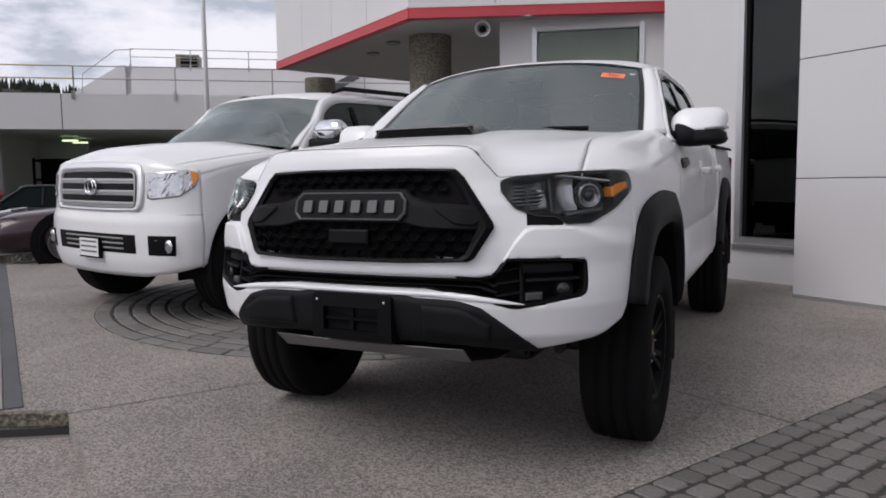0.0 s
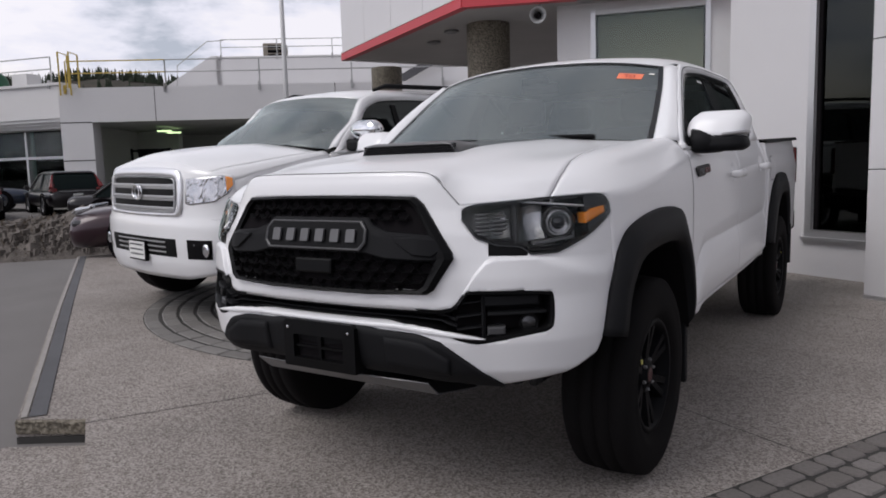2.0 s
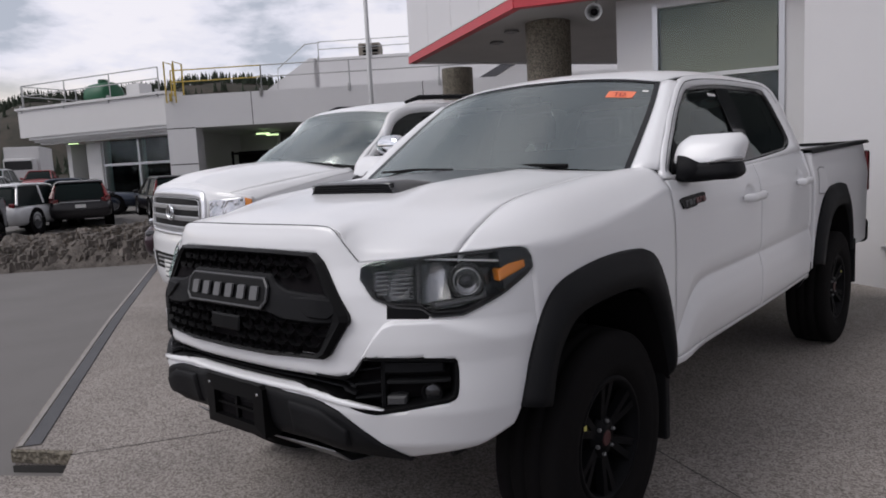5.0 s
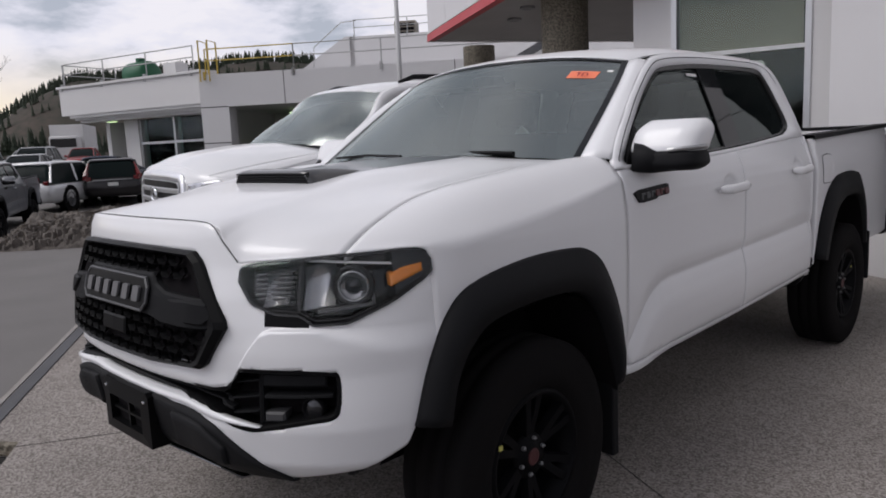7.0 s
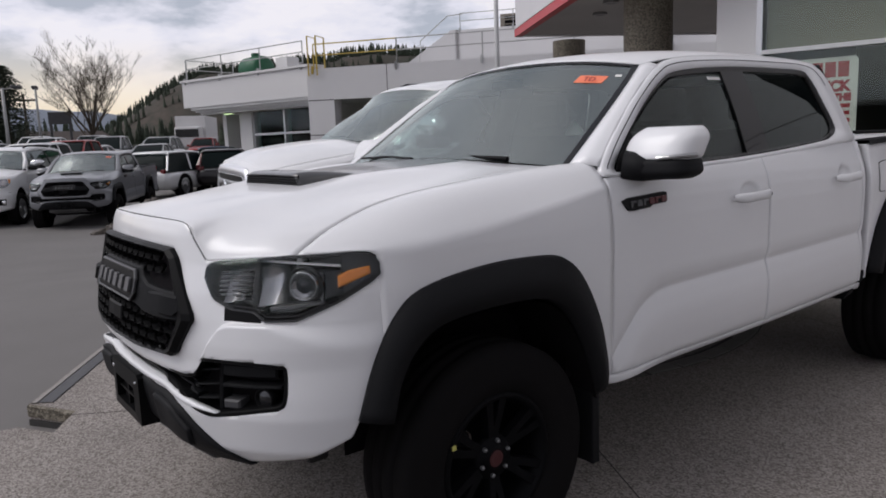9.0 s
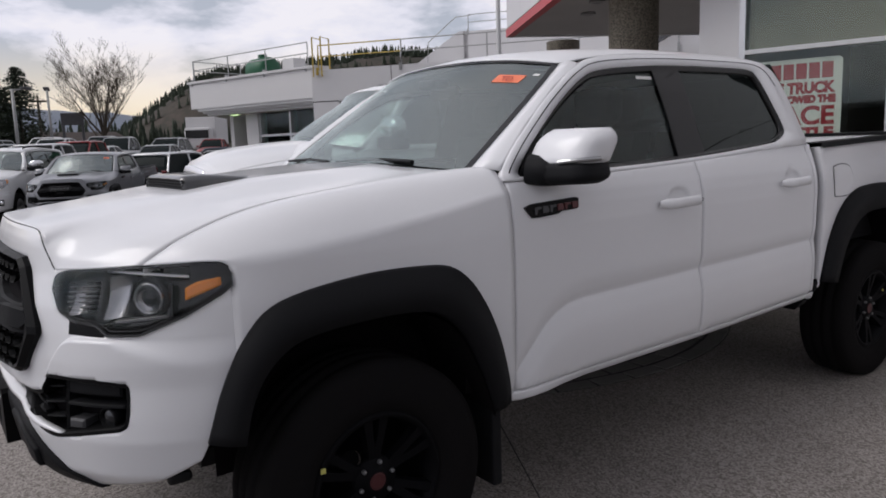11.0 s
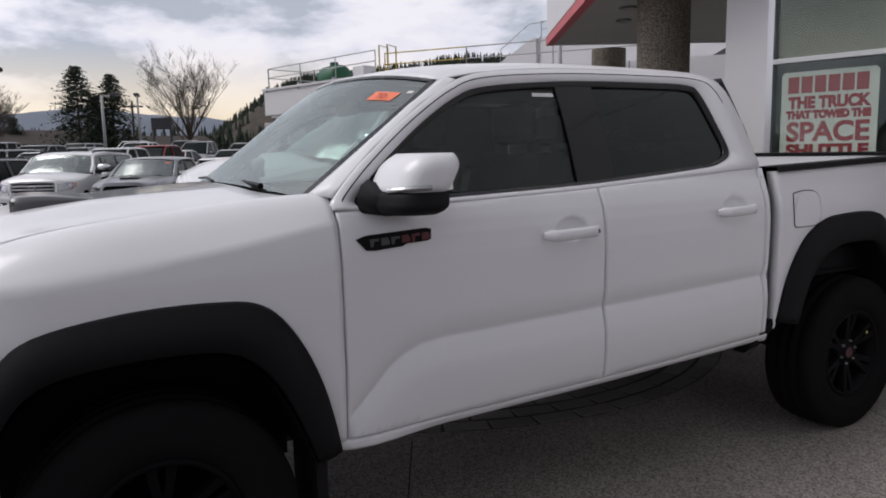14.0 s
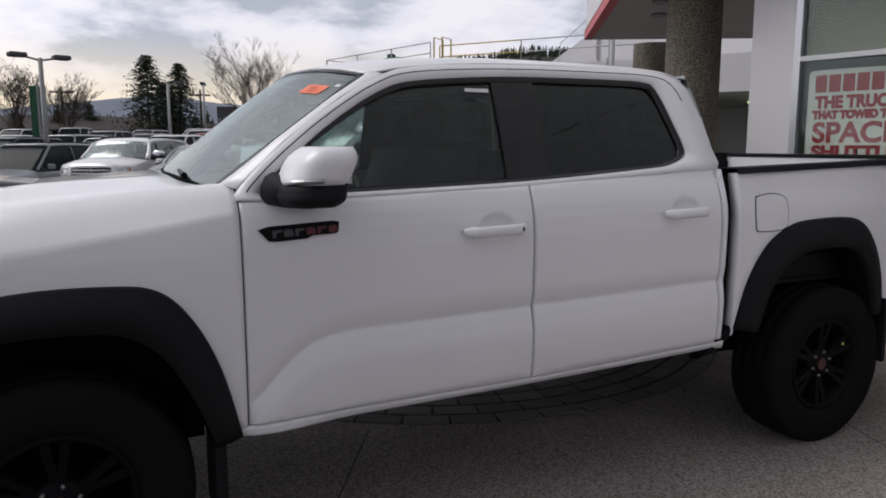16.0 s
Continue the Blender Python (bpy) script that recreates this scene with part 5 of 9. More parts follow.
def hill(name, centre, span, depth, height, seed, material, label, trees=0, along=(0, 1), crest=((0, 0), (0.5, 1), (1, 0)), tree_h=5.0):
    """A ridge: a sheet that rises to an uneven crest along its length, with small firs standing on it."""
    a = Vector(along).normalized()
    n = Vector((a.y, -a.x))
    if n.x > 0:
        n = -n
    rows = []
    for i in range(121):
        u = i / 120
        hh = height * float(np.interp(u, [c[0] for c in crest], [c[1] for c in crest])) * (1 + 0.05 * noise.noise((u * 14, seed, 0)) + 0.03 * noise.noise((u * 40, seed, 2)))
        row = []
        for j in range(17):
            v = j / 16
            p = Vector(centre) + a * (u * 2 - 1) * span + n * v * depth
            bump = 0.05 * height * noise.noise((p.x * 0.03, p.y * 0.03, seed)) * min(1, v * 3) * min(1, hh / height * 3)
            row.append((p.x, p.y, FAR - 0.4 + hh * math.sin(min(v * 1.5, 1) * math.pi / 2) + bump))
        rows.append(row)
    ob = tagged(part(name, sheet(rows), material, smooth=True), label, "hill", kind="structure")
    if trees:
        rr = random.Random(seed)
        bm = bmesh.new()
        for _ in range(trees):
            i, j = rr.randrange(120), rr.choice((5, 7, 9, 9, 10, 10, 10, 10, 11, 11, 11))
            p = Vector(rows[i][j]).lerp(Vector(rows[i + 1][j]), rr.random())
            if p.z < FAR + 0.8:
                continue
            h = tree_h * rr.uniform(0.55, 1.4)
            for k in range(4):
                zz, r = p.z + h * (0.05 + 0.24 * k), h * 0.24 * (1 - k * 0.22)
                ring = [bm.verts.new((p.x + r * rr.uniform(0.7, 1.2) * math.cos(q + k), p.y + r * rr.uniform(0.7, 1.2) * math.sin(q + k), zz)) for q in np.linspace(0, math.tau, 6, endpoint=False)]
                top = bm.verts.new((p.x, p.y, zz + h * 0.36))
                for q in range(6):
                    bm.faces.new((ring[q], ring[(q + 1) % 6], top))
        tagged(part(name + "_woods", bm, M["fir"]), "dark conifers scattered over the hillside", "woods", kind="stuff")
    return ob


hill("hill_wooded", (-200, 145), 140, 60, 44.0, 3.0, M["hill"], "dry brown hillside with scattered conifers", 1900, (0.42, 0.91), ((0, 0), (0.08, 0.03), (0.13, 0.24), (0.17, 0.42), (0.21, 0.58), (0.25, 0.64), (0.31, 0.66), (0.37, 0.74), (0.435, 0.77), (0.52, 0.78), (0.65, 0.72), (0.8, 0.66), (1, 0.6)), 2.8)
hill("tree_line", (-128, 8), 75, 14, 2.2, 5.0, M["hill"], "dark line of trees behind the far houses", 420, (0.08, 1), ((0, 1), (0.5, 0.8), (1, 1)), 3.4)
hill("hill_far", (-900, 60), 900, 500, 92, 7.0, M["far_blue"], "distant mountain ridge with haze put into its blue colour", 0, (0.1, 1), ((0, 0.5), (0.2, 0.9), (0.35, 0.55), (0.5, 0.85), (0.62, 0.6), (0.8, 1), (1, 0.4)))
hill("hill_south", (-420, -300), 360, 200, 24, 9.0, M["hill"], "low brown wooded rise beyond the road", 500, (0.5, -0.86), ((0, 0.3), (0.3, 0.9), (0.7, 1), (1, 0.3)), 5.0)

# ---- the white pickup ----
truck = thing("pickup_truck", None, "white four-door pickup truck with black grille, flares and wheels", "pickup truck")

PLAN = catmull([(0, -0.875), (0.22, -0.868), (0.42, -0.838), (0.58, -0.768), (0.71, -0.69), (0.80, -0.60), (0.865, -0.49), (0.902, -0.36),
                (0.918, -0.2), (0.926, 0.05), (0.932, 0.5), (0.934, 1.2), (0.932, 2.0), (0.922, 2.6), (0.918, 3.2), (0.908, 4.0), (0.893, 4.34), (0.86, 4.43)], 14)
PLEN = np.concatenate([[0], np.cumsum(np.hypot(*np.diff(PLAN, axis=0).T))])
PDIR = np.gradient(PLAN, PLEN, axis=0)
FRONT = ((0.45, 0.515, 0.56, 0.66, 0.72, 0.80, 0.86, 0.93, 1.0, 1.08, 1.125, 1.165, 1.20), (-0.09, -0.03, 0.005, 0.022, 0.018, 0.008, 0.008, 0.0, -0.013, -0.042, -0.050, -0.056, -0.070))
SIDE = ((0.45, 0.52, 0.56, 0.64, 0.73, 0.800, 0.812, 0.8205, 0.832, 0.846, 0.885, 0.95, 1.03, 1.10, 1.17, 1.22, 1.27, 1.32), (-0.10, -0.022, -0.004, 0.004, 0.005, -0.0090, -0.0132, -0.0155, -0.0130, -0.0088, -0.002, -0.001, 0.0, 0.0, -0.006, -0.016, -0.036, -0.062))
CREASE = ((0.54, 0.58, 0.64, 0.70, 0.76, 0.82, 0.90, 2.57), (0.60, 0.625, 0.685, 0.745, 0.785, 0.808, 0.818, 0.852))
PLAIN = ((0.45, 0.52, 0.60, 0.75, 1.0, 1.10, 1.17, 1.22, 1.27, 1.32), (-0.10, -0.02, -0.006, 0.0, 0.002, 0.0, -0.008, -0.018, -0.038, -0.062))
BED = ((0.45, 0.52, 0.6, 0.8, 1.0, 1.15, 1.20, 1.24, 1.30, 1.36), (-0.06, -0.02, -0.006, 0.0, 0.004, 0.006, -0.002, -0.014, -0.02, -0.03))


LEDGE = ((0, 0.45, 0.50, 0.541, 0.575, 0.605, 0.63, 0.70, 0.86, 0.92), (0.712, 0.712, 0.73, 0.822, 0.880, 0.918, 0.928, 0.930, 0.925, 0.925))


def ease(t):
    t = min(max(t, 0.0), 1.0)
    return t * t * (3 - 2 * t)


def s_y(y):
    k = np.argmax(PLAN[:, 1] > -0.45)
    return float(np.interp(y, PLAN[k:, 1], PLEN[k:]))


def s_x(x):
    k = np.argmax(PLAN[:, 0] > 0.90)
    return float(np.interp(x, PLAN[:k, 0], PLEN[:k]))


def skin(s, z, off=0.0, side=1):
    """A point of the truck's outer skin, off metres proud of it. side -1: the right-hand side."""
    sg = abs(s)
    side = side if s >= 0 else -side
    x, y = np.interp(sg, PLEN, PLAN[:, 0]), np.interp(sg, PLEN, PLAN[:, 1])
    dx, dy = np.interp(sg, PLEN, PDIR[:, 0]), np.interp(sg, PLEN, PDIR[:, 1])
    n = math.hypot(dx, dy)
    w = min(max((y + 0.62) / 0.4, 0), 1)
    w = w * w * (3 - 2 * w)
    v = min(max((y - 2.55) / 0.1, 0), 1)
    zc = float(np.interp(y, *CREASE))
    zz = z + (0.815 - zc) * min(max((1.12 - z) / 0.25, 0), 1) if z > 0.5 else z
    fade = min(max((y - 0.545) / 0.03, 0), 1)
    door = np.interp(zz, *SIDE) * fade + np.interp(z, *PLAIN) * (1 - fade)
    sd = door * (1 - v) + np.interp(z, *BED) * v
    o = np.interp(z, *FRONT) * (1 - w) + sd * w + off
    if w < 1:
        # the bumper stands proud of the grille surround below this ledge
        k = min(max((np.interp(x, LEDGE[0], LEDGE[1]) - z) / np.interp(x, (0.74, 0.86), (0.009, 0.08)), 0), 1)
        o += 0.018 * (1 - w) * k * k * (3 - 2 * k)
        # the middle of the lower bumper lies back under the grille
        o -= 0.048 * (1 - w) * ease((0.56 - x) / 0.26) * ease((0.775 - z) / 0.05)
    return (side * (x + dy / n * o), y - dx / n * o, z)


def door_rows(s, lo, hi):
    """Heights of the door's rows: they follow the crease, so that it runs clean."""
    y = float(np.interp(s, PLEN, PLAN[:, 1]))
    zc = float(np.interp(y, *CREASE))
    zs = np.linspace(0.5, 1.38, 900)
    canon = zs + (0.815 - zc) * np.clip((1.12 - zs) / 0.25, 0, 1)
    want = np.concatenate([np.linspace(0.52, 0.80, 12), [0.806, 0.812, 0.8165, 0.8205, 0.826, 0.832, 0.839, 0.846, 0.856], np.linspace(0.87, 1.08, 11), np.linspace(1.095, 1.215, 17), np.linspace(1.23, 1.33, 6)])
    return np.clip(np.interp(want, canon, zs), lo, hi)


def door_skin(s, z, off=0.0, side=1):
    """The doors' skin with the finger cups pressed in behind the handles."""
    y = float(np.interp(abs(s), PLEN, PLAN[:, 1]))
    for yc, zc in ((1.4525, 1.148), (2.3575, 1.175)):
        r = ((y - yc) / 0.074) ** 2 + ((z - zc) / 0.046) ** 2
        if r < 1:
            off -= 0.020 * (1 - r ** 1.5) ** 0.8
    return skin(s, z, off, side)


def slab(s0, s1, zlo, zhi, ns, nz, off, back=0.0, ease=0.012, side=1, on=None, heights=None):
    """A closed piece on the skin between two edges zlo(s) and zhi(s), with softened borders."""
    on = on or skin
    ss = np.linspace(s0, s1, ns + 1)
    ss = np.concatenate([[s0], [s0 + 0.006 * np.sign(s1 - s0)], ss[1:-1], [s1 - 0.006 * np.sign(s1 - s0)], [s1]])
    rows, backs = [], []
    for i, s in enumerate(ss):
        lo, hi = zlo(s), zhi(s)
        e = min(0.006, (hi - lo) * 0.2)
        mid = heights(s, lo + e, hi - e) if heights else np.linspace(lo + e, hi - e, nz)
        nz = len(mid)
        zz = np.concatenate([[lo], mid, [hi]])
        rows.append([on(s, z, off - (ease if j in (0, nz + 1) or i in (0, len(ss) - 1) else 0), side) for j, z in enumerate(zz)])
        backs.append([on(s, z, back, side) for z in zz])
    bm = sheet(rows)
    sheet(backs, bm)
    for line, other in ((rows[0], backs[0]), (rows[-1], backs[-1]), ([r[0] for r in rows], [r[0] for r in backs]), ([r[-1] for r in rows], [r[-1] for r in backs])):
        sheet([line, other], bm)
    bmesh.ops.remove_doubles(bm, verts=bm.verts, dist=0.0004)
    return bm


def lin(xs, zs):
    return lambda s: float(np.interp(s, xs, zs))


FLARE_F = [(-0.478, 0.648), (-0.438, 0.797), (-0.376, 0.913), (-0.28, 0.993), (-0.06, 1.032), (0.17, 1.034), (0.30, 1.010), (0.390, 0.92), (0.470, 0.755), (0.532, 0.515)]
FLARE_FI = [(-0.398, 0.633), (-0.371, 0.746), (-0.317, 0.833), (-0.23, 0.885), (-0.05, 0.905), (0.13, 0.90), (0.235, 0.868), (0.32, 0.785), (0.395, 0.64), (0.445, 0.50)]
FLARE_R = [(2.655, 0.63), (2.72, 0.84), (2.83, 1.00), (2.97, 1.078), (3.10, 1.097), (3.30, 1.10), (3.44, 1.075), (3.55, 0.96), (3.62, 0.80), (3.655, 0.62)]
FLARE_RI = [(2.76, 0.615), (2.82, 0.78), (2.91, 0.895), (3.02, 0.945), (3.11, 0.957), (3.29, 0.957), (3.39, 0.93), (3.47, 0.84), (3.525, 0.72), (3.55, 0.61)]


def inset(poly, d):
    """A closed outline drawn in by d."""
    p = np.array(poly)
    a, b = p - np.roll(p, 1, 0), np.roll(p, -1, 0) - p
    t = a / (np.linalg.norm(a, axis=1)[:, None] + 1e-9) + b / (np.linalg.norm(b, axis=1)[:, None] + 1e-9)
    t /= np.linalg.norm(t, axis=1)[:, None] + 1e-9
    area = float(np.sum(p[:, 0] * np.roll(p[:, 1], -1) - np.roll(p[:, 0], -1) * p[:, 1]))
    nrm = np.stack([-t[:, 1], t[:, 0]], 1) * math.copysign(1, area)
    return [tuple(q) for q in p + nrm * d]


def bezel(outline, place, depth, lip=0.010, proud=0.003):
    """A rim round an opening, with walls that fall back by depth."""
    rows = [[place(u, v, d) for u, v in inset(outline, k)] for k, d in ((0.0, -0.004), (0.001, proud), (lip, proud), (lip + 0.003, proud - 0.006), (lip + 0.010, -depth))]
    return sheet(rows, close_v=True)


def lamp_edges():
    a, b = s_x(0.525), s_y(-0.395)
    m = lambda f: a + (b - a) * f
    hi = lin([m(0.02), m(0.05), m(0.12), m(0.55), m(0.85), m(0.95), m(0.985), m(1)], [1.076, 1.090, 1.098, 1.114, 1.116, 1.112, 1.100, 1.082])
    lo = lin([m(0), m(0.10), m(0.22), m(0.35), m(0.41), m(0.57), m(0.78), m(0.95), m(1)], [1.062, 0.988, 0.962, 0.957, 0.932, 0.934, 0.980, 1.030, 1.052])
    return m, lo, hi


def lamp_outline():
    m, lo, hi = lamp_edges()
    ss = np.linspace(m(0.022), m(0.998), 44)
    return [(s, lo(s)) for s in ss] + [(s, hi(s)) for s in ss[::-1]]


def fender_line():
    """The gap between hood and fender, from the lamp to the cowl."""
    m, _, _ = lamp_edges()
    return catmull([skin(m(0.57), 1.113, 0.0), (0.738, -0.455, 1.178), (0.703, -0.25, 1.236), (0.690, 0.04, 1.273), (0.705, 0.34, 1.300), (0.745, 0.54, 1.304)], 8)


def truck_panels():
    arch_f = lin([s_y(y) for y, z in FLARE_F], [z - 0.03 for y, z in FLARE_F])
    arch_r = lin([s_y(y) for y, z in FLARE_R], [z - 0.03 for y, z in FLARE_R])
    belt = lin([s_y(y) for y in (-0.42, -0.2, 0.0, 0.25, 0.55, 0.9, 1.5, 2.1, 2.5, 2.6)], [1.085, 1.135, 1.165, 1.21, 1.262, 1.268, 1.285, 1.313, 1.335, 1.34])
    sill = lin([s_y(0.5), s_y(1.6), s_y(2.6)], [0.548, 0.556, 0.582])
    for side in (1, -1):
        # front fender: side skin that rolls over into the crown
        gap = fender_line()
        lamp_at, _, lamp_hi = lamp_edges()
        fs0 = lamp_at(0.985)
        foot = gap + np.array([0.003, 0, -0.001])
        front = np.array([skin(lamp_at(f), lamp_hi(lamp_at(f)) + 0.003, 0.0) for f in np.linspace(0.985, 0.57, 17)])
        vv = np.linspace(0, 1, 17)[:, None]
        bow = front - (front[0] * (1 - vv) + front[-1] * vv)
        crown = np.array([0.010, 0, 0.040]) * (np.sin(math.pi * vv) * (0.75 + 0.5 * vv))
        shoulder = lin([fs0, s_y(-0.30), s_y(-0.2), s_y(0.0), s_y(0.25), s_y(0.55)], [lamp_hi(fs0) + 0.003, 1.110, 1.121, 1.143, 1.182, 1.232])
        cols = []
        for k, g0 in enumerate(foot):
            u = k / (len(foot) - 1)
            s = fs0 + (s_y(0.547) - fs0) * u
            lo, hi = max(arch_f(s), 0.53), shoulder(s)
            q = np.array(skin(s, hi, 0.0))
            over = q * (1 - vv) + g0 * vv + bow * (1 - ease(u * 1.3)) + crown * ease(0.12 + u * 1.6) * ease(u * 9)
            side_pts = [skin(s, z, 0.0) for z in np.linspace(lo, hi - 0.012, 18)]
            cols.append(np.array(side_pts + list(over) + [g0 - np.array([0.004, 0, 0.03])]))
        cols = np.array(cols)
        cols[..., 0] *= side
        part("fender", sheet(cols), M["paint"], truck, smooth=True, solid=0.004)
        # White strip added under the hood gap to lighten its dark and close it.
        gut = np.array([[p + np.array([dx, 0, -0.009 - 0.3 * abs(dx)]) for dx in (-0.012, 0.0, 0.012)] for p in gap[1:]])
        gut[..., 0] *= side
        part("fender_gutter", sheet(gut), M["paint"], truck, solid=0.002)
        bm = slab(s_y(-0.44), s_y(0.50), lambda s: max(arch_f(s), 0.53), lambda s: belt(s) - 0.06, 12, 4, -0.03, -0.05, 0.0, side)
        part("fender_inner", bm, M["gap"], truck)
        # doors
        d1 = part("front_door", slab(s_y(0.552), s_y(1.6085), sill, belt, 96, 52, 0.0, -0.035, 0.006, side, on=door_skin, heights=door_rows), M["paint"], truck, smooth=True)
        d2 = part("rear_door", slab(s_y(1.6155), s_y(2.555), sill, belt, 90, 52, 0.0, -0.035, 0.006, side, on=door_skin, heights=door_rows), M["paint"], truck, smooth=True)
        for door, y0, y1, z in ((d1, 1.31, 1.565, 1.133), (d2, 2.225, 2.46, 1.160)):
            bm = bmesh.new()
            rows = []
            for k in range(13):
                u = k / 12
                lift = 0.004 + 0.042 * min(1, math.sin(math.pi * min(max(u, 0.02), 0.98)) * 2.4)
                r = 0.021 if 0.05 < u < 0.95 else 0.011
                c = Vector(skin(s_y(y0 + (y1 - y0) * u), z + 0.006 * u, lift, side))
                rows.append([c + Vector((side * 0.55 * r * math.cos(a), 0, r * math.sin(a))) for a in np.linspace(0, math.tau, 10, endpoint=False)])
            sheet(rows, bm, close_v=True)
            part("door_handle", bm, M["paint"], door, "white handle", smooth=True)
        bm = bmesh.new()
        c = skin(s_y(1.527), 1.139, 0.0545, side)
        lathe(bm, [(0, 0.001), (0, 0.008), (-side * 0.006, 0.008)], c, "x", 14)
        part("lock_cylinder", bm, M["grille_black"], d1)
        # sill and the gap behind the cab
        part("rocker_panel", slab(s_y(0.50), s_y(2.62), lambda s: sill(s) - 0.04, lambda s: sill(s) - 0.004, 30, 5, -0.004, -0.08, 0.006, side), M["paint"], truck, smooth=True)
        # Set-back black sheet stands in for the shade between cab and bed.
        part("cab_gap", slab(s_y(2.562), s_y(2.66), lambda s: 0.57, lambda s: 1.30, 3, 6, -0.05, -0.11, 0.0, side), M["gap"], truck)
        part("cab_side_strip", slab(s_y(2.561), s_y(2.590), lambda s: sill(s) + 0.01, lambda s: belt(s) - 0.006, 3, 40, 0.0, -0.04, 0.008, side, heights=door_rows), M["paint"], truck, smooth=True)
        bm = prism(bmesh.new(), [(2.50, 0.50), (2.60, 0.52), (2.655, 0.60), (2.64, 0.645), (2.56, 0.56)], lambda u, v, d: skin(s_y(u), v, -0.005 - d, side), 0.06)
        part("sill_end_cap", bm, M["black_plastic"], truck)
        # cargo bed side
        bed_top = lin([s_y(2.63), s_y(3.6), s_y(4.43)], [1.315, 1.343, 1.362])
        lowb = lambda s: max(arch_r(s), 0.60) if s_y(2.63) < s < s_y(3.66) else 0.60
        bed = part("bed_side", slab(s_y(2.648), s_y(4.428), lowb, bed_top, 60, 18, 0.0, -0.05, 0.006, side), M["paint"], truck, smooth=True)
        if side == 1:
            fo = [(2.745, 1.215), (2.80, 1.224), (2.86, 1.226), (2.915, 1.215), (2.942, 1.18), (2.947, 1.12), (2.945, 1.075), (2.90, 1.058), (2.80, 1.056), (2.755, 1.062), (2.745, 1.10), (2.738, 1.16)]
            fo = [tuple(p) for p in catmull(fo + fo[:1], 3)[:-1]]
            cx, cz = 2.843, 1.14
            fi = [(cx + (y - cx) * 0.955, cz + (z - cz) * 0.95) for y, z in fo]
            # Black band on the skin paints the shade round the fuel door.
            bm = sheet([[skin(s_y(y), z, 0.002, side) for y, z in fo], [skin(s_y(y), z, 0.002, side) for y, z in fi]], close_v=True)
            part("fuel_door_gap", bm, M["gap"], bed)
            bm = prism(bmesh.new(), fi, lambda u, v, d: skin(s_y(u), v, d, side), 0.004)
            part("fuel_door", bm, M["paint"], bed, smooth=False)
        # wheel arch flares and liners
        for name, outer, inner, yc in (("front_flare", FLARE_F, FLARE_FI, 0.0), ("rear_flare", FLARE_R, FLARE_RI, 3.236)):
            o, i = catmull(outer, 5), catmull(inner, 5)
            rows = ring_band(o, i, lambda u, v, d: skin(s_y(u) if u > -0.44 else s_y(-0.44) - (-0.44 - u) * 1.25, v, d, side), 0.020, 0.044, 0.048)
            part(name, sheet(rows), M["black_plastic"], truck, smooth=True, solid=0.004)
            line = [(u, v - 0.012) for u, v in i]
            bm = sheet([[(side * 0.945, u, v) for u, v in line], [(side * 0.62, u * 1.0, v + 0.02) for u, v in line]])
            back = [bm.verts.new((side * 0.62, u, v + 0.02)) for u, v in line]
            base = [bm.verts.new((side * 0.62, line[-1][0], 0.42)), bm.verts.new((side * 0.62, line[0][0], 0.42))]
            bm.faces.new(back + base)
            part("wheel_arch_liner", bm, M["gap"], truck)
        bm = boxed((side * 0.70 if side > 0 else -0.93, 0.44, 0.235), (0.93 if side > 0 else -0.70, 0.478, 0.60))
        part("mud_flap", bm, M["black_plastic"], truck, bevel=0.006)
        bm = boxed((side * 0.70 if side > 0 else -0.955, 3.640, 0.36), (0.955 if side > 0 else -0.70, 3.668, 0.68))
        part("mud_flap", bm, M["black_plastic"], truck, bevel=0.006)


truck_panels()


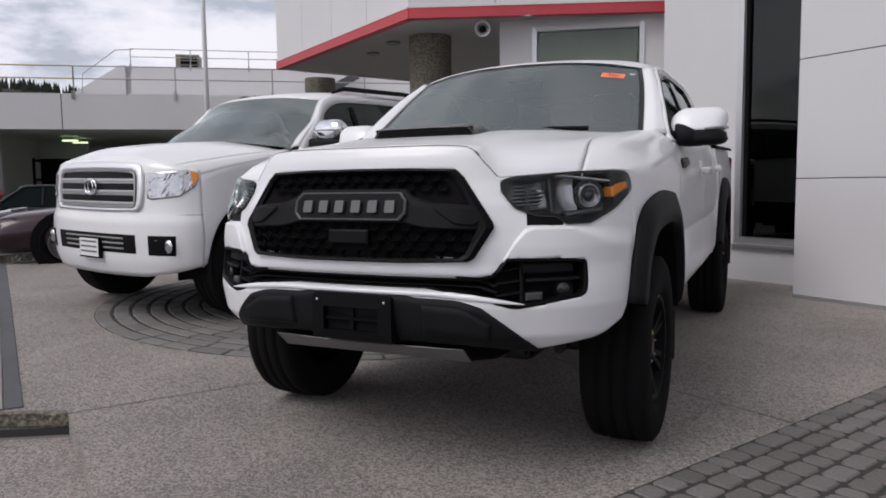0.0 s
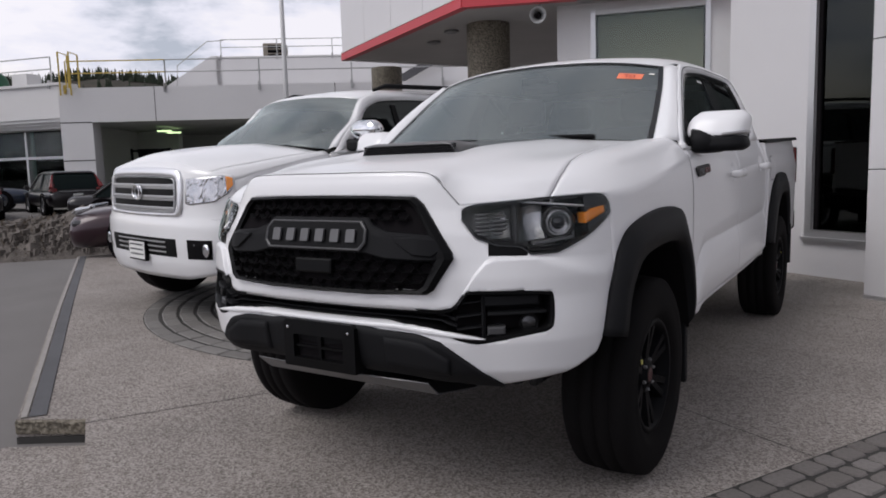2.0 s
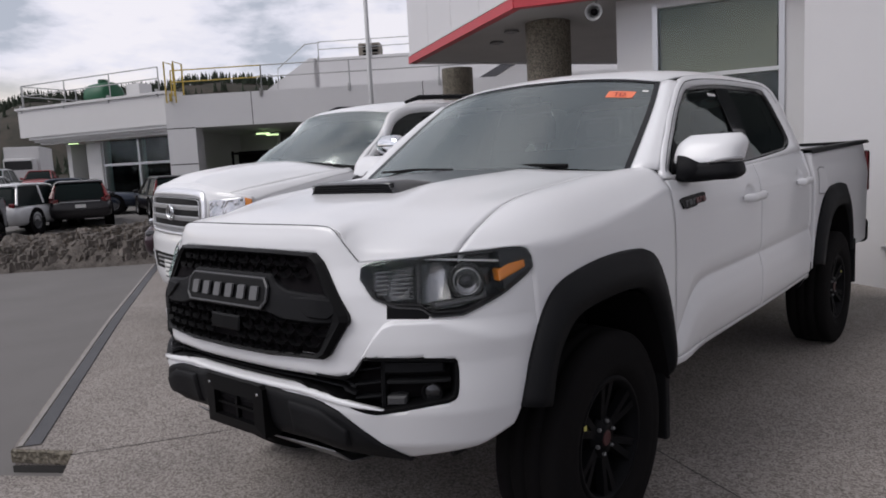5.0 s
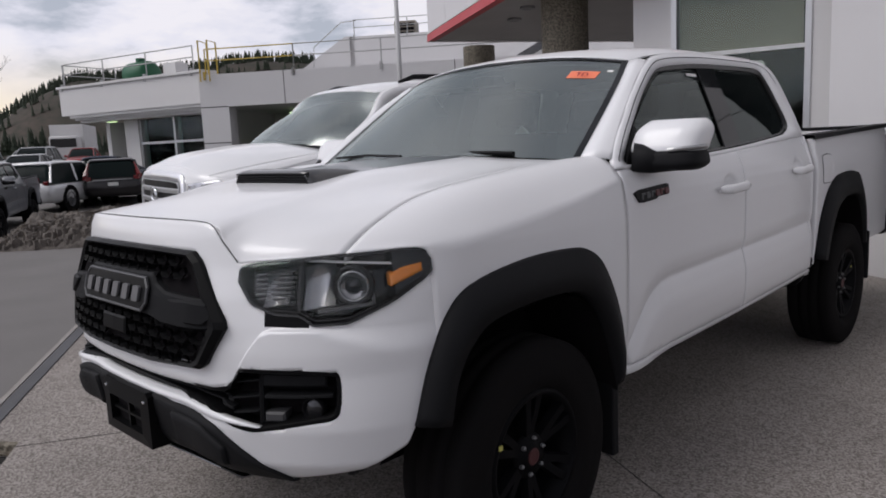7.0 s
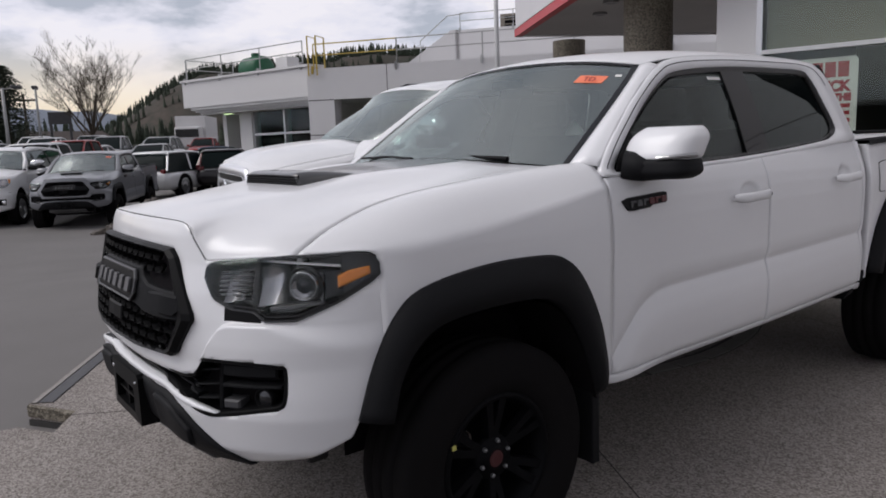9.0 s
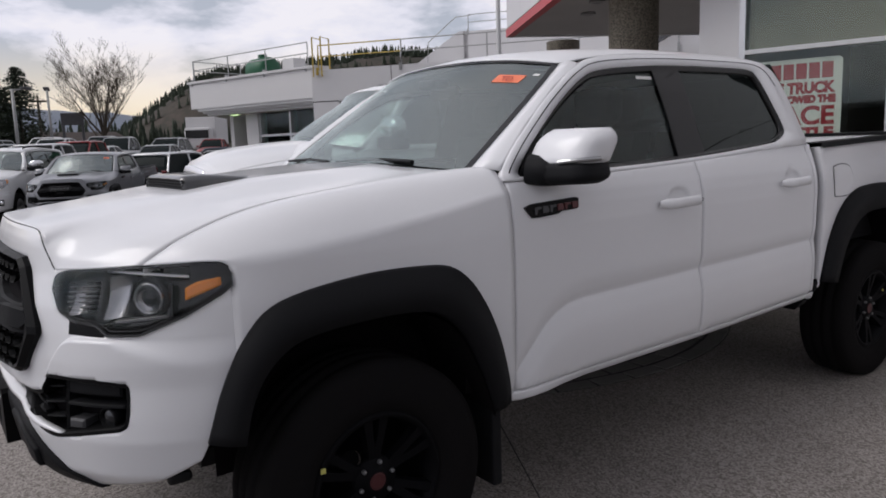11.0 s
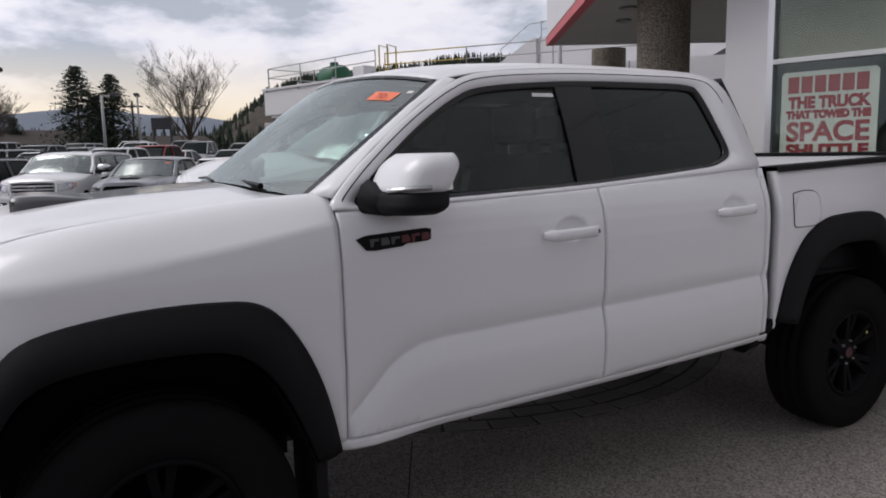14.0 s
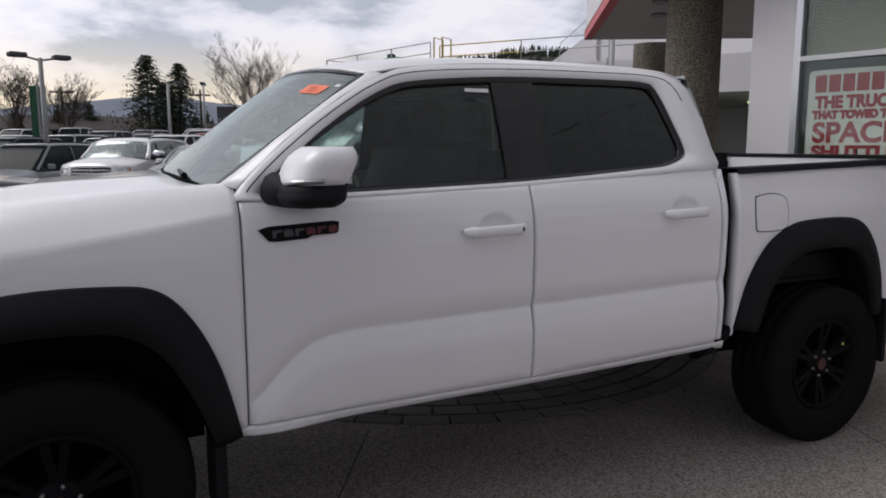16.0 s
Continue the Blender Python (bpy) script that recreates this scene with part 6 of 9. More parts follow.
def truck_front():
    # painted nose: one skin round the front, behind the grille, lamps and intakes
    lm = lambda f: s_x(0.525) + (s_y(-0.395) - s_x(0.525)) * f
    low = lin([0, s_x(0.56), s_x(0.63), s_x(0.80), lm(0.80), lm(0.93), lm(1.0)], [0.60, 0.56, 0.508, 0.545, 0.60, 0.76, 0.86])
    top = lin(*np.array([tuple(p) for p in catmull([(0, 1.205), (s_x(0.24), 1.205), (s_x(0.38), 1.202), (s_x(0.442), 1.190), (s_x(0.487), 1.145), (s_x(0.533), 1.090)], 6)] + [(lm(0.35), 1.10), (lm(0.66), 1.085), (lm(0.86), 1.075), (lm(1.0), 1.062)]).T)
    # one dark bay joins the slot under the grille and both fog lamp recesses
    half = [(0.40, 0.765), (0.475, 0.762), (0.510, 0.775), (0.541, 0.819), (0.560, 0.825), (0.70, 0.824), (0.757, 0.818), (0.772, 0.803), (0.770, 0.72), (0.757, 0.694), (0.72, 0.684), (0.61, 0.660), (0.570, 0.656), (0.52, 0.668), (0.45, 0.694), (0.30, 0.708)]
    half = [tuple(p) for p in catmull(half, 3)]
    bay = [(s_x(x), z) for x, z in half] + [(-s_x(x), z) for x, z in half[::-1]]
    # outline of the grille
    go = [(-0.385, 1.124), (-0.2, 1.13), (0.0, 1.131), (0.2, 1.13), (0.385, 1.124), (0.415, 1.10), (0.512, 0.945), (0.515, 0.925), (0.455, 0.825), (0.435, 0.812), (0.22, 0.806), (0.0, 0.805), (-0.22, 0.806), (-0.435, 0.812), (-0.455, 0.825), (-0.515, 0.925), (-0.512, 0.945), (-0.415, 1.10)]
    lamps = [lamp_outline() for _ in range(2)]
    holes = [inset(bay, 0.003), inset([(math.copysign(s_x(abs(x)), x) if x else 0.0, z) for x, z in go], 0.012)] + [inset([(side * s, z) for s, z in o], 0.003) for side, o in zip((1, -1), lamps)]
    n = 170
    end = lm(0.990)
    ss = np.concatenate([-np.linspace(end, 0, n)[:-1], np.linspace(0, end, n)])
    bm = bmesh.new()
    last = None
    for s in ss:
        lo, hi = low(abs(s)), top(abs(s))
        zl = float(np.interp(np.interp(abs(s), PLEN, PLAN[:, 0]), *LEDGE))
        zl = min(max(zl, lo + 0.03), hi - 0.02)
        zs = np.concatenate([np.linspace(lo, zl - 0.013, 40), [zl - 0.0095, zl - 0.0065, zl - 0.0035, zl], np.linspace(zl + 0.004, hi, 36)])
        zs = [lo] + list(zs) + [hi + 0.002, hi - 0.004]
        deep = [-0.03] + [float(np.interp(abs(s), (lm(0.62), lm(0.70), lm(0.90), lm(0.97)), (0.0, 0.0, 0.0, -0.0006)))] * (len(zs) - 3) + [-0.012, -0.05]
        row = [bm.verts.new(skin(s, z, d)) for z, d in zip(zs, deep)]
        if last:
            for j in range(len(row) - 1):
                mid = ((s + last[0]) / 2, (zs[j] + zs[j + 1] + last[1][j] + last[1][j + 1]) / 4)
                if 2 < j < len(row) - 3 and any(inside(mid, h) for h in holes):
                    continue
                bm.faces.new((last[2][j], row[j], row[j + 1], last[2][j + 1]))
        last = (s, zs, row)
    part("front_fascia", bm, M["paint"], truck, smooth=True, solid=0.004)
    # Black tube along the hood edge paints the shade of the seam.
    bm = bmesh.new()
    tube(bm, [skin(s, top(abs(s)) + 0.0005, 0.0) for s in np.linspace(-s_x(0.53), s_x(0.53), 80)], 0.0022, 5)
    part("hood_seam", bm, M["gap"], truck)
    # raised white lip between the intake and the lower bumper
    lip_hi = lin([0, s_x(0.3), s_x(0.45), s_x(0.56), s_x(0.60)], [0.709, 0.709, 0.702, 0.682, 0.672])
    lip_lo = lin([0, s_x(0.3), s_x(0.45), s_x(0.56), s_x(0.60)], [0.688, 0.688, 0.680, 0.672, 0.670])
    part("bumper_lip", slab(-s_x(0.60), s_x(0.60), lambda s: lip_lo(abs(s)), lambda s: lip_hi(abs(s)), 44, 3, 0.009, -0.01, 0.006), M["paint"], truck, smooth=True)
    # the bay: a rim, its walls, a dark back, slats across the slot
    skin_at = lambda u, v, d: skin(u, v, d)
    intake = part("lower_intake", bezel(bay, skin_at, 0.06), M["grille_black"], truck)
    part("intake_back", sheet([[skin(s, z, -0.062) for z in np.linspace(0.645, 0.835, 10)] for s in np.linspace(-s_x(0.785), s_x(0.785), 70)]), M["gap"], intake)
    for z, d in ((0.722, -0.012), (0.742, -0.016)):
        part("intake_slat", slab(-s_x(0.52), s_x(0.52), lambda s: z - 0.02 * ease((abs(s) - 0.46) / 0.1), lambda s: z + 0.007 - 0.02 * ease((abs(s) - 0.46) / 0.1), 60, 2, d, d - 0.03, 0.002), M["black_plastic"], intake)
    for side in (1, -1):
        a, b = s_x(0.545), s_x(0.760)
        pod = part("fog_lamp_pod", slab(a + 0.07, b - 0.004, lin([a, b], [0.742, 0.748]), lin([a, b], [0.752, 0.757]), 12, 3, -0.010, -0.06, 0.003, side), M["black_plastic"], truck)
        part("pod_panel", slab(a + 0.055, b - 0.02, lin([a, b], [0.768, 0.772]), lin([a, b], [0.806, 0.810]), 14, 5, -0.022, -0.06, 0.006, side), M["black_plastic"], pod)
        part("pod_wall", slab(a + 0.05, a + 0.062, lin([a, b], [0.672, 0.672]), lin([a, b], [0.81, 0.81]), 3, 6, -0.018, -0.06, 0.003, side), M["black_plastic"], pod)
        for z in (0.787, 0.745, 0.705):
            part("pod_vane", slab(a - 0.03, a + 0.05, lin([a - 0.03, a + 0.05], [z - 0.010, z]), lin([a - 0.03, a + 0.05], [z - 0.005, z + 0.005]), 6, 2, -0.016, -0.05, 0.002, side), M["black_plastic"], pod)
        part("pod_block", slab(a + 0.068, a + 0.125, lin([a, b], [0.678, 0.684]), lin([a, b], [0.704, 0.712]), 6, 4, -0.014, -0.06, 0.005, side), M["pod_grey"], pod)
        c = Vector(skin(b - 0.058, 0.715, -0.030, side))
        nrm = (Vector(skin(b - 0.058, 0.715, 0.1, side)) - c + Vector((0, -0.06, 0))).normalized()
        turn = Matrix.Translation(c) @ nrm.to_track_quat("Z", "Y").to_matrix().to_4x4()
        for nm, prof, mk in (("fog_lamp_ring", [(-0.02, 0.030), (0.010, 0.032), (0.012, 0.028), (0.004, 0.025)], "grille_black"), ("fog_lamp", [(0.004, 0.025), (0.009, 0.016), (0.011, 0.001)], "lamp_facet")):
            bm = bmesh.new()
            lathe(bm, prof, (0, 0, 0), "z", 24)
            bmesh.ops.transform(bm, matrix=turn, verts=bm.verts)
            part(nm, bm, M[mk], pod, smooth=True)
    # tow hooks below the chin
    for side in (1, -1):
        part("tow_hook", boxed((side * 0.66 - 0.016, -0.55, 0.455), (side * 0.66 + 0.016, -0.48, 0.488)), M["steel_dark"], truck, bevel=0.012)
    # lower black bumper
    bl = lin([0, s_x(0.52), s_x(0.58), s_x(0.66)], [0.528, 0.515, 0.503, 0.494])
    bh = lin([0, s_x(0.20), s_x(0.24), s_x(0.40), s_x(0.47), s_x(0.56), s_x(0.66)], [0.692, 0.692, 0.683, 0.680, 0.662, 0.588, 0.500])
    bump = part("lower_bumper", slab(-s_x(0.655), s_x(0.655), lambda s: bl(abs(s)), lambda s: bh(abs(s)), 60, 8, 0.014, -0.08, 0.012), M["black_plastic"], truck, smooth=True)
    for side in (1, -1):
        part("bumper_facet", slab(s_x(0.27), s_x(0.50), lin([s_x(0.27), s_x(0.5)], [0.555, 0.548]), lin([s_x(0.27), s_x(0.42), s_x(0.5)], [0.664, 0.656, 0.605]), 16, 5, 0.026, 0.0, 0.011, side), M["black_plastic"], bump, smooth=True)
    o = [(-0.165, 0.52), (0.165, 0.52), (0.165, 0.68), (0.15, 0.692), (-0.15, 0.692), (-0.165, 0.68)]
    i = [(-0.115, 0.555), (0.115, 0.555), (0.115, 0.635), (0.11, 0.64), (-0.11, 0.64), (-0.115, 0.635)]
    plate = part("plate_bracket", sheet([[(x, y, z) for (x, z), y in zip(r, [yy] * 6)] for r, yy in ((o, -0.83), (o, -0.894), (i, -0.898), (i, -0.870))], close_v=True), M["grille_black"], truck)
    part("bracket_back", boxed((-0.118, -0.872, 0.55), (0.118, -0.855, 0.645)), M["gap"], plate)
    for x0, x1, z0, z1 in ((-0.006, 0.006, 0.555, 0.64), (-0.112, 0.112, 0.592, 0.600)):
        part("bracket_rib", boxed((x0, -0.887, z0), (x1, -0.870, z1)), M["grille_black"], plate)
    for x in (-0.14, 0.14):
        bm = bmesh.new()
        lathe(bm, [(0, 0.006), (-0.004, 0.005), (-0.005, 0.001)], (x, -0.896, 0.663), "y", 10)
        part("bracket_screw", bm, M["chrome"], plate)
    bm = sheet(np.array([[(x, -0.80 - 0.03 * (1 - abs(x) / 0.45), 0.50), (x, -0.74, 0.445), (x, -0.50, 0.40), (x, -0.30, 0.39)] for x in np.linspace(-0.40, 0.40, 9)]))
    part("skid_plate", bm, M["skid"], truck, solid=0.004)
    part("front_subframe", boxed((-0.45, -0.22, 0.33), (0.45, 0.25, 0.50)), M["steel_dark"], truck, bevel=0.03)
    # grille
    gi = [(x * (0.93 if abs(x) < 0.47 else 0.90), 0.967 + (z - 0.967) * (0.90 if abs(z - 0.967) > 0.1 else 0.9)) for x, z in go]
    place = lambda u, v, d: skin(math.copysign(s_x(abs(u)), u) if u else 0.0, v, d - 0.010)
    bm = bmesh.new()
    g_lo = lin([0, 0.435, 0.455, 0.515], [0.806, 0.813, 0.826, 0.928])
    g_hi = lin([0, 0.385, 0.415, 0.512, 0.515], [1.130, 1.123, 1.099, 0.945, 0.936])
    sheet([[place(x, z, 0.012) for z in np.linspace(g_lo(abs(x)), g_hi(abs(x)), 18)] for x in np.linspace(-0.512, 0.512, 61)], bm)
    grille = part("grille", bm, M["gap"], truck)
    part("grille_frame", sheet(ring_band(go, gi, lambda u, v, d: place(u, v, 0.004 + d), 0.024, 0.034, 0.026), close_v=True), M["grille_black"], grille)
    # honeycomb of small lozenges
    bm = bmesh.new()
    cw, ch = 0.062, 0.034
    for r in range(9):
        z = 0.832 + r * ch * 0.98
        for c in range(-11, 12):
            x = (c + 0.5 * (r % 2)) * cw
            lim = np.interp(z, (0.80, 0.925, 0.95, 1.12), (0.415, 0.47, 0.47, 0.36))
            if abs(x) > lim - 0.02 or 0.955 < z < 1.045 and abs(x) > 0 or (abs(x) < 0.085 and 0.86 < z < 0.93):
                continue
            hexo = [(-0.46, 0), (-0.25, 0.46), (0.25, 0.46), (0.46, 0), (0.25, -0.46), (-0.25, -0.46)]
            for k in range(6):
                (u0, v0), (u1, v1) = hexo[k], hexo[(k + 1) % 6]
                q = []
                for u, v, f in ((u0, v0, 1), (u1, v1, 1), (u1, v1, 0.70), (u0, v0, 0.70)):
                    q.append(bm.verts.new(place(x + u * f * cw * 1.02, z + v * f * ch * 1.02, 0.032 if f == 1 else 0.017)))
                bm.faces.new(q)
    tagged(part("grille_mesh", bm, M["grille_black"], grille), kind="stuff")
    # cross bar with the name plate
    back_off = lambda s, z, off, side: skin(s, z, off - 0.014 * ease((abs(s) - s_x(0.40)) / 0.10), side)
    ends = [s_x(x) for x in (0.0, 0.215, 0.245, 0.30, 0.472, 0.488)]
    bar_lo, bar_hi = lin([0, s_x(0.215), s_x(0.29), s_x(0.462), s_x(0.488)], [0.942, 0.942, 0.925, 0.918, 0.948]), lin(ends, [1.058, 1.058, 1.030, 1.012, 1.000, 0.955])
    bar = part("grille_bar", slab(-s_x(0.488), s_x(0.488), lambda s: bar_lo(abs(s)), lambda s: bar_hi(abs(s)), 90, 5, 0.026, 0.002, 0.006, on=back_off), M["black_plastic"], grille)
    for side in (1, -1):
        wing_lo = lin([s_x(x) for x in (0.325, 0.365, 0.395, 0.452, 0.478)], [0.990, 0.958, 0.938, 0.932, 0.952])
        wing_hi = lin([s_x(x) for x in (0.325, 0.40, 0.462, 0.478)], [0.996, 1.000, 0.992, 0.960])
        part("bar_wing", slab(s_x(0.325), s_x(0.478), wing_lo, wing_hi, 24, 4, 0.035, 0.01, 0.007, side, on=back_off), M["black_plastic"], bar)
    po = [(-0.205, 1.048), (0.205, 1.048), (0.228, 1.02), (0.228, 0.975), (0.205, 0.950), (-0.205, 0.950), (-0.228, 0.975), (-0.228, 1.02)]
    pi = [(x * 0.955, 0.999 + (z - 0.999) * 0.84) for x, z in po]
    part("name_frame", sheet(ring_band(po, pi, lambda u, v, d: place(u, v, 0.042 + d), 0.006, 0.008, 0.005), close_v=True), M["name_rim"], bar)
    part("name_plate", prism(bmesh.new(), pi, lambda u, v, d: place(u, v, 0.038 + d), 0.008), M["grille_black"], bar)
    # a row of six plain blocks
    for k in range(6):
        x = -0.168 + k * 0.0672
        blk = [(x - 0.015, 0.978), (x + 0.015, 0.978), (x + 0.018, 0.981), (x + 0.018, 1.017), (x + 0.015, 1.020), (x - 0.015, 1.020), (x - 0.018, 1.017), (x - 0.018, 0.981)]
        part("emblem_block", prism(bmesh.new(), blk, lambda u, v, d: place(u, v, 0.044 + d), 0.008), M["letter"], bar)
    part("radar_cover", slab(-s_x(0.082), s_x(0.082), lambda s: 0.868, lambda s: 0.918, 6, 3, 0.026, 0.0, 0.004), M["grille_black"], grille)
    # headlamps
    for side in (1, -1):
        a, b = s_x(0.525), s_y(-0.395)
        m, lo, hi = lamp_edges()
        at = lambda u, v, d: skin(u, v, d, side)
        lamp = part("headlight", bezel(lamp_outline(), at, 0.05, 0.007, 0.006), M["lamp_dark"], truck)
        rows = [[skin(s, z, -0.052, side) for z in np.linspace(lo(s) - 0.01, hi(s) + 0.004, 8)] for s in np.linspace(m(0.01), m(1.0), 40)]
        part("lamp_back", sheet(rows), M["lamp_dark"], lamp)
        # dark foot of the lamp
        bm = slab(m(0.165), m(0.40), lambda s: 0.928, lin([m(0.13), m(0.2), m(0.42)], [0.992, 0.975, 0.960]), 6, 3, 0.003, -0.02, 0.003, side)
        part("lamp_foot", bm, M["grille_black"], lamp)
        # ribbed dim reflector, faceted bright bowl, a projector in a slim ring, side marker
        dim = part("reflector", slab(m(0.075), m(0.315), lin([m(0.07), m(0.13), m(0.32)], [1.02, 0.982, 0.974]), lin([m(0.07), m(0.32)], [1.066, 1.084]), 14, 8, -0.024, -0.05, 0.004, side), M["lamp_facet"], lamp)
        for k in range(7):
            z = 0.986 + 0.0125 * k
            part("reflector_rib", slab(m(0.10 + 0.012 * max(0, 2 - k)), m(0.305), lin([m(0.1), m(0.3)], [z - 0.004, z + 0.003]), lin([m(0.1), m(0.3)], [z, z + 0.007]), 8, 2, -0.016, -0.03, 0.001, side), M["lamp_rim"], dim)
        rr = random.Random(31 + side)
        for f0, f1, z0, z1, deep in ((0.17, 0.30, 0.985, 1.074, 0.028), (0.355, 0.515, 0.975, 1.085, 0.05)):
            rows = []
            for u in np.linspace(0, 1, 9):
                f = f0 + (f1 - f0) * u
                rows.append([skin(m(f + 0.008 * (v - 0.5)), z0 + (z1 - z0) * v + 0.012 * (u - 0.5), -deep + 0.034 * (abs(u - 0.5) ** 2 + abs(v - 0.5) ** 2) * 2 + rr.uniform(-0.0008, 0.0008), side) for v in np.linspace(0, 1, 8)])
            part("reflector_bowl", sheet(rows), M["lamp_chrome" if f0 > 0.3 else "lamp_facet_light"], lamp, smooth=True)
        part("lamp_tip", slab(m(0.80), m(0.994), lambda s: lo(s) + 0.004, lambda s: hi(s) - 0.004, 12, 6, 0.005, -0.03, 0.003, side), M["lamp_dark"], lamp, smooth=True)
        part("lamp_divider", slab(m(0.325), m(0.350), lambda s: 0.966, lambda s: 1.090, 3, 6, -0.008, -0.05, 0.003, side), M["lamp_dark"], lamp)
        part("trim_blade", slab(m(0.43), m(0.69), lin([m(0.43), m(0.69)], [0.962, 0.976]), lin([m(0.43), m(0.69)], [0.972, 0.986]), 12, 2, -0.006, -0.03, 0.002, side), M["lamp_rim"], lamp)
        part("trim_blade", slab(m(0.690), m(0.705), lambda s: 0.978, lambda s: 1.060, 3, 5, -0.008, -0.03, 0.002, side), M["lamp_rim"], lamp)
        c = Vector(skin(m(0.605), 1.028, -0.010, side))
        nrm = (Vector(skin(m(0.605), 1.028, 0.1, side)) - c + Vector((0, -0.03, 0))).normalized()
        turn = Matrix.Translation(c) @ nrm.to_track_quat("Z", "Y").to_matrix().to_4x4()
        for nm, prof, mk in (("projector_lens", [(0.013, 0.001), (0.011, 0.010), (0.006, 0.019), (0.001, 0.022)], "lamp_glass"), ("projector_bowl", [(0.001, 0.0225), (0.0025, 0.030), (0.006, 0.0345)], "lamp_facet_light"), ("projector_ring", [(0.005, 0.035), (0.0105, 0.037), (0.0105, 0.040), (0.005, 0.043), (-0.004, 0.043)], "lamp_in"), ("projector_shroud", [(0.003, 0.044), (0.006, 0.051), (0.002, 0.057), (-0.004, 0.057)], "lamp_dark")):
            bm = bmesh.new()
            lathe(bm, prof, (0, 0, 0), "z", 30)
            bmesh.ops.transform(bm, matrix=turn, verts=bm.verts)
            part(nm, bm, M[mk], lamp, smooth=True)
        part("indicator", slab(m(0.78), m(0.945), lin([m(0.78), m(0.945)], [1.022, 1.055]), lin([m(0.78), m(0.84), m(0.945)], [1.052, 1.068, 1.076]), 6, 3, 0.008, -0.03, 0.002, side), M["amber"], lamp)
        part("lamp_low_trim", slab(m(0.20), m(0.72), lin([m(0.2), m(0.35), m(0.42), m(0.58), m(0.72)], [0.973, 0.968, 0.945, 0.947, 0.978]), lin([m(0.2), m(0.35), m(0.42), m(0.58), m(0.72)], [0.978, 0.973, 0.950, 0.952, 0.983]), 14, 2, 0.002, -0.03, 0.002, side), M["lamp_dark"], lamp)
        # clear outer lens
        rows = []
        for s in np.linspace(m(0.022), m(0.998), 50):
            l, h = lo(s), hi(s)
            rows.append([skin(s, l + (h - l) * t, 0.009 + 0.008 * min(1, 8 * t, 8 * (1 - t), 12 * (s - m(0.02)) / (b - a), 12 * (b - s) / (b - a)), side) for t in np.linspace(0, 1, 18)])
        ob = face_out(part("lamp_lens", sheet(rows), M["lamp_cover"], lamp, smooth=True), (0, 0.5, 0.9))
        ob.visible_shadow = False
    # seam from the lamp to the flare, a black tube for its shade
    for side in (1, -1):
        bm = bmesh.new()
        tube(bm, [skin(s_x(0.525) + (s_y(-0.395) - s_x(0.525)) * f, z, -0.0006, side) for f, z in ((0.76, 1.0), (0.82, 0.9725), (0.88, 0.945), (0.94, 0.915), (1.0, 0.885))], 0.0016, 5)
        part("bumper_seam", bm, M["gap"], truck)


truck_front()


SHIELD = []


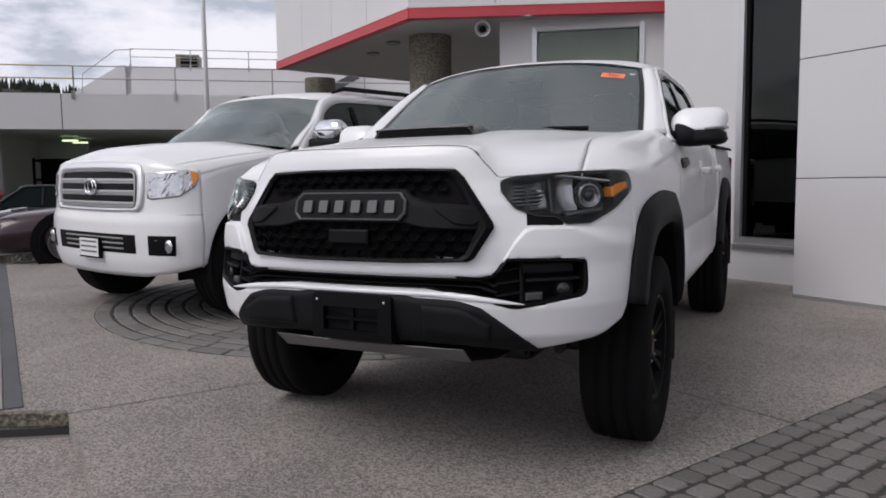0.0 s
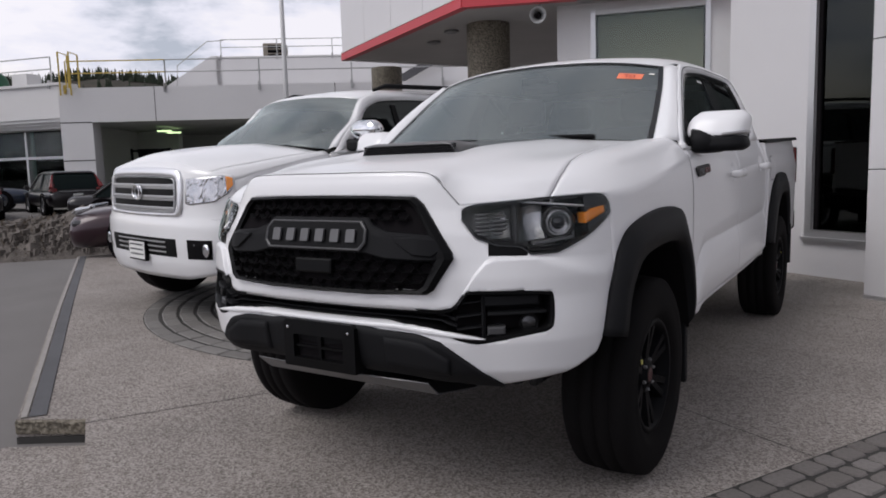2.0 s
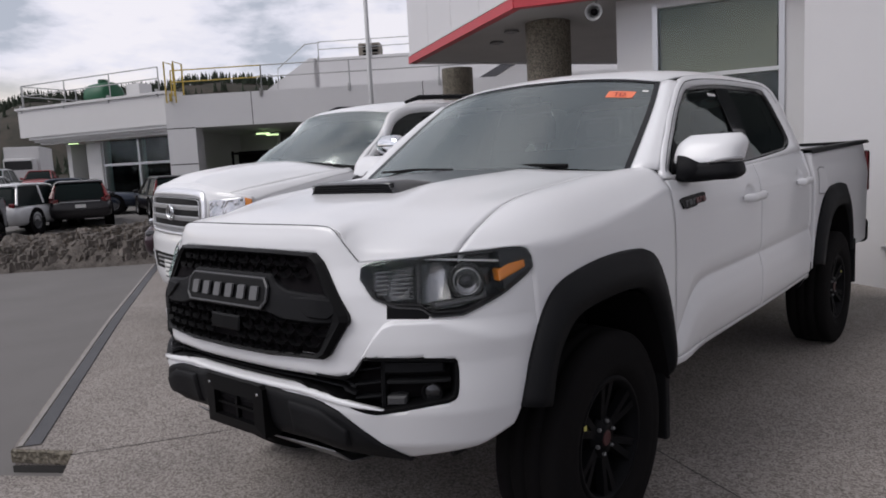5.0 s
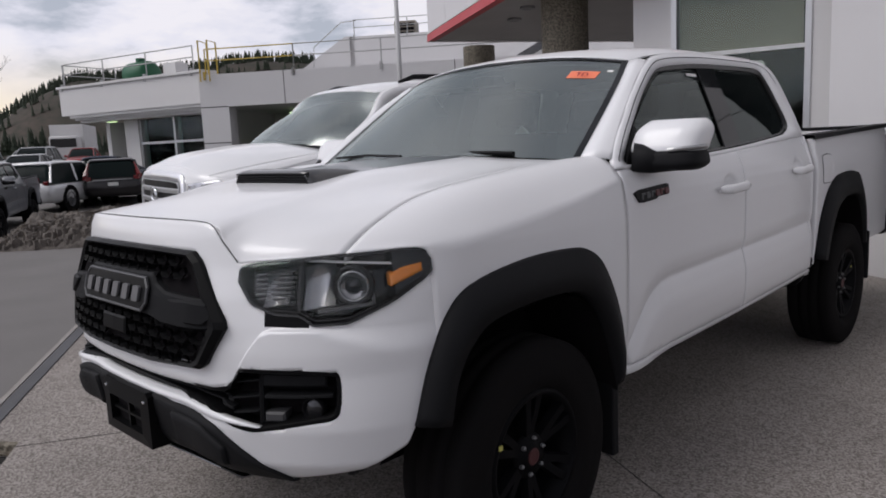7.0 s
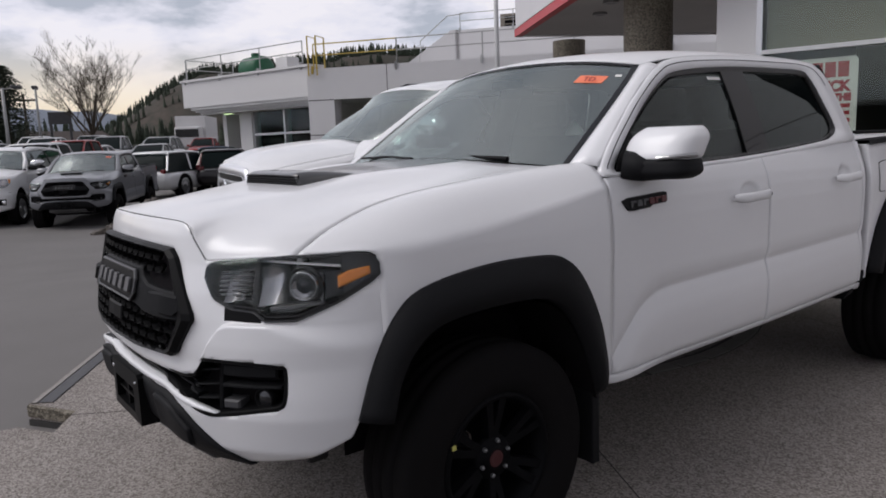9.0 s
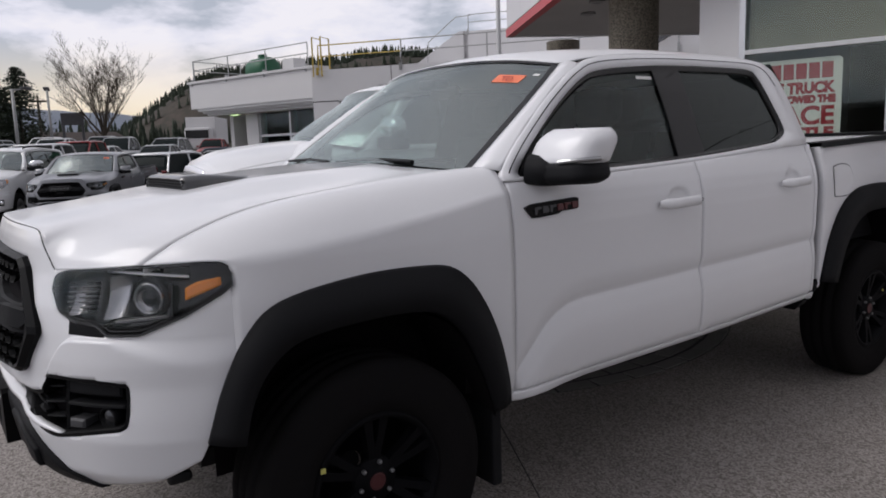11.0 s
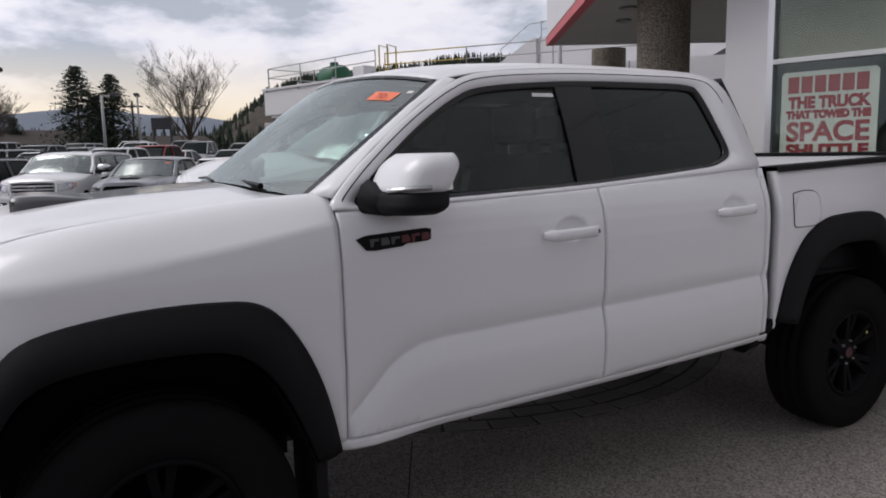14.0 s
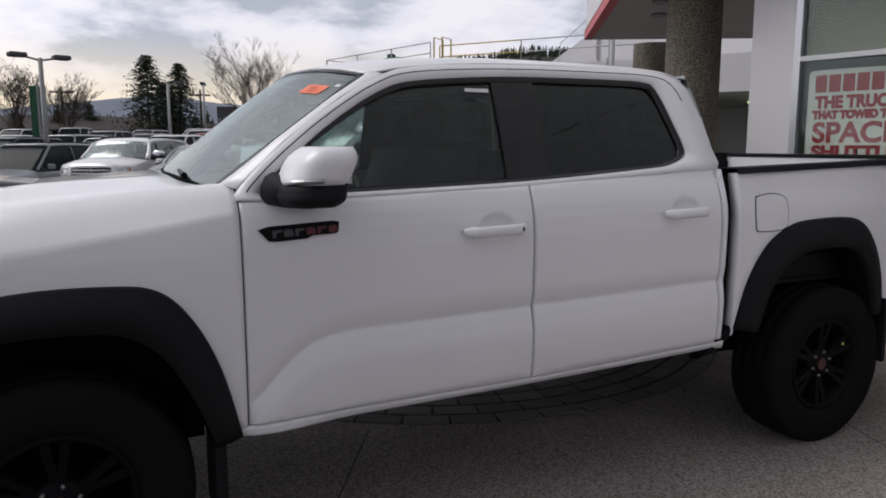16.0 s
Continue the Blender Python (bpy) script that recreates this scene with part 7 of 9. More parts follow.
def truck_top():
    # hood: painted net from the nose to the cowl
    sa, sb = s_x(0.525), s_y(-0.395)
    edge = [skin(s_x(x), z, -0.002) for x, z in ((0.0, 1.207), (0.24, 1.207), (0.442, 1.192), (0.487, 1.147), (0.533, 1.092))] + [skin(sa + (sb - sa) * f, z, -0.002) for f, z in ((0.32, 1.104), (0.56, 1.114))]
    right = [
        edge,
        [(0, -0.60, 1.238), (0.20, -0.60, 1.236), (0.37, -0.60, 1.222), (0.46, -0.60, 1.204), (0.55, -0.60, 1.182), (0.66, -0.555, 1.172), (0.742, -0.485, 1.172)],
        [(0, -0.35, 1.266), (0.20, -0.35, 1.265), (0.35, -0.35, 1.262), (0.45, -0.36, 1.243), (0.54, -0.36, 1.231), (0.63, -0.34, 1.226), (0.7045, -0.28, 1.229)],
        [(0, -0.05, 1.303), (0.20, -0.05, 1.303), (0.35, -0.05, 1.298), (0.45, -0.04, 1.280), (0.53, -0.03, 1.266), (0.61, -0.01, 1.263), (0.6885, 0.02, 1.270)],
        [(0, 0.375, 1.335), (0.20, 0.38, 1.333), (0.36, 0.39, 1.327), (0.46, 0.40, 1.320), (0.54, 0.415, 1.314), (0.62, 0.435, 1.309), (0.722, 0.465, 1.3025)],
    ]
    # just behind its front edge the hood rolls up over the lamp corner
    right.insert(1, [tuple(np.array(p) * 0.75 + np.array(q) * 0.25 + (0, 0, dz)) for p, q, dz in zip(right[0], right[1], (0.0, 0.0, 0.004, 0.012, 0.024, 0.012, 0.0))])
    half = net(right, 7, 5)
    # the front edge has a true corner where it meets the lamp
    true_edge = np.concatenate([catmull(edge[:5], 5), catmull(edge[4:], 5)[1:]])
    half[:8] += (true_edge - half[0])[None] * ((1 - np.arange(8) / 7) ** 2)[:, None, None]
    # the side edge runs along the fender, with a thin gap
    line = fender_line()
    beside = np.stack([np.interp(half[:, -1, 1], line[:, 1], line[:, 0]) - 0.0025, half[:, -1, 1], np.interp(half[:, -1, 1], line[:, 1], line[:, 2]) - 0.0005], 1)
    half[:, -8:] += (beside - half[:, -1])[:, None] * (np.linspace(0, 1, 8) ** 2)[None, :, None]
    full = np.concatenate([mirrored(half)[:, :0:-1], half], 1)
    hood = part("hood", sheet(full), M["paint"], truck, smooth=True, solid=0.006)
    # black panel and scoop on the hood
    def on_hood(x, y, up=0.0):
        c = half.reshape(-1, 3)
        d = np.hypot(c[:, 0] - abs(x), c[:, 1] - y)
        k = np.argsort(d)[:4]
        return (x, y, float(np.average(c[k, 2], weights=1 / (d[k] + 1e-4))) + up)
    rows = [[on_hood(x * w, y, 0.004) for x in np.linspace(-1, 1, 13)] for y, w in ((-0.16, 0.24), (-0.10, 0.25), (0.0, 0.265), (0.12, 0.28), (0.24, 0.30), (0.365, 0.32))]
    part("hood_decal", sheet(rows), M["decal"], hood, "satin black panel")
    rows = []
    for y, w, h in ((-0.31, 0.238, 0.038), (-0.295, 0.246, 0.045), (-0.24, 0.246, 0.041), (-0.17, 0.24, 0.027), (-0.11, 0.235, 0.013), (-0.06, 0.23, 0.002)):
        rows.append([on_hood(x * w, y, h * (1 - max(0, (abs(x) - 0.82) / 0.18) ** 2) + (0 if abs(x) < 1 else -0.006)) for x in np.linspace(-1, 1, 17)])
    scoop = part("hood_scoop", sheet(net(rows, 3, 1)), M["decal"], hood, "black hood scoop", smooth=True, solid=0.004)
    bm = sheet([[on_hood(x * 0.228, -0.302, h) for x in np.linspace(-1, 1, 9)] for h in (0.001, 0.040)])
    part("scoop_opening", bm, M["gap"], scoop)
    for h in (0.008, 0.017, 0.026, 0.035):
        bm = bmesh.new()
        tube(bm, [on_hood(x * 0.228, -0.308, h) for x in np.linspace(-1, 1, 9)], 0.003, 6)
        part("scoop_slat", bm, M["black_plastic"], scoop)
    # cowl and wipers
    rows = [[(x, 0.355 + 0.09 * (abs(x) / 0.7) ** 2.0, 1.318 - 0.03 * abs(x)) for x in np.linspace(-0.74, 0.74, 15)], [(x, 0.43 + 0.09 * (abs(x) / 0.7) ** 2.0, 1.333 - 0.04 * abs(x)) for x in np.linspace(-0.76, 0.76, 15)]]
    part("cowl", sheet(rows), M["black_plastic"], truck, solid=0.004)
    for x0, x1 in ((0.52, -0.05), (-0.08, -0.60)):
        bm = bmesh.new()
        tube(bm, [(x0, 0.40 + 0.06 * abs(x0), 1.335), ((x0 + x1) / 2, 0.435, 1.346), (x1, 0.42 + 0.06 * abs(x1), 1.340)], [0.011, 0.008, 0.005], 6)
        part("wiper", bm, M["grille_black"], truck)
    # windshield
    ws = [[(0, 0.40, 1.338), (0.30, 0.41, 1.334), (0.55, 0.445, 1.320), (0.765, 0.50, 1.303)],
          [(0, 0.59, 1.492), (0.28, 0.605, 1.488), (0.52, 0.65, 1.472), (0.732, 0.705, 1.448)],
          [(0, 0.775, 1.638), (0.27, 0.79, 1.632), (0.50, 0.835, 1.612), (0.695, 0.90, 1.585)],
          [(0, 0.925, 1.743), (0.25, 0.94, 1.737), (0.46, 0.985, 1.722), (0.655, 1.055, 1.692)]]
    h = net(ws, 5, 4)
    SHIELD.append(h)
    full = np.concatenate([mirrored(h)[:, :0:-1], h], 1)
    wso = part("windshield", sheet(full), M["ws"], truck, smooth=True)
    face_out(wso, (0, 1.5, 1.2)).visible_shadow = False
    # black border of the glass
    for edge, into in ((full[-1], full[-2]), (full[:, 0], full[:, 1]), (full[:, -1], full[:, -2])):
        e, q = np.array(edge), np.array(into)
        q = e + (q - e) * 0.45
        part("glass_border", sheet([e + (0, -0.002, 0.003), q + (0, -0.002, 0.003)]), M["gloss_black"], wso)
    # roof
    roof = [[(0, 0.925, 1.746), (0.25, 0.94, 1.740), (0.46, 0.985, 1.725), (0.60, 1.03, 1.705), (0.655, 1.055, 1.692)],
            [(0, 1.15, 1.788), (0.25, 1.16, 1.782), (0.46, 1.18, 1.768), (0.60, 1.20, 1.748), (0.675, 1.22, 1.720)],
            [(0, 1.55, 1.806), (0.25, 1.55, 1.801), (0.46, 1.55, 1.790), (0.61, 1.55, 1.772), (0.690, 1.55, 1.745)],
            [(0, 2.05, 1.804), (0.25, 2.05, 1.800), (0.46, 2.05, 1.790), (0.61, 2.05, 1.774), (0.690, 2.05, 1.750)],
            [(0, 2.40, 1.792), (0.25, 2.40, 1.789), (0.46, 2.40, 1.780), (0.61, 2.40, 1.764), (0.690, 2.40, 1.743)],
            [(0, 2.53, 1.76), (0.25, 2.53, 1.758), (0.46, 2.53, 1.750), (0.61, 2.52, 1.735), (0.695, 2.50, 1.712)]]
    h = net(roof, 6, 5)
    full = np.concatenate([mirrored(h)[:, :0:-1], h], 1)
    part("roof", sheet(full), M["paint"], truck, smooth=True, solid=0.006)
    part("headliner", sheet(full + np.array([0, 0, -0.035])), M["headliner"], truck, smooth=True)
    # cab sides: painted frame round the openings
    def cab(y, z, off=0.0, side=1):
        x = np.interp(z, (1.26, 1.30, 1.45, 1.60, 1.70, 1.76), (0.898, 0.872, 0.822, 0.763, 0.716, 0.682))
        return (side * (x + off), y, z + 0.25 * off)
    O = [(0.545, 1.268), (0.555, 1.303), (0.68, 1.42), (0.86, 1.555), (1.05, 1.668), (1.22, 1.722), (1.60, 1.747), (2.05, 1.752), (2.36, 1.745), (2.49, 1.700), (2.535, 1.58), (2.568, 1.42), (2.578, 1.338), (2.40, 1.328), (2.25, 1.320), (1.60, 1.287), (0.95, 1.268), (0.70, 1.262)]
    I = [(0.625, 1.278), (0.63, 1.300), (0.735, 1.40), (0.90, 1.525), (1.07, 1.625), (1.22, 1.668), (1.60, 1.697), (2.05, 1.703), (2.27, 1.698), (2.325, 1.665), (2.362, 1.56), (2.398, 1.44), (2.395, 1.395), (2.33, 1.362), (2.20, 1.342), (1.60, 1.303), (0.95, 1.283), (0.75, 1.276)]
    Oc, Ic = catmull(O + O[:1], 5)[:-1], catmull(I + I[:1], 5)[:-1]
    for side in (1, -1):
        rows = [[cab(y, z, -0.012, side) for y, z in Oc], [cab(y, z, 0.004, side) for y, z in Oc + (Ic - Oc) * 0.06], [cab(y, z, 0.006, side) for y, z in Oc + (Ic - Oc) * 0.5], [cab(y, z, 0.002, side) for y, z in Oc + (Ic - Oc) * 0.95], [cab(y, z, -0.02, side) for y, z in Ic]]
        frame_ob = part("cab_side", sheet(rows, close_v=True), M["paint"], truck, smooth=True, solid=0.003)
        mid = np.array(Ic)
        cen = mid.mean(0)
        trim = cen + (mid - cen) * np.array([0.970, 0.905])
        part("window_trim", sheet([[cab(y, z, 0.003, side) for y, z in mid], [cab(y, z, 0.000, side) for y, z in trim], [cab(y, z, -0.016, side) for y, z in trim]], close_v=True), M["gloss_black"], frame_ob, smooth=True)
        # door seam line round the upper frame, a black tube for its shade
        seam = [p for p in Oc + (Ic - Oc) * 0.42 if p[1] > 1.29 and p[0] < 2.50]
        bm = bmesh.new()
        tube(bm, [cab(y, z, 0.0062, side) for y, z in seam if y < 2.45 and not (z < 1.36 and y > 0.8)], 0.0026, 5)
        part("door_seam", bm, M["gap"], frame_ob)
        # A-pillar between the glass and the side frame
        e = net(ws, 5, 4)[:, -1]
        o = [cab(np.interp(t, np.linspace(0, 1, 4), (0.555, 0.72, 0.93, 1.10)), np.interp(t, np.linspace(0, 1, 4), (1.303, 1.452, 1.602, 1.690)), -0.004) for t in np.linspace(0, 1, len(e))]
        rows = []
        for p, q in zip(e, o):
            p, q = np.array(p), np.array(q)
            rows.append([p * 1.0, p * 0.5 + q * 0.5 + np.array([0.006, -0.012, 0.008]), q])
        rows = np.array(rows)
        rows[..., 0] *= side
        part("a_pillar", sheet(catmull(rows, 4, 1)), M["paint"], truck, smooth=True, solid=0.004)
        # glass and B-pillar
        def pane(y0, y1, name, m, offs):
            yy = np.linspace(y0, y1, 26)
            top = np.interp(yy, [p[0] for p in I[2:10]], [p[1] for p in I[2:10]])
            top = np.where(yy > 2.325, np.interp(yy, (2.325, 2.398), (1.665, 1.44)), top)
            top = np.where(yy < 0.735, np.interp(yy, (0.63, 0.735), (1.300, 1.40)), top)
            bot = np.interp(yy, [p[0] for p in I[:11:-1]], [p[1] for p in I[:11:-1]])
            rows = [[cab(y, b + (t - b) * k, offs, side) for k in np.linspace(0, 1, 8)] for y, t, b in zip(yy, top, bot)]
            ob = face_out(part(name, sheet(rows), m, frame_ob, smooth=True), (0, 1.5, 1.4))
            ob.visible_shadow = False
            return ob
        pane(0.63, 1.545, "front_window", M["sideglass"], -0.010)
        pane(1.70, 2.395, "rear_window", M["privacy"], -0.010)
        rows = [[cab(y, z, -0.003, side) for y in (1.528 + 0.0 * z, 1.56, 1.66, 1.715)] for z in np.linspace(1.295, 1.70, 8)]
        part("b_pillar", sheet(rows), M["pillar_black"], frame_ob, solid=0.006)
        # price label on the glass
        if side == 1:
            part("window_label", sheet([[cab(y, z, -0.006, side) for y in (1.415, 1.515)] for z in (1.636, 1.650)]), M["white_paper"], frame_ob, "small white paper label")
        # the mirror-side sail panel
        rows = [[cab(0.62, 1.285, 0.006, side), cab(0.80, 1.286, 0.006, side)], [cab(0.66, 1.33, 0.006, side), cab(0.78, 1.36, 0.006, side)], [cab(0.745, 1.405, 0.004, side), cab(0.765, 1.42, 0.004, side)]]
        part("sail_panel", sheet(rows), M["black_plastic"], frame_ob, solid=0.005)
    # back of the cab with its dark window
    back = [[(x * 0.872, 2.578, 1.30) for x in np.linspace(-1, 1, 13)], [(x * 0.80, 2.56, 1.50) for x in np.linspace(-1, 1, 13)], [(x * 0.73, 2.535, 1.66) for x in np.linspace(-1, 1, 13)], [(x * 0.69, 2.52, 1.74) for x in np.linspace(-1, 1, 13)]]
    face_out(part("cab_back", sheet(back), M["privacy"], truck), (0, 1.5, 1.4))
    part("cab_lower_back", boxed((-0.88, 2.55, 0.60), (0.88, 2.58, 1.30)), M["paint"], truck)
    for side in (1, -1):
        rows = [[(side * 0.872, 2.57, 1.32), (side * 0.60, 2.582, 1.32)], [(side * 0.785, 2.54, 1.55), (side * 0.60, 2.562, 1.55)], [(side * 0.715, 2.48, 1.67), (side * 0.60, 2.53, 1.70)]]
        part("cab_corner", sheet(rows), M["paint"], truck, solid=0.004)
    part("rear_roof_strip", boxed((-0.60, 2.48, 1.69), (0.60, 2.535, 1.745)), M["paint"], truck, bevel=0.012)


truck_top()


def truck_mirror(side):
    arm = part("mirror", tube(bmesh.new(), [(side * 0.89, 0.66, 1.302), (side * 0.95, 0.695, 1.292), (side * 1.0, 0.745, 1.295)], [0.055, 0.050, 0.050], 10), M["black_plastic"], truck, "white door mirror on a black foot", smooth=True)
    def shell(z0, z1, grow=0.0, lean=0.035):
        rows = []
        for t in np.linspace(0, 1, 9):
            z = z0 + (z1 - z0) * t
            k = 1 - 0.30 * max(0, (t - 0.5) / 0.5) ** 2.4 - 0.10 * max(0, (0.15 - t) / 0.15) ** 2
            ring = []
            for a in np.linspace(0, math.tau, 28, endpoint=False):
                ca, sa = math.cos(a), math.sin(a)
                px = 0.990 + (0.129 + grow) * k * math.copysign(abs(ca) ** 0.55, ca) + 0.02 * (t - 0.5)
                py = 0.757 + (0.090 + grow) * k * math.copysign(abs(sa) ** 0.7, sa) + 0.10 * (px - 1.0) + lean * t
                ring.append((side * px, py, z))
            rows.append(ring)
        bm = sheet(rows, close_v=True)
        bm.faces.new([bm.verts[i] for i in range(0)] or [v for v in list(bm.verts)[:28]])
        bm.faces.new([v for v in list(bm.verts)[-28:]])
        return bm
    part("mirror_cap", shell(1.314, 1.434, 0.002, 0.05), M["paint"], arm, "white cap", smooth=True)
    part("mirror_base", shell(1.322, 1.252, 0.004, -0.012), M["black_plastic"], arm, smooth=True)
    part("mirror_lamp", tube(bmesh.new(), [(side * (1.000 + 0.122 * math.sin(a)), 0.757 - 0.094 * math.cos(a) * 1.0 + 0.10 * 0.12 * math.sin(a), 1.322 + 0.012 * math.sin(a)) for a in np.linspace(0.2, 1.5, 8)], 0.008, 8), M["silver"], arm)
    part("mirror_glass", boxed((side * 0.995 - 0.08, 0.840, 1.323), (side * 0.995 + 0.08, 0.862, 1.40)), M["chrome"], arm)


truck_mirror(1)
truck_mirror(-1)


def truck_bed():
    for side in (1, -1):
        rows = [[(side * (0.915 - 0.012 * (y - 2.6)), y, 1.314 + 0.026 * (y - 2.63)), (side * (0.905 - 0.012 * (y - 2.6)), y, 1.336 + 0.026 * (y - 2.63)), (side * 0.80, y, 1.336 + 0.026 * (y - 2.63)), (side * 0.79, y, 1.30)] for y in np.linspace(2.64, 4.40, 8)]
        part("bed_rail_cap", sheet(rows), M["black_plastic"], truck, solid=0.004)
        part("bed_inner_wall", boxed((min(side * 0.78, side * 0.80), 2.64, 0.80), (max(side * 0.78, side * 0.80), 4.38, 1.32)), M["black_plastic"], truck)
        part("taillight", boxed((side * 0.865 - 0.03, 4.36, 0.98), (side * 0.865 + 0.03, 4.445, 1.30)), M["red_lens"], truck, bevel=0.015)
    part("bed_floor", boxed((-0.80, 2.63, 0.78), (0.80, 4.40, 0.81)), M["black_plastic"], truck)
    part("bed_front_wall", boxed((-0.82, 2.635, 0.80), (0.82, 2.67, 1.33)), M["black_plastic"], truck)
    gate = part("tailgate", boxed((-0.80, 4.36, 0.80), (0.80, 4.43, 1.36)), M["paint"], truck, bevel=0.012)
    part("tailgate_cap", boxed((-0.80, 4.352, 1.355), (0.80, 4.44, 1.378)), M["black_plastic"], gate, bevel=0.005)
    part("rear_bumper", boxed((-0.88, 4.40, 0.56), (0.88, 4.52, 0.75)), M["black_plastic"], truck, bevel=0.03)
    # chassis
    for x in (-0.48, 0.42):
        part("frame_rail", boxed((x, -0.4, 0.40), (x + 0.06, 4.3, 0.52)), M["steel_dark"], truck)
    # Three unseen boxes added to block light under the truck and darken the ground.
    part("transmission", boxed((-0.22, 0.35, 0.30), (0.20, 1.75, 0.50)), M["steel_dark"], truck, bevel=0.05)
    part("fuel_tank", boxed((-0.05, 1.45, 0.36), (0.40, 2.55, 0.53)), M["black_plastic"], truck, bevel=0.05)
    part("under_tray", boxed((-0.74, 0.55, 0.40), (0.50, 2.55, 0.46)), M["steel_dark"], truck, bevel=0.02)
    part("bed_underside", boxed((-0.62, 2.66, 0.50), (0.62, 4.3, 0.60)), M["gap"], truck)
    part("cab_floor", boxed((-0.86, 0.45, 0.53), (0.86, 2.55, 0.60)), M["steel_dark"], truck)
    part("firewall", boxed((-0.84, 0.40, 0.55), (0.84, 0.46, 1.27)), M["gap"], truck)
    part("engine_bay", boxed((-0.58, -0.66, 0.50), (0.58, 0.40, 1.04)), M["gap"], truck)
    part("rear_axle", tube(bmesh.new(), [(-0.72, 3.236, 0.385), (-0.12, 3.236, 0.385), (0, 3.236, 0.385), (0.12, 3.236, 0.385), (0.72, 3.236, 0.385)], [0.05, 0.06, 0.14, 0.06, 0.05], 12), M["steel_dark"], truck, smooth=True)
    part("front_axle", tube(bmesh.new(), [(-0.72, 0, 0.385), (0.72, 0, 0.385)], 0.04, 10), M["steel_dark"], truck)


truck_bed()


def truck_cabin():
    part("dashboard", sheet(net([[(x, 0.50 + 0.08 * (x / 0.75) ** 2, 1.26), (x, 0.66, 1.29), (x, 0.80, 1.27 - 0.02 * abs(x)), (x, 0.90, 1.05), (x, 0.86, 0.85)] for x in (-0.82, -0.4, 0, 0.4, 0.82)], 3, 3)), M["dash"], truck, smooth=True, solid=0.01)
    bm = bmesh.new()
    n = 24
    rows = []
    for k in range(n):
        a = k * math.tau / n
        c = Vector((0.38 + 0.185 * math.cos(a), 1.02 + 0.075 * math.sin(a), 1.14 + 0.165 * math.sin(a)))
        d = Vector((math.cos(a), 0.4 * math.sin(a), 0.9 * math.sin(a))).normalized()
        u = Vector((0, -0.9, 0.42))
        rows.append([c + 0.014 * (d * math.cos(b) + u * math.sin(b)) for b in np.linspace(0, math.tau, 8, endpoint=False)])
    sheet(rows, bm, close_u=True, close_v=True)
    part("steering_wheel", bm, M["dash"], truck, smooth=True)
    part("wheel_hub", boxed((0.30, 0.97, 1.08), (0.46, 1.03, 1.18)), M["dash"], truck, bevel=0.02)
    for x in (-0.38, 0.38):
        for y, nm in ((1.28, "front_seat"), (2.10, "rear_seat")):
            back = [[(x + w * 0.25, y + 0.10 + 0.16 * t - 0.03 * (1 - w * w), 0.80 + 0.62 * t) for w in np.linspace(-1, 1, 7)] for t in np.linspace(0, 1, 6)]
            fr = np.array(back)
            rear = fr[::-1] + np.array([0, 0.12, 0])
            seat = part(nm, sheet(np.concatenate([fr, rear]), close_u=True), M["cloth"], truck, smooth=True)
            part("headrest", boxed((x - 0.13, y + 0.26, 1.46), (x + 0.13, y + 0.35, 1.63)), M["cloth"], seat, bevel=0.04)
            part("cushion", boxed((x - 0.26, y - 0.35, 0.72), (x + 0.26, y + 0.15, 0.88)), M["cloth"], seat, bevel=0.05)
    bm = boxed((-0.11, 0.965, 1.60), (0.11, 0.985, 1.655))
    part("rear_view_mirror", bm, M["grille_black"], truck, bevel=0.01)
    part("sensor_housing", boxed((-0.07, 0.87, 1.640), (0.07, 0.96, 1.685)), M["grille_black"], truck, bevel=0.015)


truck_cabin()


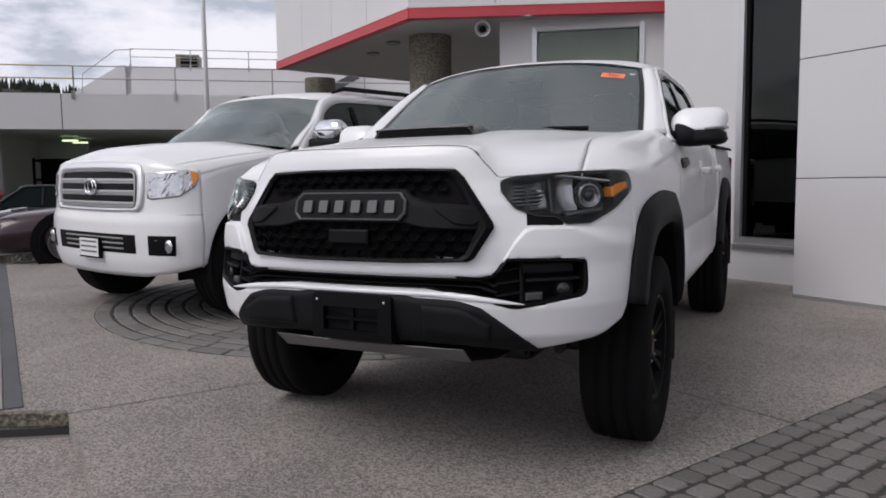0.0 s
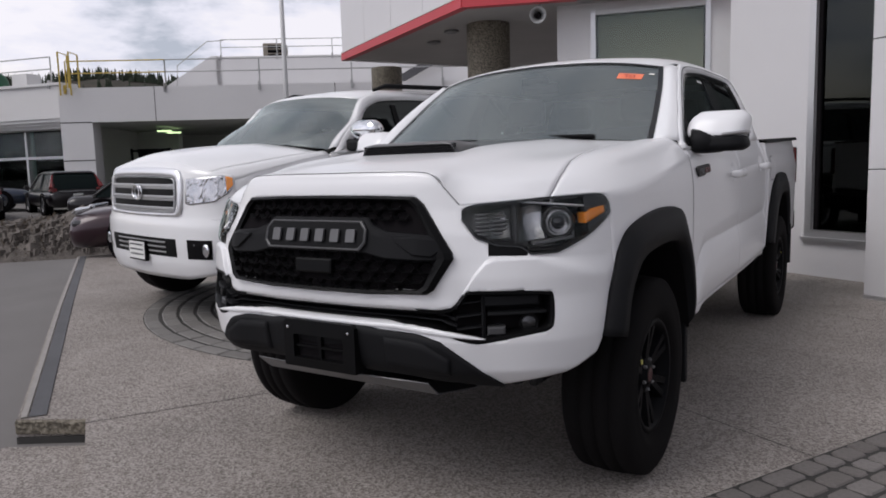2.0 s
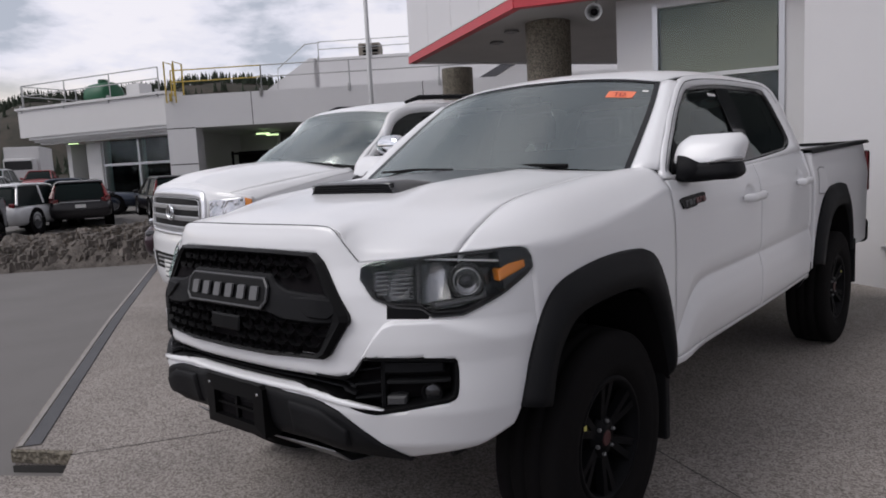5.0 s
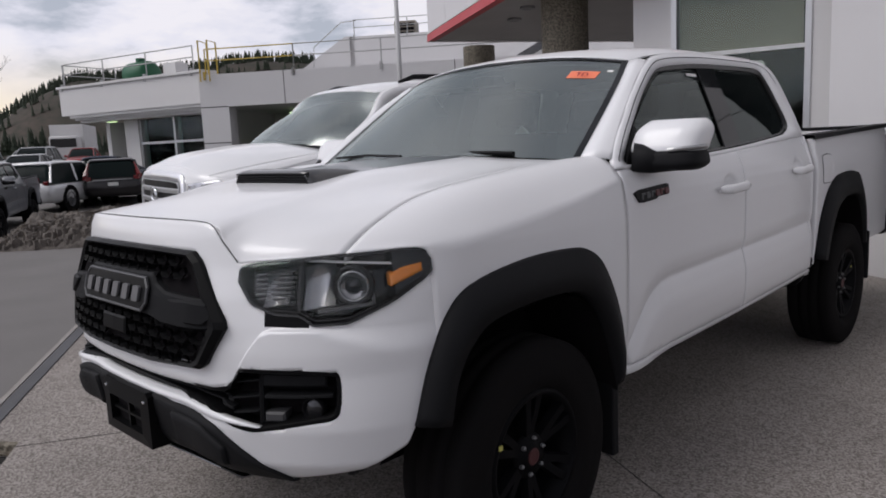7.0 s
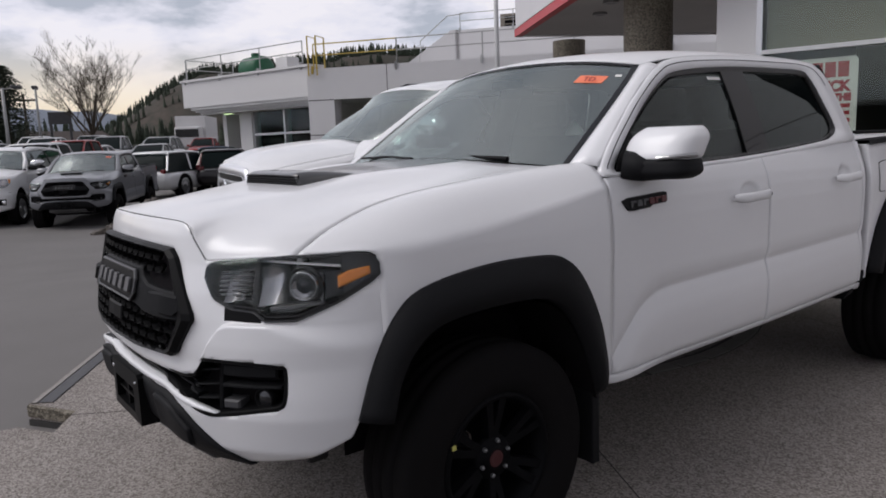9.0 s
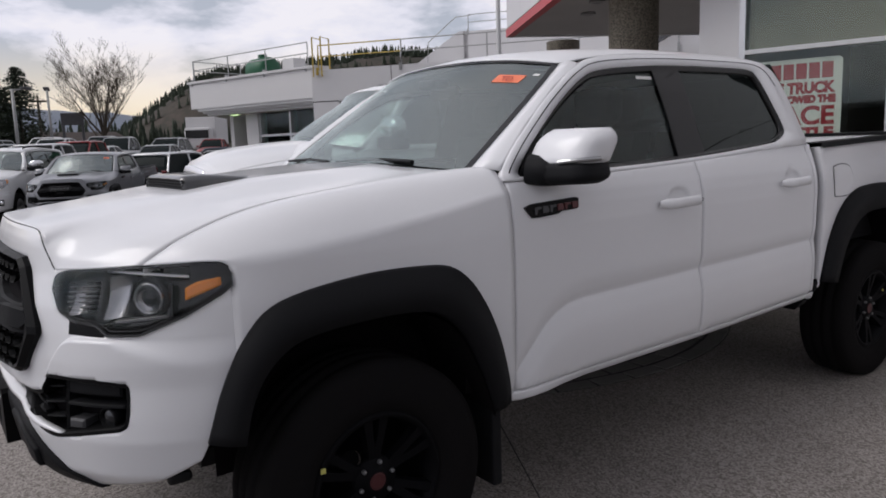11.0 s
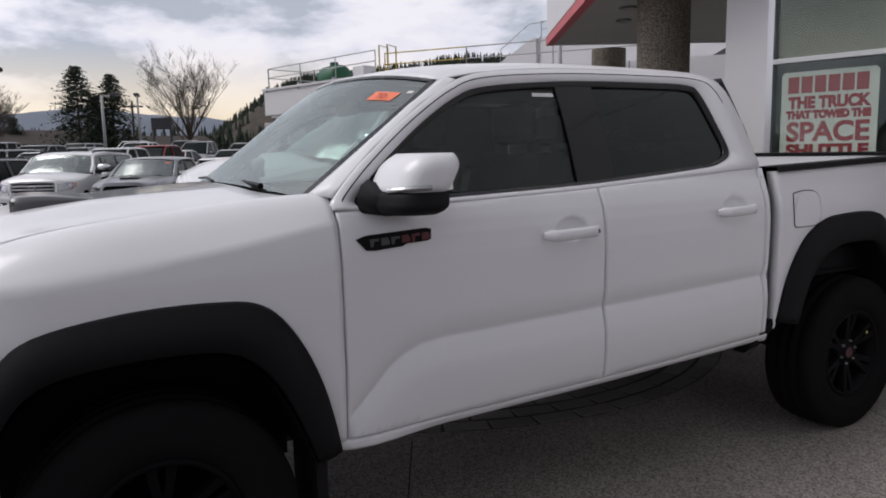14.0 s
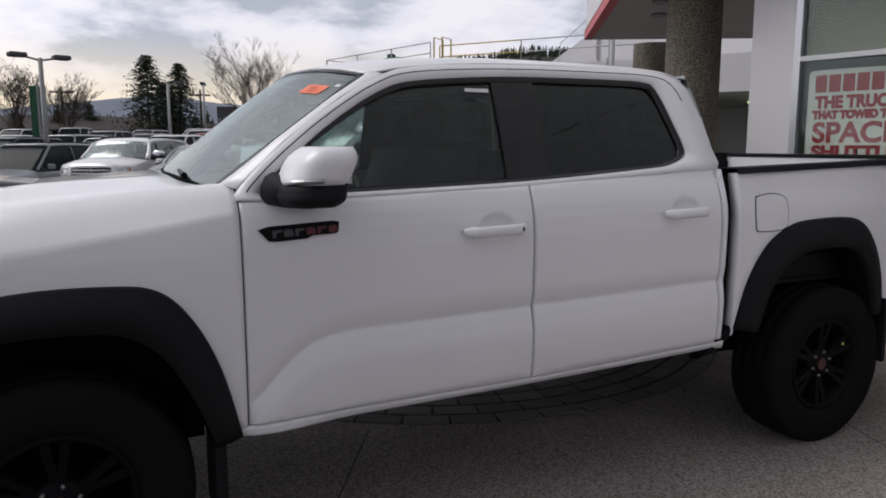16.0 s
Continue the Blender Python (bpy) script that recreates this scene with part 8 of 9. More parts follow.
def wheel(name, at, side, owner, radius=0.388, width=0.262, rim_mat="rim", spokes=6, cap="cap_red", rim_r=0.212):
    """Tyre with tread blocks and shoulders, and a spoked rim that faces outwards."""
    x, y, z = at
    w = width / 2
    bm = bmesh.new()
    lathe(bm, [(-w * 0.72, rim_r), (-w * 0.93, rim_r + 0.03), (-w, radius * 0.80), (-w * 0.95, radius * 0.93), (-w * 0.84, radius * 0.982), (-w * 0.5, radius * 0.993), (-w * 0.46, radius * 0.972), (-w * 0.40, radius * 0.972), (-w * 0.36, radius * 0.996),
               (-w * 0.06, radius), (-w * 0.03, radius * 0.976), (w * 0.03, radius * 0.976), (w * 0.06, radius), (w * 0.36, radius * 0.996), (w * 0.40, radius * 0.972), (w * 0.46, radius * 0.972), (w * 0.5, radius * 0.993),
               (w * 0.84, radius * 0.982), (w * 0.95, radius * 0.93), (w, radius * 0.80), (w * 0.985, radius * 0.74), (w * 1.0, radius * 0.72), (w * 0.93, rim_r + 0.03), (w * 0.72, rim_r)], (x, y, z), "x", 56)
    wh = part(name, bm, M["rubber"], owner, smooth=True)
    s = side
    bm = bmesh.new()
    lathe(bm, [(s * w * 0.80, rim_r + 0.012), (s * w * 0.86, rim_r + 0.006), (s * w * 0.84, rim_r - 0.008), (s * w * 0.35, rim_r - 0.02), (-s * w * 0.6, rim_r - 0.03), (-s * w * 0.62, 0.04)], (x, y, z), "x", 40)
    part("rim", bm, M[rim_mat], wh, smooth=True)
    for k in range(spokes):
        a0 = (k + 0.5) * math.tau / spokes
        for da in (-0.14, 0.14):
            a, b = a0 + da, a0 + da * 0.75
            bm = bmesh.new()
            rows = []
            for r, xx, hw in ((0.045, 0.60, 0.017), (0.09, 0.64, 0.016), (0.15, 0.72, 0.015), (rim_r - 0.004, 0.78, 0.019)):
                c = Vector((x + s * w * xx, y + r * math.cos(a if r > 0.1 else b), z + r * math.sin(a if r > 0.1 else b)))
                t = Vector((0, -math.sin(a), math.cos(a)))
                o = Vector((s * 1.0, 0, 0))
                rows.append([c - t * hw - o * 0.03, c - t * hw * 0.8, c + t * hw * 0.8, c + t * hw - o * 0.03])
            sheet(rows, bm, close_v=True)
            part("spoke", bm, M[rim_mat], wh)
    bm = bmesh.new()
    lathe(bm, [(s * w * 0.50, 0.075), (s * w * 0.62, 0.072), (s * w * 0.64, 0.045), (s * w * 0.70, 0.040), (s * w * 0.71, 0.03), (s * w * 0.71, 0.001)], (x, y, z), "x", 28)
    part("hub", bm, M[rim_mat], wh, smooth=True)
    bm = bmesh.new()
    lathe(bm, [(s * w * 0.715, 0.028), (s * w * 0.725, 0.022), (s * w * 0.718, 0.014), (s * w * 0.718, 0.001)], (x, y, z), "x", 20)
    part("centre_cap", bm, M[cap], wh)
    for k in range(6):
        a = k * math.tau / 6 + 0.3
        bm = bmesh.new()
        lathe(bm, [(s * w * 0.60, 0.0075), (s * w * 0.70, 0.0075), (s * w * 0.72, 0.005), (s * w * 0.74, 0.0005)], (x, y + 0.058 * math.cos(a), z + 0.058 * math.sin(a)), "x", 6)
        part("lug_nut", bm, M["skid"] if cap == "cap_red" else M["silver"], wh)
    return wh


for side in (1, -1):
    front = wheel("front_wheel", (side * 0.812, 0, 0.386), side, truck)
    rear = wheel("rear_wheel", (side * 0.812, 3.272, 0.386), side, truck)
    if side == 1:
        part("valve_sticker", boxed((0.930, -0.20, 0.480), (0.934, -0.185, 0.495)), M["yellow_dot"], front, "small yellow dot")
        part("valve_sticker", boxed((0.918, 3.236 + 0.15, 0.47), (0.922, 3.236 + 0.162, 0.482)), M["yellow_dot"], rear)


def door_badge():
    c = [(0.600, 1.176), (0.634, 1.186), (0.845, 1.196), (0.862, 1.192), (0.858, 1.160), (0.845, 1.155), (0.77, 1.152), (0.755, 1.144), (0.66, 1.138), (0.632, 1.140)]
    for side in (1, -1):
        b = part("door_badge", prism(bmesh.new(), c, lambda u, v, d: skin(s_y(u), v, 0.001 + d, side), 0.007), M["grille_black"], truck, "black badge with grey and red shapes")
        for k in range(6):
            y0 = 0.645 + 0.036 * k
            pts = [(y0, 1.150 + 0.0016 * k), (y0 + 0.008, 1.150 + 0.0016 * k), (y0 + 0.012, 1.166 + 0.0016 * k), (y0 + 0.029, 1.167 + 0.0016 * k), (y0 + 0.029, 1.174 + 0.0016 * k), (y0 - 0.001, 1.173 + 0.0016 * k)] if k % 2 == 0 else [(y0, 1.151 + 0.0016 * k), (y0 + 0.026, 1.152 + 0.0016 * k), (y0 + 0.030, 1.160 + 0.0016 * k), (y0 + 0.024, 1.174 + 0.0016 * k), (y0, 1.173 + 0.0016 * k)]
            part("badge_shape", prism(bmesh.new(), pts, lambda u, v, d: skin(s_y(u), v, 0.006 + d, side), 0.005), M["badge_grey"] if k < 3 else M["badge_red"], b)


door_badge()


def windshield_sticker():
    # orange sheet with two letters at the top of the glass
    def on_glass(x, v):
        r = v * (len(SHIELD[0]) - 1)
        i = min(int(r), len(SHIELD[0]) - 2)
        row = np.array(SHIELD[0][i]) * (1 - r + i) + np.array(SHIELD[0][i + 1]) * (r - i)
        return Vector((x, np.interp(x, row[:, 0], row[:, 1]), np.interp(x, row[:, 0], row[:, 2])))

    a, b, up = on_glass(0.475, 0.715), on_glass(0.590, 0.725), on_glass(0.530, 0.815) - on_glass(0.530, 0.72)
    n = (b - a).cross(up).normalized() * 0.002
    bm = sheet([[on_glass(x, v + (x - 0.475) * 0.09) + n for x in np.linspace(0.475, 0.590, 7)] for v in np.linspace(0.715, 0.81, 7)])
    ob = part("orange_sticker", bm, M["orange_paper"], truck, "fluorescent orange sticker with dark letters")
    cu = bpy.data.curves.new("sticker_letters", "FONT")
    cu.body, cu.size, cu.align_x = "TD", 0.042, "CENTER"
    t = new("sticker_letters", cu)
    x = (b - a).normalized()
    y = up.normalized()
    z = x.cross(y)
    t.matrix_world = Matrix(((x.x, y.x, z.x, 0), (x.y, y.y, z.y, 0), (x.z, y.z, z.z, 0), (0, 0, 0, 1)))
    t.matrix_world.translation = (a + b) / 2 + up * 0.15 + n * 3.5
    cu.materials.append(M["red_print"])
    t.parent = ob
    part("inspection_sticker", sheet([[on_glass(0.612, 0.82) + n, on_glass(0.636, 0.822) + n], [on_glass(0.610, 0.85) + n, on_glass(0.634, 0.852) + n]]), M["white_paper"], truck)


windshield_sticker()

# ---- the white SUV beside the pickup ----
suv = thing("suv", pose(-3.345, 1.47, 0.085, 0, 1.0, -10.2), "pearl white full-size SUV with chrome grille, parked beside the pickup", "suv")
SPLAN = catmull([(0, -0.985), (0.30, -0.972), (0.56, -0.925), (0.76, -0.83), (0.89, -0.69), (0.955, -0.52), (0.985, -0.30), (0.995, 0.0), (1.0, 0.6), (1.005, 1.4), (1.005, 2.2), (1.0, 3.1), (0.97, 3.9), (0.90, 4.14)], 12)
SLEN = np.concatenate([[0], np.cumsum(np.hypot(*np.diff(SPLAN, axis=0).T))])
SDIR = np.gradient(SPLAN, SLEN, axis=0)
SF = ((0.30, 0.36, 0.45, 0.60, 0.74, 0.78, 0.83, 0.95, 1.05, 1.10, 1.14), (-0.14, -0.06, -0.01, 0.012, 0.006, -0.02, -0.03, -0.04, -0.06, -0.09, -0.15))
SS = ((0.30, 0.38, 0.45, 0.60, 0.80, 0.95, 1.05, 1.12, 1.18, 1.24), (-0.10, -0.03, -0.006, 0.008, 0.0, -0.004, -0.006, -0.018, -0.04, -0.07))


def suv_skin(s, z, off=0.0, side=1):
    sg = abs(s)
    side = side if s >= 0 else -side
    x, y = np.interp(sg, SLEN, SPLAN[:, 0]), np.interp(sg, SLEN, SPLAN[:, 1])
    dx, dy = np.interp(sg, SLEN, SDIR[:, 0]), np.interp(sg, SLEN, SDIR[:, 1])
    n = math.hypot(dx, dy)
    w = min(max((y + 0.72) / 0.45, 0), 1)
    w = w * w * (3 - 2 * w)
    o = np.interp(z, *SF) * (1 - w) + np.interp(z, *SS) * w + off
    return (side * (x + dy / n * o), y - dx / n * o, z)


def q_y(y):
    k = np.argmax(SPLAN[:, 1] > -0.6)
    return float(np.interp(y, SPLAN[k:, 1], SLEN[k:]))


def q_x(x):
    k = np.argmax(SPLAN[:, 0] > 0.95)
    return float(np.interp(x, SPLAN[:k, 0], SLEN[:k]))


def build_suv():
    P = M["paint_suv"]
    arch = lambda s, yc: 0.40 + math.sqrt(max(0.47**2 - (float(np.interp(s, SLEN, SPLAN[:, 1])) - yc) ** 2, 0))
    belt = lin([q_y(y) for y in (-0.55, -0.3, 0.0, 0.4, 0.7, 2.0, 4.0)], [1.03, 1.075, 1.11, 1.16, 1.185, 1.20, 1.21])
    end = q_y(-0.50)
    rows = []
    top = lin([0, q_x(0.28), q_x(0.5), q_x(0.70), q_x(0.86), end], [1.137, 1.136, 1.128, 1.098, 1.083, 1.06])
    low = lin([0, q_x(0.6), q_x(0.9), end], [0.34, 0.35, 0.40, 0.43])
    ss = np.concatenate([-np.linspace(end, 0, 30)[:-1], np.linspace(0, end, 30)])
    for s in ss:
        hi = top(abs(s))
        rows.append([suv_skin(s, z) for z in np.linspace(low(abs(s)), hi, 26)] + [suv_skin(s, hi + 0.003, -0.015), suv_skin(s, hi - 0.004, -0.08)])
    part("front_fascia", sheet(rows), P, suv, smooth=True, solid=0.006)
    for side in (1, -1):
        part("fender", slab(q_y(-0.505), q_y(0.62), lambda s: max(arch(s, 0.0), 0.42), belt, 30, 12, 0.0, -0.02, 0.005, side, suv_skin), P, suv, smooth=True)
        for nm, y0, y1 in (("front_door", 0.63, 1.70), ("rear_door", 1.712, 2.70), ("quarter_panel", 2.712, 4.12)):
            lo = (lambda s: 0.40) if nm != "quarter_panel" else (lambda s: max(arch(s, 3.1), 0.45) if abs(float(np.interp(s, SLEN, SPLAN[:, 1])) - 3.1) < 0.47 else 0.45)
            part(nm, slab(q_y(y0), q_y(y1), lo, belt, 20, 12, 0.0, -0.03, 0.005, side, suv_skin), P, suv, smooth=True)
        part("running_board", slab(q_y(0.66), q_y(2.6), lambda s: 0.33, lambda s: 0.395, 14, 3, 0.01, -0.2, 0.01, side, suv_skin), M["black_plastic"], suv)
        bm = sheet([[(side * x, 0.46 * math.sin(a), 0.40 + 0.46 * math.cos(a)) for a in np.linspace(-1.75, 1.75, 20)] for x in (0.985, 0.60)])
        part("wheel_arch_liner", bm, M["gap"], suv)
        part("arch_back", boxed((min(side * 0.60, side * 0.58), -0.46, 0.30), (max(side * 0.60, side * 0.58), 0.46, 0.86)), M["gap"], suv)
        # lamps
        a, b = q_x(0.635), q_y(-0.52)
        m = lambda f: a + (b - a) * f
        hi = lin([m(0), m(0.3), m(0.8), m(1)], [1.045, 1.055, 1.065, 1.05])
        lo = lin([m(0), m(0.1), m(0.6), m(0.9), m(1)], [0.885, 0.875, 0.895, 0.955, 1.0])
        lamp = part("headlight", slab(a, b, lo, hi, 20, 8, 0.012, -0.02, 0.006, side, suv_skin), M["suv_facet"], suv, smooth=True)
        rr = random.Random(5 + side)
        for f0, f1 in ((0.05, 0.36), (0.38, 0.66), (0.68, 0.84)):
            rows = []
            for f in np.linspace(f0, f1, 8):
                l, h = lo(m(f)) + 0.012, hi(m(f)) - 0.012
                rows.append([suv_skin(m(f), l + (h - l) * t, 0.016 - 0.012 * math.sin(math.pi * (f - f0) / (f1 - f0)) * math.sin(math.pi * t) + rr.uniform(-0.004, 0.004), side) for t in np.linspace(0, 1, 8)])
            part("reflector", sheet(rows), M["suv_facet"], lamp)
        # Black tubes paint the shade in the bumper seams.
        bm = bmesh.new()
        tube(bm, [suv_skin(t, 0.782, 0.0005, side) for t in np.linspace(q_x(0.62), q_y(-0.50), 20)], 0.004, 5)
        tube(bm, [suv_skin(m(0.62), z, 0.001, side) for z in np.linspace(0.785, 0.862, 4)], 0.0025, 5)
        part("bumper_seam", bm, M["gap"], suv)
        part("indicator", slab(m(0.85), m(0.992), lin([m(0.85), m(0.992)], [0.962, 1.005]), lin([m(0.85), m(0.992)], [1.060, 1.050]), 6, 3, 0.016, 0, 0.004, side, suv_skin), M["amber"], lamp)
        f0, f1 = q_x(0.645), q_x(0.845)
        pod = part("fog_lamp_pod", slab(f0, f1, lambda s: 0.50, lambda s: 0.635, 8, 4, 0.006, -0.02, 0.0, side, suv_skin), M["grille_black"], suv)
        bm = bmesh.new()
        c = suv_skin(f0 + (f1 - f0) * 0.74, 0.565, 0.016, side)
        lathe(bm, [(0.0, 0.046), (-0.012, 0.044), (-0.018, 0.03), (-0.02, 0.001)], c, "y", 20)
        part("fog_lamp", bm, M["chrome"], pod, smooth=True)
    # grille in a chrome surround
    GW = 1.16
    right = [(0.0, 1.112), (0.25, 1.110), (0.45, 1.100), (0.500, 1.085), (0.525, 1.045), (0.528, 0.95), (0.520, 0.86), (0.505, 0.815), (0.47, 0.802), (0.25, 0.798), (0.0, 0.797)]
    inner = [(0.0, 1.058), (0.25, 1.057), (0.42, 1.052), (0.448, 1.044), (0.458, 1.02), (0.462, 0.95), (0.458, 0.88), (0.450, 0.838), (0.43, 0.826), (0.25, 0.824), (0.0, 0.823)]
    go, gi = [[(x * GW, z) for x, z in r] + [(-x * GW, z) for x, z in r[-2:0:-1]] for r in (right, inner)]
    place = lambda u, v, d: suv_skin(math.copysign(q_x(abs(u)), u) if u else 0.0, v, d)
    bm = sheet([[place(x, z, 0.010) for z in np.linspace(0.825, 1.09 - 0.05 * abs(x), 12)] for x in np.linspace(-0.57, 0.57, 33)])
    gr = part("grille", bm, M["grille_black"], suv)
    part("grille_surround", sheet(ring_band(go, gi, lambda u, v, d: place(u, v, 0.006 + d), 0.02, 0.03, 0.016), close_v=True), M["chrome_satin"], gr, smooth=True)
    for z in (0.828, 0.902, 0.978):
        bar = part("grille_bar", slab(-q_x(0.525), q_x(0.525), lambda s: z, lambda s: z + 0.034, 24, 3, 0.024, 0.0, 0.004, 1, suv_skin), M["grille_grey"], gr)
        part("bar_ridge", slab(-q_x(0.522), q_x(0.522), lambda s: z + 0.015, lambda s: z + 0.033, 24, 3, 0.036, 0.0, 0.005, 1, suv_skin), M["grille_grey"], bar)
    rim = [[(x * k, 0.94 + (z - 0.94) * k) for x, z in gi] for k in (1.0, 0.965)]
    part("grille_rim", sheet(ring_band(rim[0], rim[1], lambda u, v, d: place(u, v, 0.022 + d), 0.010, 0.014, 0.004), close_v=True), M["grille_grey"], gr)
    y = suv_skin(0, 0.955, 0.044)[1]
    for nm, rx, rz, rad, mk in (("emblem_ring", 0.080, 0.050, 0.010, "chrome"), ("emblem_ring", 0.034, 0.044, 0.009, "chrome")):
        bm = bmesh.new()
        tube(bm, [(rx * math.cos(a), y, 0.955 + rz * math.sin(a)) for a in np.linspace(0, math.tau, 29)], rad, 6, cap=False)
        part(nm, bm, M[mk], gr, smooth=True)
    # intake, plate, bumper foot
    it = part("lower_intake", slab(-q_x(0.53), q_x(0.53), lambda s: 0.505, lambda s: 0.635, 24, 4, 0.006, -0.02, 0.0, 1, suv_skin), M["grille_black"], suv)
    for z in (0.53, 0.565, 0.60):
        part("intake_slat", slab(-q_x(0.40), q_x(0.40), lambda s: z, lambda s: z + 0.012, 20, 2, 0.014, 0, 0.003, 1, suv_skin), M["lampgrey"], it)
    pl = part("plate_frame", boxed((-0.145, -1.03, 0.455), (0.145, -0.99, 0.605)), M["grille_black"], suv, bevel=0.006)
    part("dealer_plate", boxed((-0.13, -1.034, 0.468), (0.13, -1.031, 0.592)), M["white_paper"], pl, "white dealer plate with grey bars")
    for z in (0.565, 0.53, 0.495):
        part("plate_bar", boxed((-0.11, -1.036, z), (0.11, -1.0345, z + 0.012)), M["letter"], pl)
    part("underside", boxed((-0.80, -0.45, 0.36), (0.80, 4.0, 0.50)), M["steel_dark"], suv, bevel=0.03)
    # hood
    c = [[suv_skin(q_x(x) if x < 0.9 else q_y(-0.52), z, -0.003) for x, z in ((0, 1.137), (0.28, 1.136), (0.50, 1.128), (0.70, 1.098), (0.86, 1.083))],
         [(0, -0.55, 1.195), (0.28, -0.55, 1.195), (0.50, -0.53, 1.175), (0.70, -0.47, 1.145), (0.86, -0.38, 1.115)],
         [(0, -0.10, 1.235), (0.28, -0.10, 1.235), (0.50, -0.10, 1.215), (0.70, -0.05, 1.19), (0.87, 0.02, 1.155)],
         [(0, 0.33, 1.255), (0.28, 0.34, 1.254), (0.50, 0.38, 1.24), (0.70, 0.45, 1.22), (0.87, 0.55, 1.195)]]
    h = net(c, 6, 5)
    part("hood", sheet(np.concatenate([mirrored(h)[:, :0:-1], h], 1)), P, suv, smooth=True, solid=0.006)
    for side in (1, -1):
        g = h[:, -1]
        rows = []
        for k, p in enumerate(g):
            s = q_y(-0.55 + 1.17 * k / (len(g) - 1))
            q = np.array(suv_skin(s, belt(s) - 0.004, -0.002))
            rows.append([p, p * 0.5 + q * 0.5 + np.array([0, 0, 0.015]), q])
        r = np.array(rows)
        r[..., 0] *= side
        part("fender_crown", sheet(catmull(r, 3, 1)), P, suv, smooth=True, solid=0.003)
    # glasshouse
    ws = [[(0, 0.34, 1.255), (0.35, 0.37, 1.250), (0.65, 0.48, 1.235), (0.87, 0.70, 1.210)], [(0, 0.75, 1.538), (0.33, 0.77, 1.533), (0.60, 0.86, 1.515), (0.81, 1.02, 1.486)], [(0, 1.12, 1.770), (0.30, 1.14, 1.765), (0.55, 1.20, 1.747), (0.74, 1.32, 1.724)]]
    w = net(ws, 5, 4)
    ob = part("windshield", sheet(np.concatenate([mirrored(w)[:, :0:-1], w], 1)), M["ws"], suv, smooth=True)
    face_out(ob, (0, 2, 1.2)).visible_shadow = False
    rf = [[(0, 1.12, 1.774), (0.30, 1.14, 1.768), (0.55, 1.20, 1.751), (0.74, 1.32, 1.727)], [(0, 1.6, 1.857), (0.33, 1.6, 1.854), (0.58, 1.62, 1.837), (0.76, 1.66, 1.799)], [(0, 2.6, 1.886), (0.33, 2.6, 1.883), (0.58, 2.6, 1.869), (0.77, 2.6, 1.834)], [(0, 3.85, 1.840), (0.33, 3.85, 1.838), (0.58, 3.85, 1.826), (0.76, 3.82, 1.794)], [(0, 4.05, 1.747), (0.33, 4.05, 1.745), (0.58, 4.04, 1.736), (0.77, 4.0, 1.712)]]
    r = net(rf, 5, 4)
    part("roof", sheet(np.concatenate([mirrored(r)[:, :0:-1], r], 1)), P, suv, smooth=True, solid=0.006)
    side_x = lambda z: float(np.interp(z, (1.18, 1.24, 1.54, 1.72, 1.80, 1.84), (0.985, 0.94, 0.86, 0.795, 0.765, 0.74)))
    O = [(0.62, 1.185), (0.74, 1.225), (1.02, 1.486), (1.32, 1.730), (1.66, 1.805), (2.6, 1.834), (3.8, 1.794), (4.02, 1.654), (4.08, 1.210), (2.4, 1.190)]
    I = [(0.86, 1.215), (0.92, 1.250), (1.14, 1.469), (1.40, 1.666), (1.70, 1.730), (2.6, 1.753), (3.72, 1.718), (3.86, 1.620), (3.90, 1.260), (2.4, 1.225)]
    Oc, Ic = catmull(O + O[:1], 4)[:-1], catmull(I + I[:1], 4)[:-1]
    for side in (1, -1):
        cs = part("cab_side", sheet([[(side * (side_x(z) + d), y, z) for y, z in line] for line, d in ((Oc, -0.012), (Oc + (Ic - Oc) * 0.1, 0.003), (Ic, 0.0), (Ic, -0.02))], close_v=True), P, suv, smooth=True, solid=0.003)
        cen = Ic.mean(0)
        bm = sheet([[(side * (side_x(z) - 0.012), y, z) for y, z in cen + (Ic - cen) * k] for k in (1.0, 0.5, 0.05)], close_v=True)
        ob = part("side_glass", bm, M["privacy"], cs)
        face_out(ob, (0, 2, 1.4)).visible_shadow = False
        for y in (1.68, 2.72):
            part("pillar", sheet([[(side * (side_x(z) - 0.004), y + dy, z) for dy in (-0.03, 0.03)] for z in np.linspace(1.22, 1.68, 6)]), M["grille_black"], cs, solid=0.005)
        e = w[:, -1]
        oo = np.array([(side_x(z) - 0.006, y, z) for y, z in zip(np.interp(np.linspace(0, 1, len(e)), (0, 0.5, 1), (0.74, 1.02, 1.33)), np.interp(np.linspace(0, 1, len(e)), (0, 0.5, 1), (1.225, 1.486, 1.73)))])
        rr = np.stack([e, e * 0.5 + oo * 0.5 + np.array([0.006, -0.01, 0.006]), oo], 1)
        rr[..., 0] *= side
        part("a_pillar", sheet(rr), P, suv, smooth=True, solid=0.004)
        bm = bmesh.new()
        tube(bm, [(side * 0.69, 1.55, 1.83), (side * 0.70, 1.70, 1.88), (side * 0.70, 2.6, 1.91), (side * 0.70, 3.4, 1.89), (side * 0.69, 3.6, 1.85)], [0.015, 0.024, 0.024, 0.024, 0.015], 8)
        part("roof_rail", bm, M["black_plastic"], suv, smooth=True)
        # mirror, the driver's alone
        if side == -1:
            continue
        arm = part("mirror", boxed((min(side * 0.96, side * 1.08), 0.82, 1.20), (max(side * 0.96, side * 1.08), 0.94, 1.28)), M["black_plastic"], suv, bevel=0.02)
        rows = []
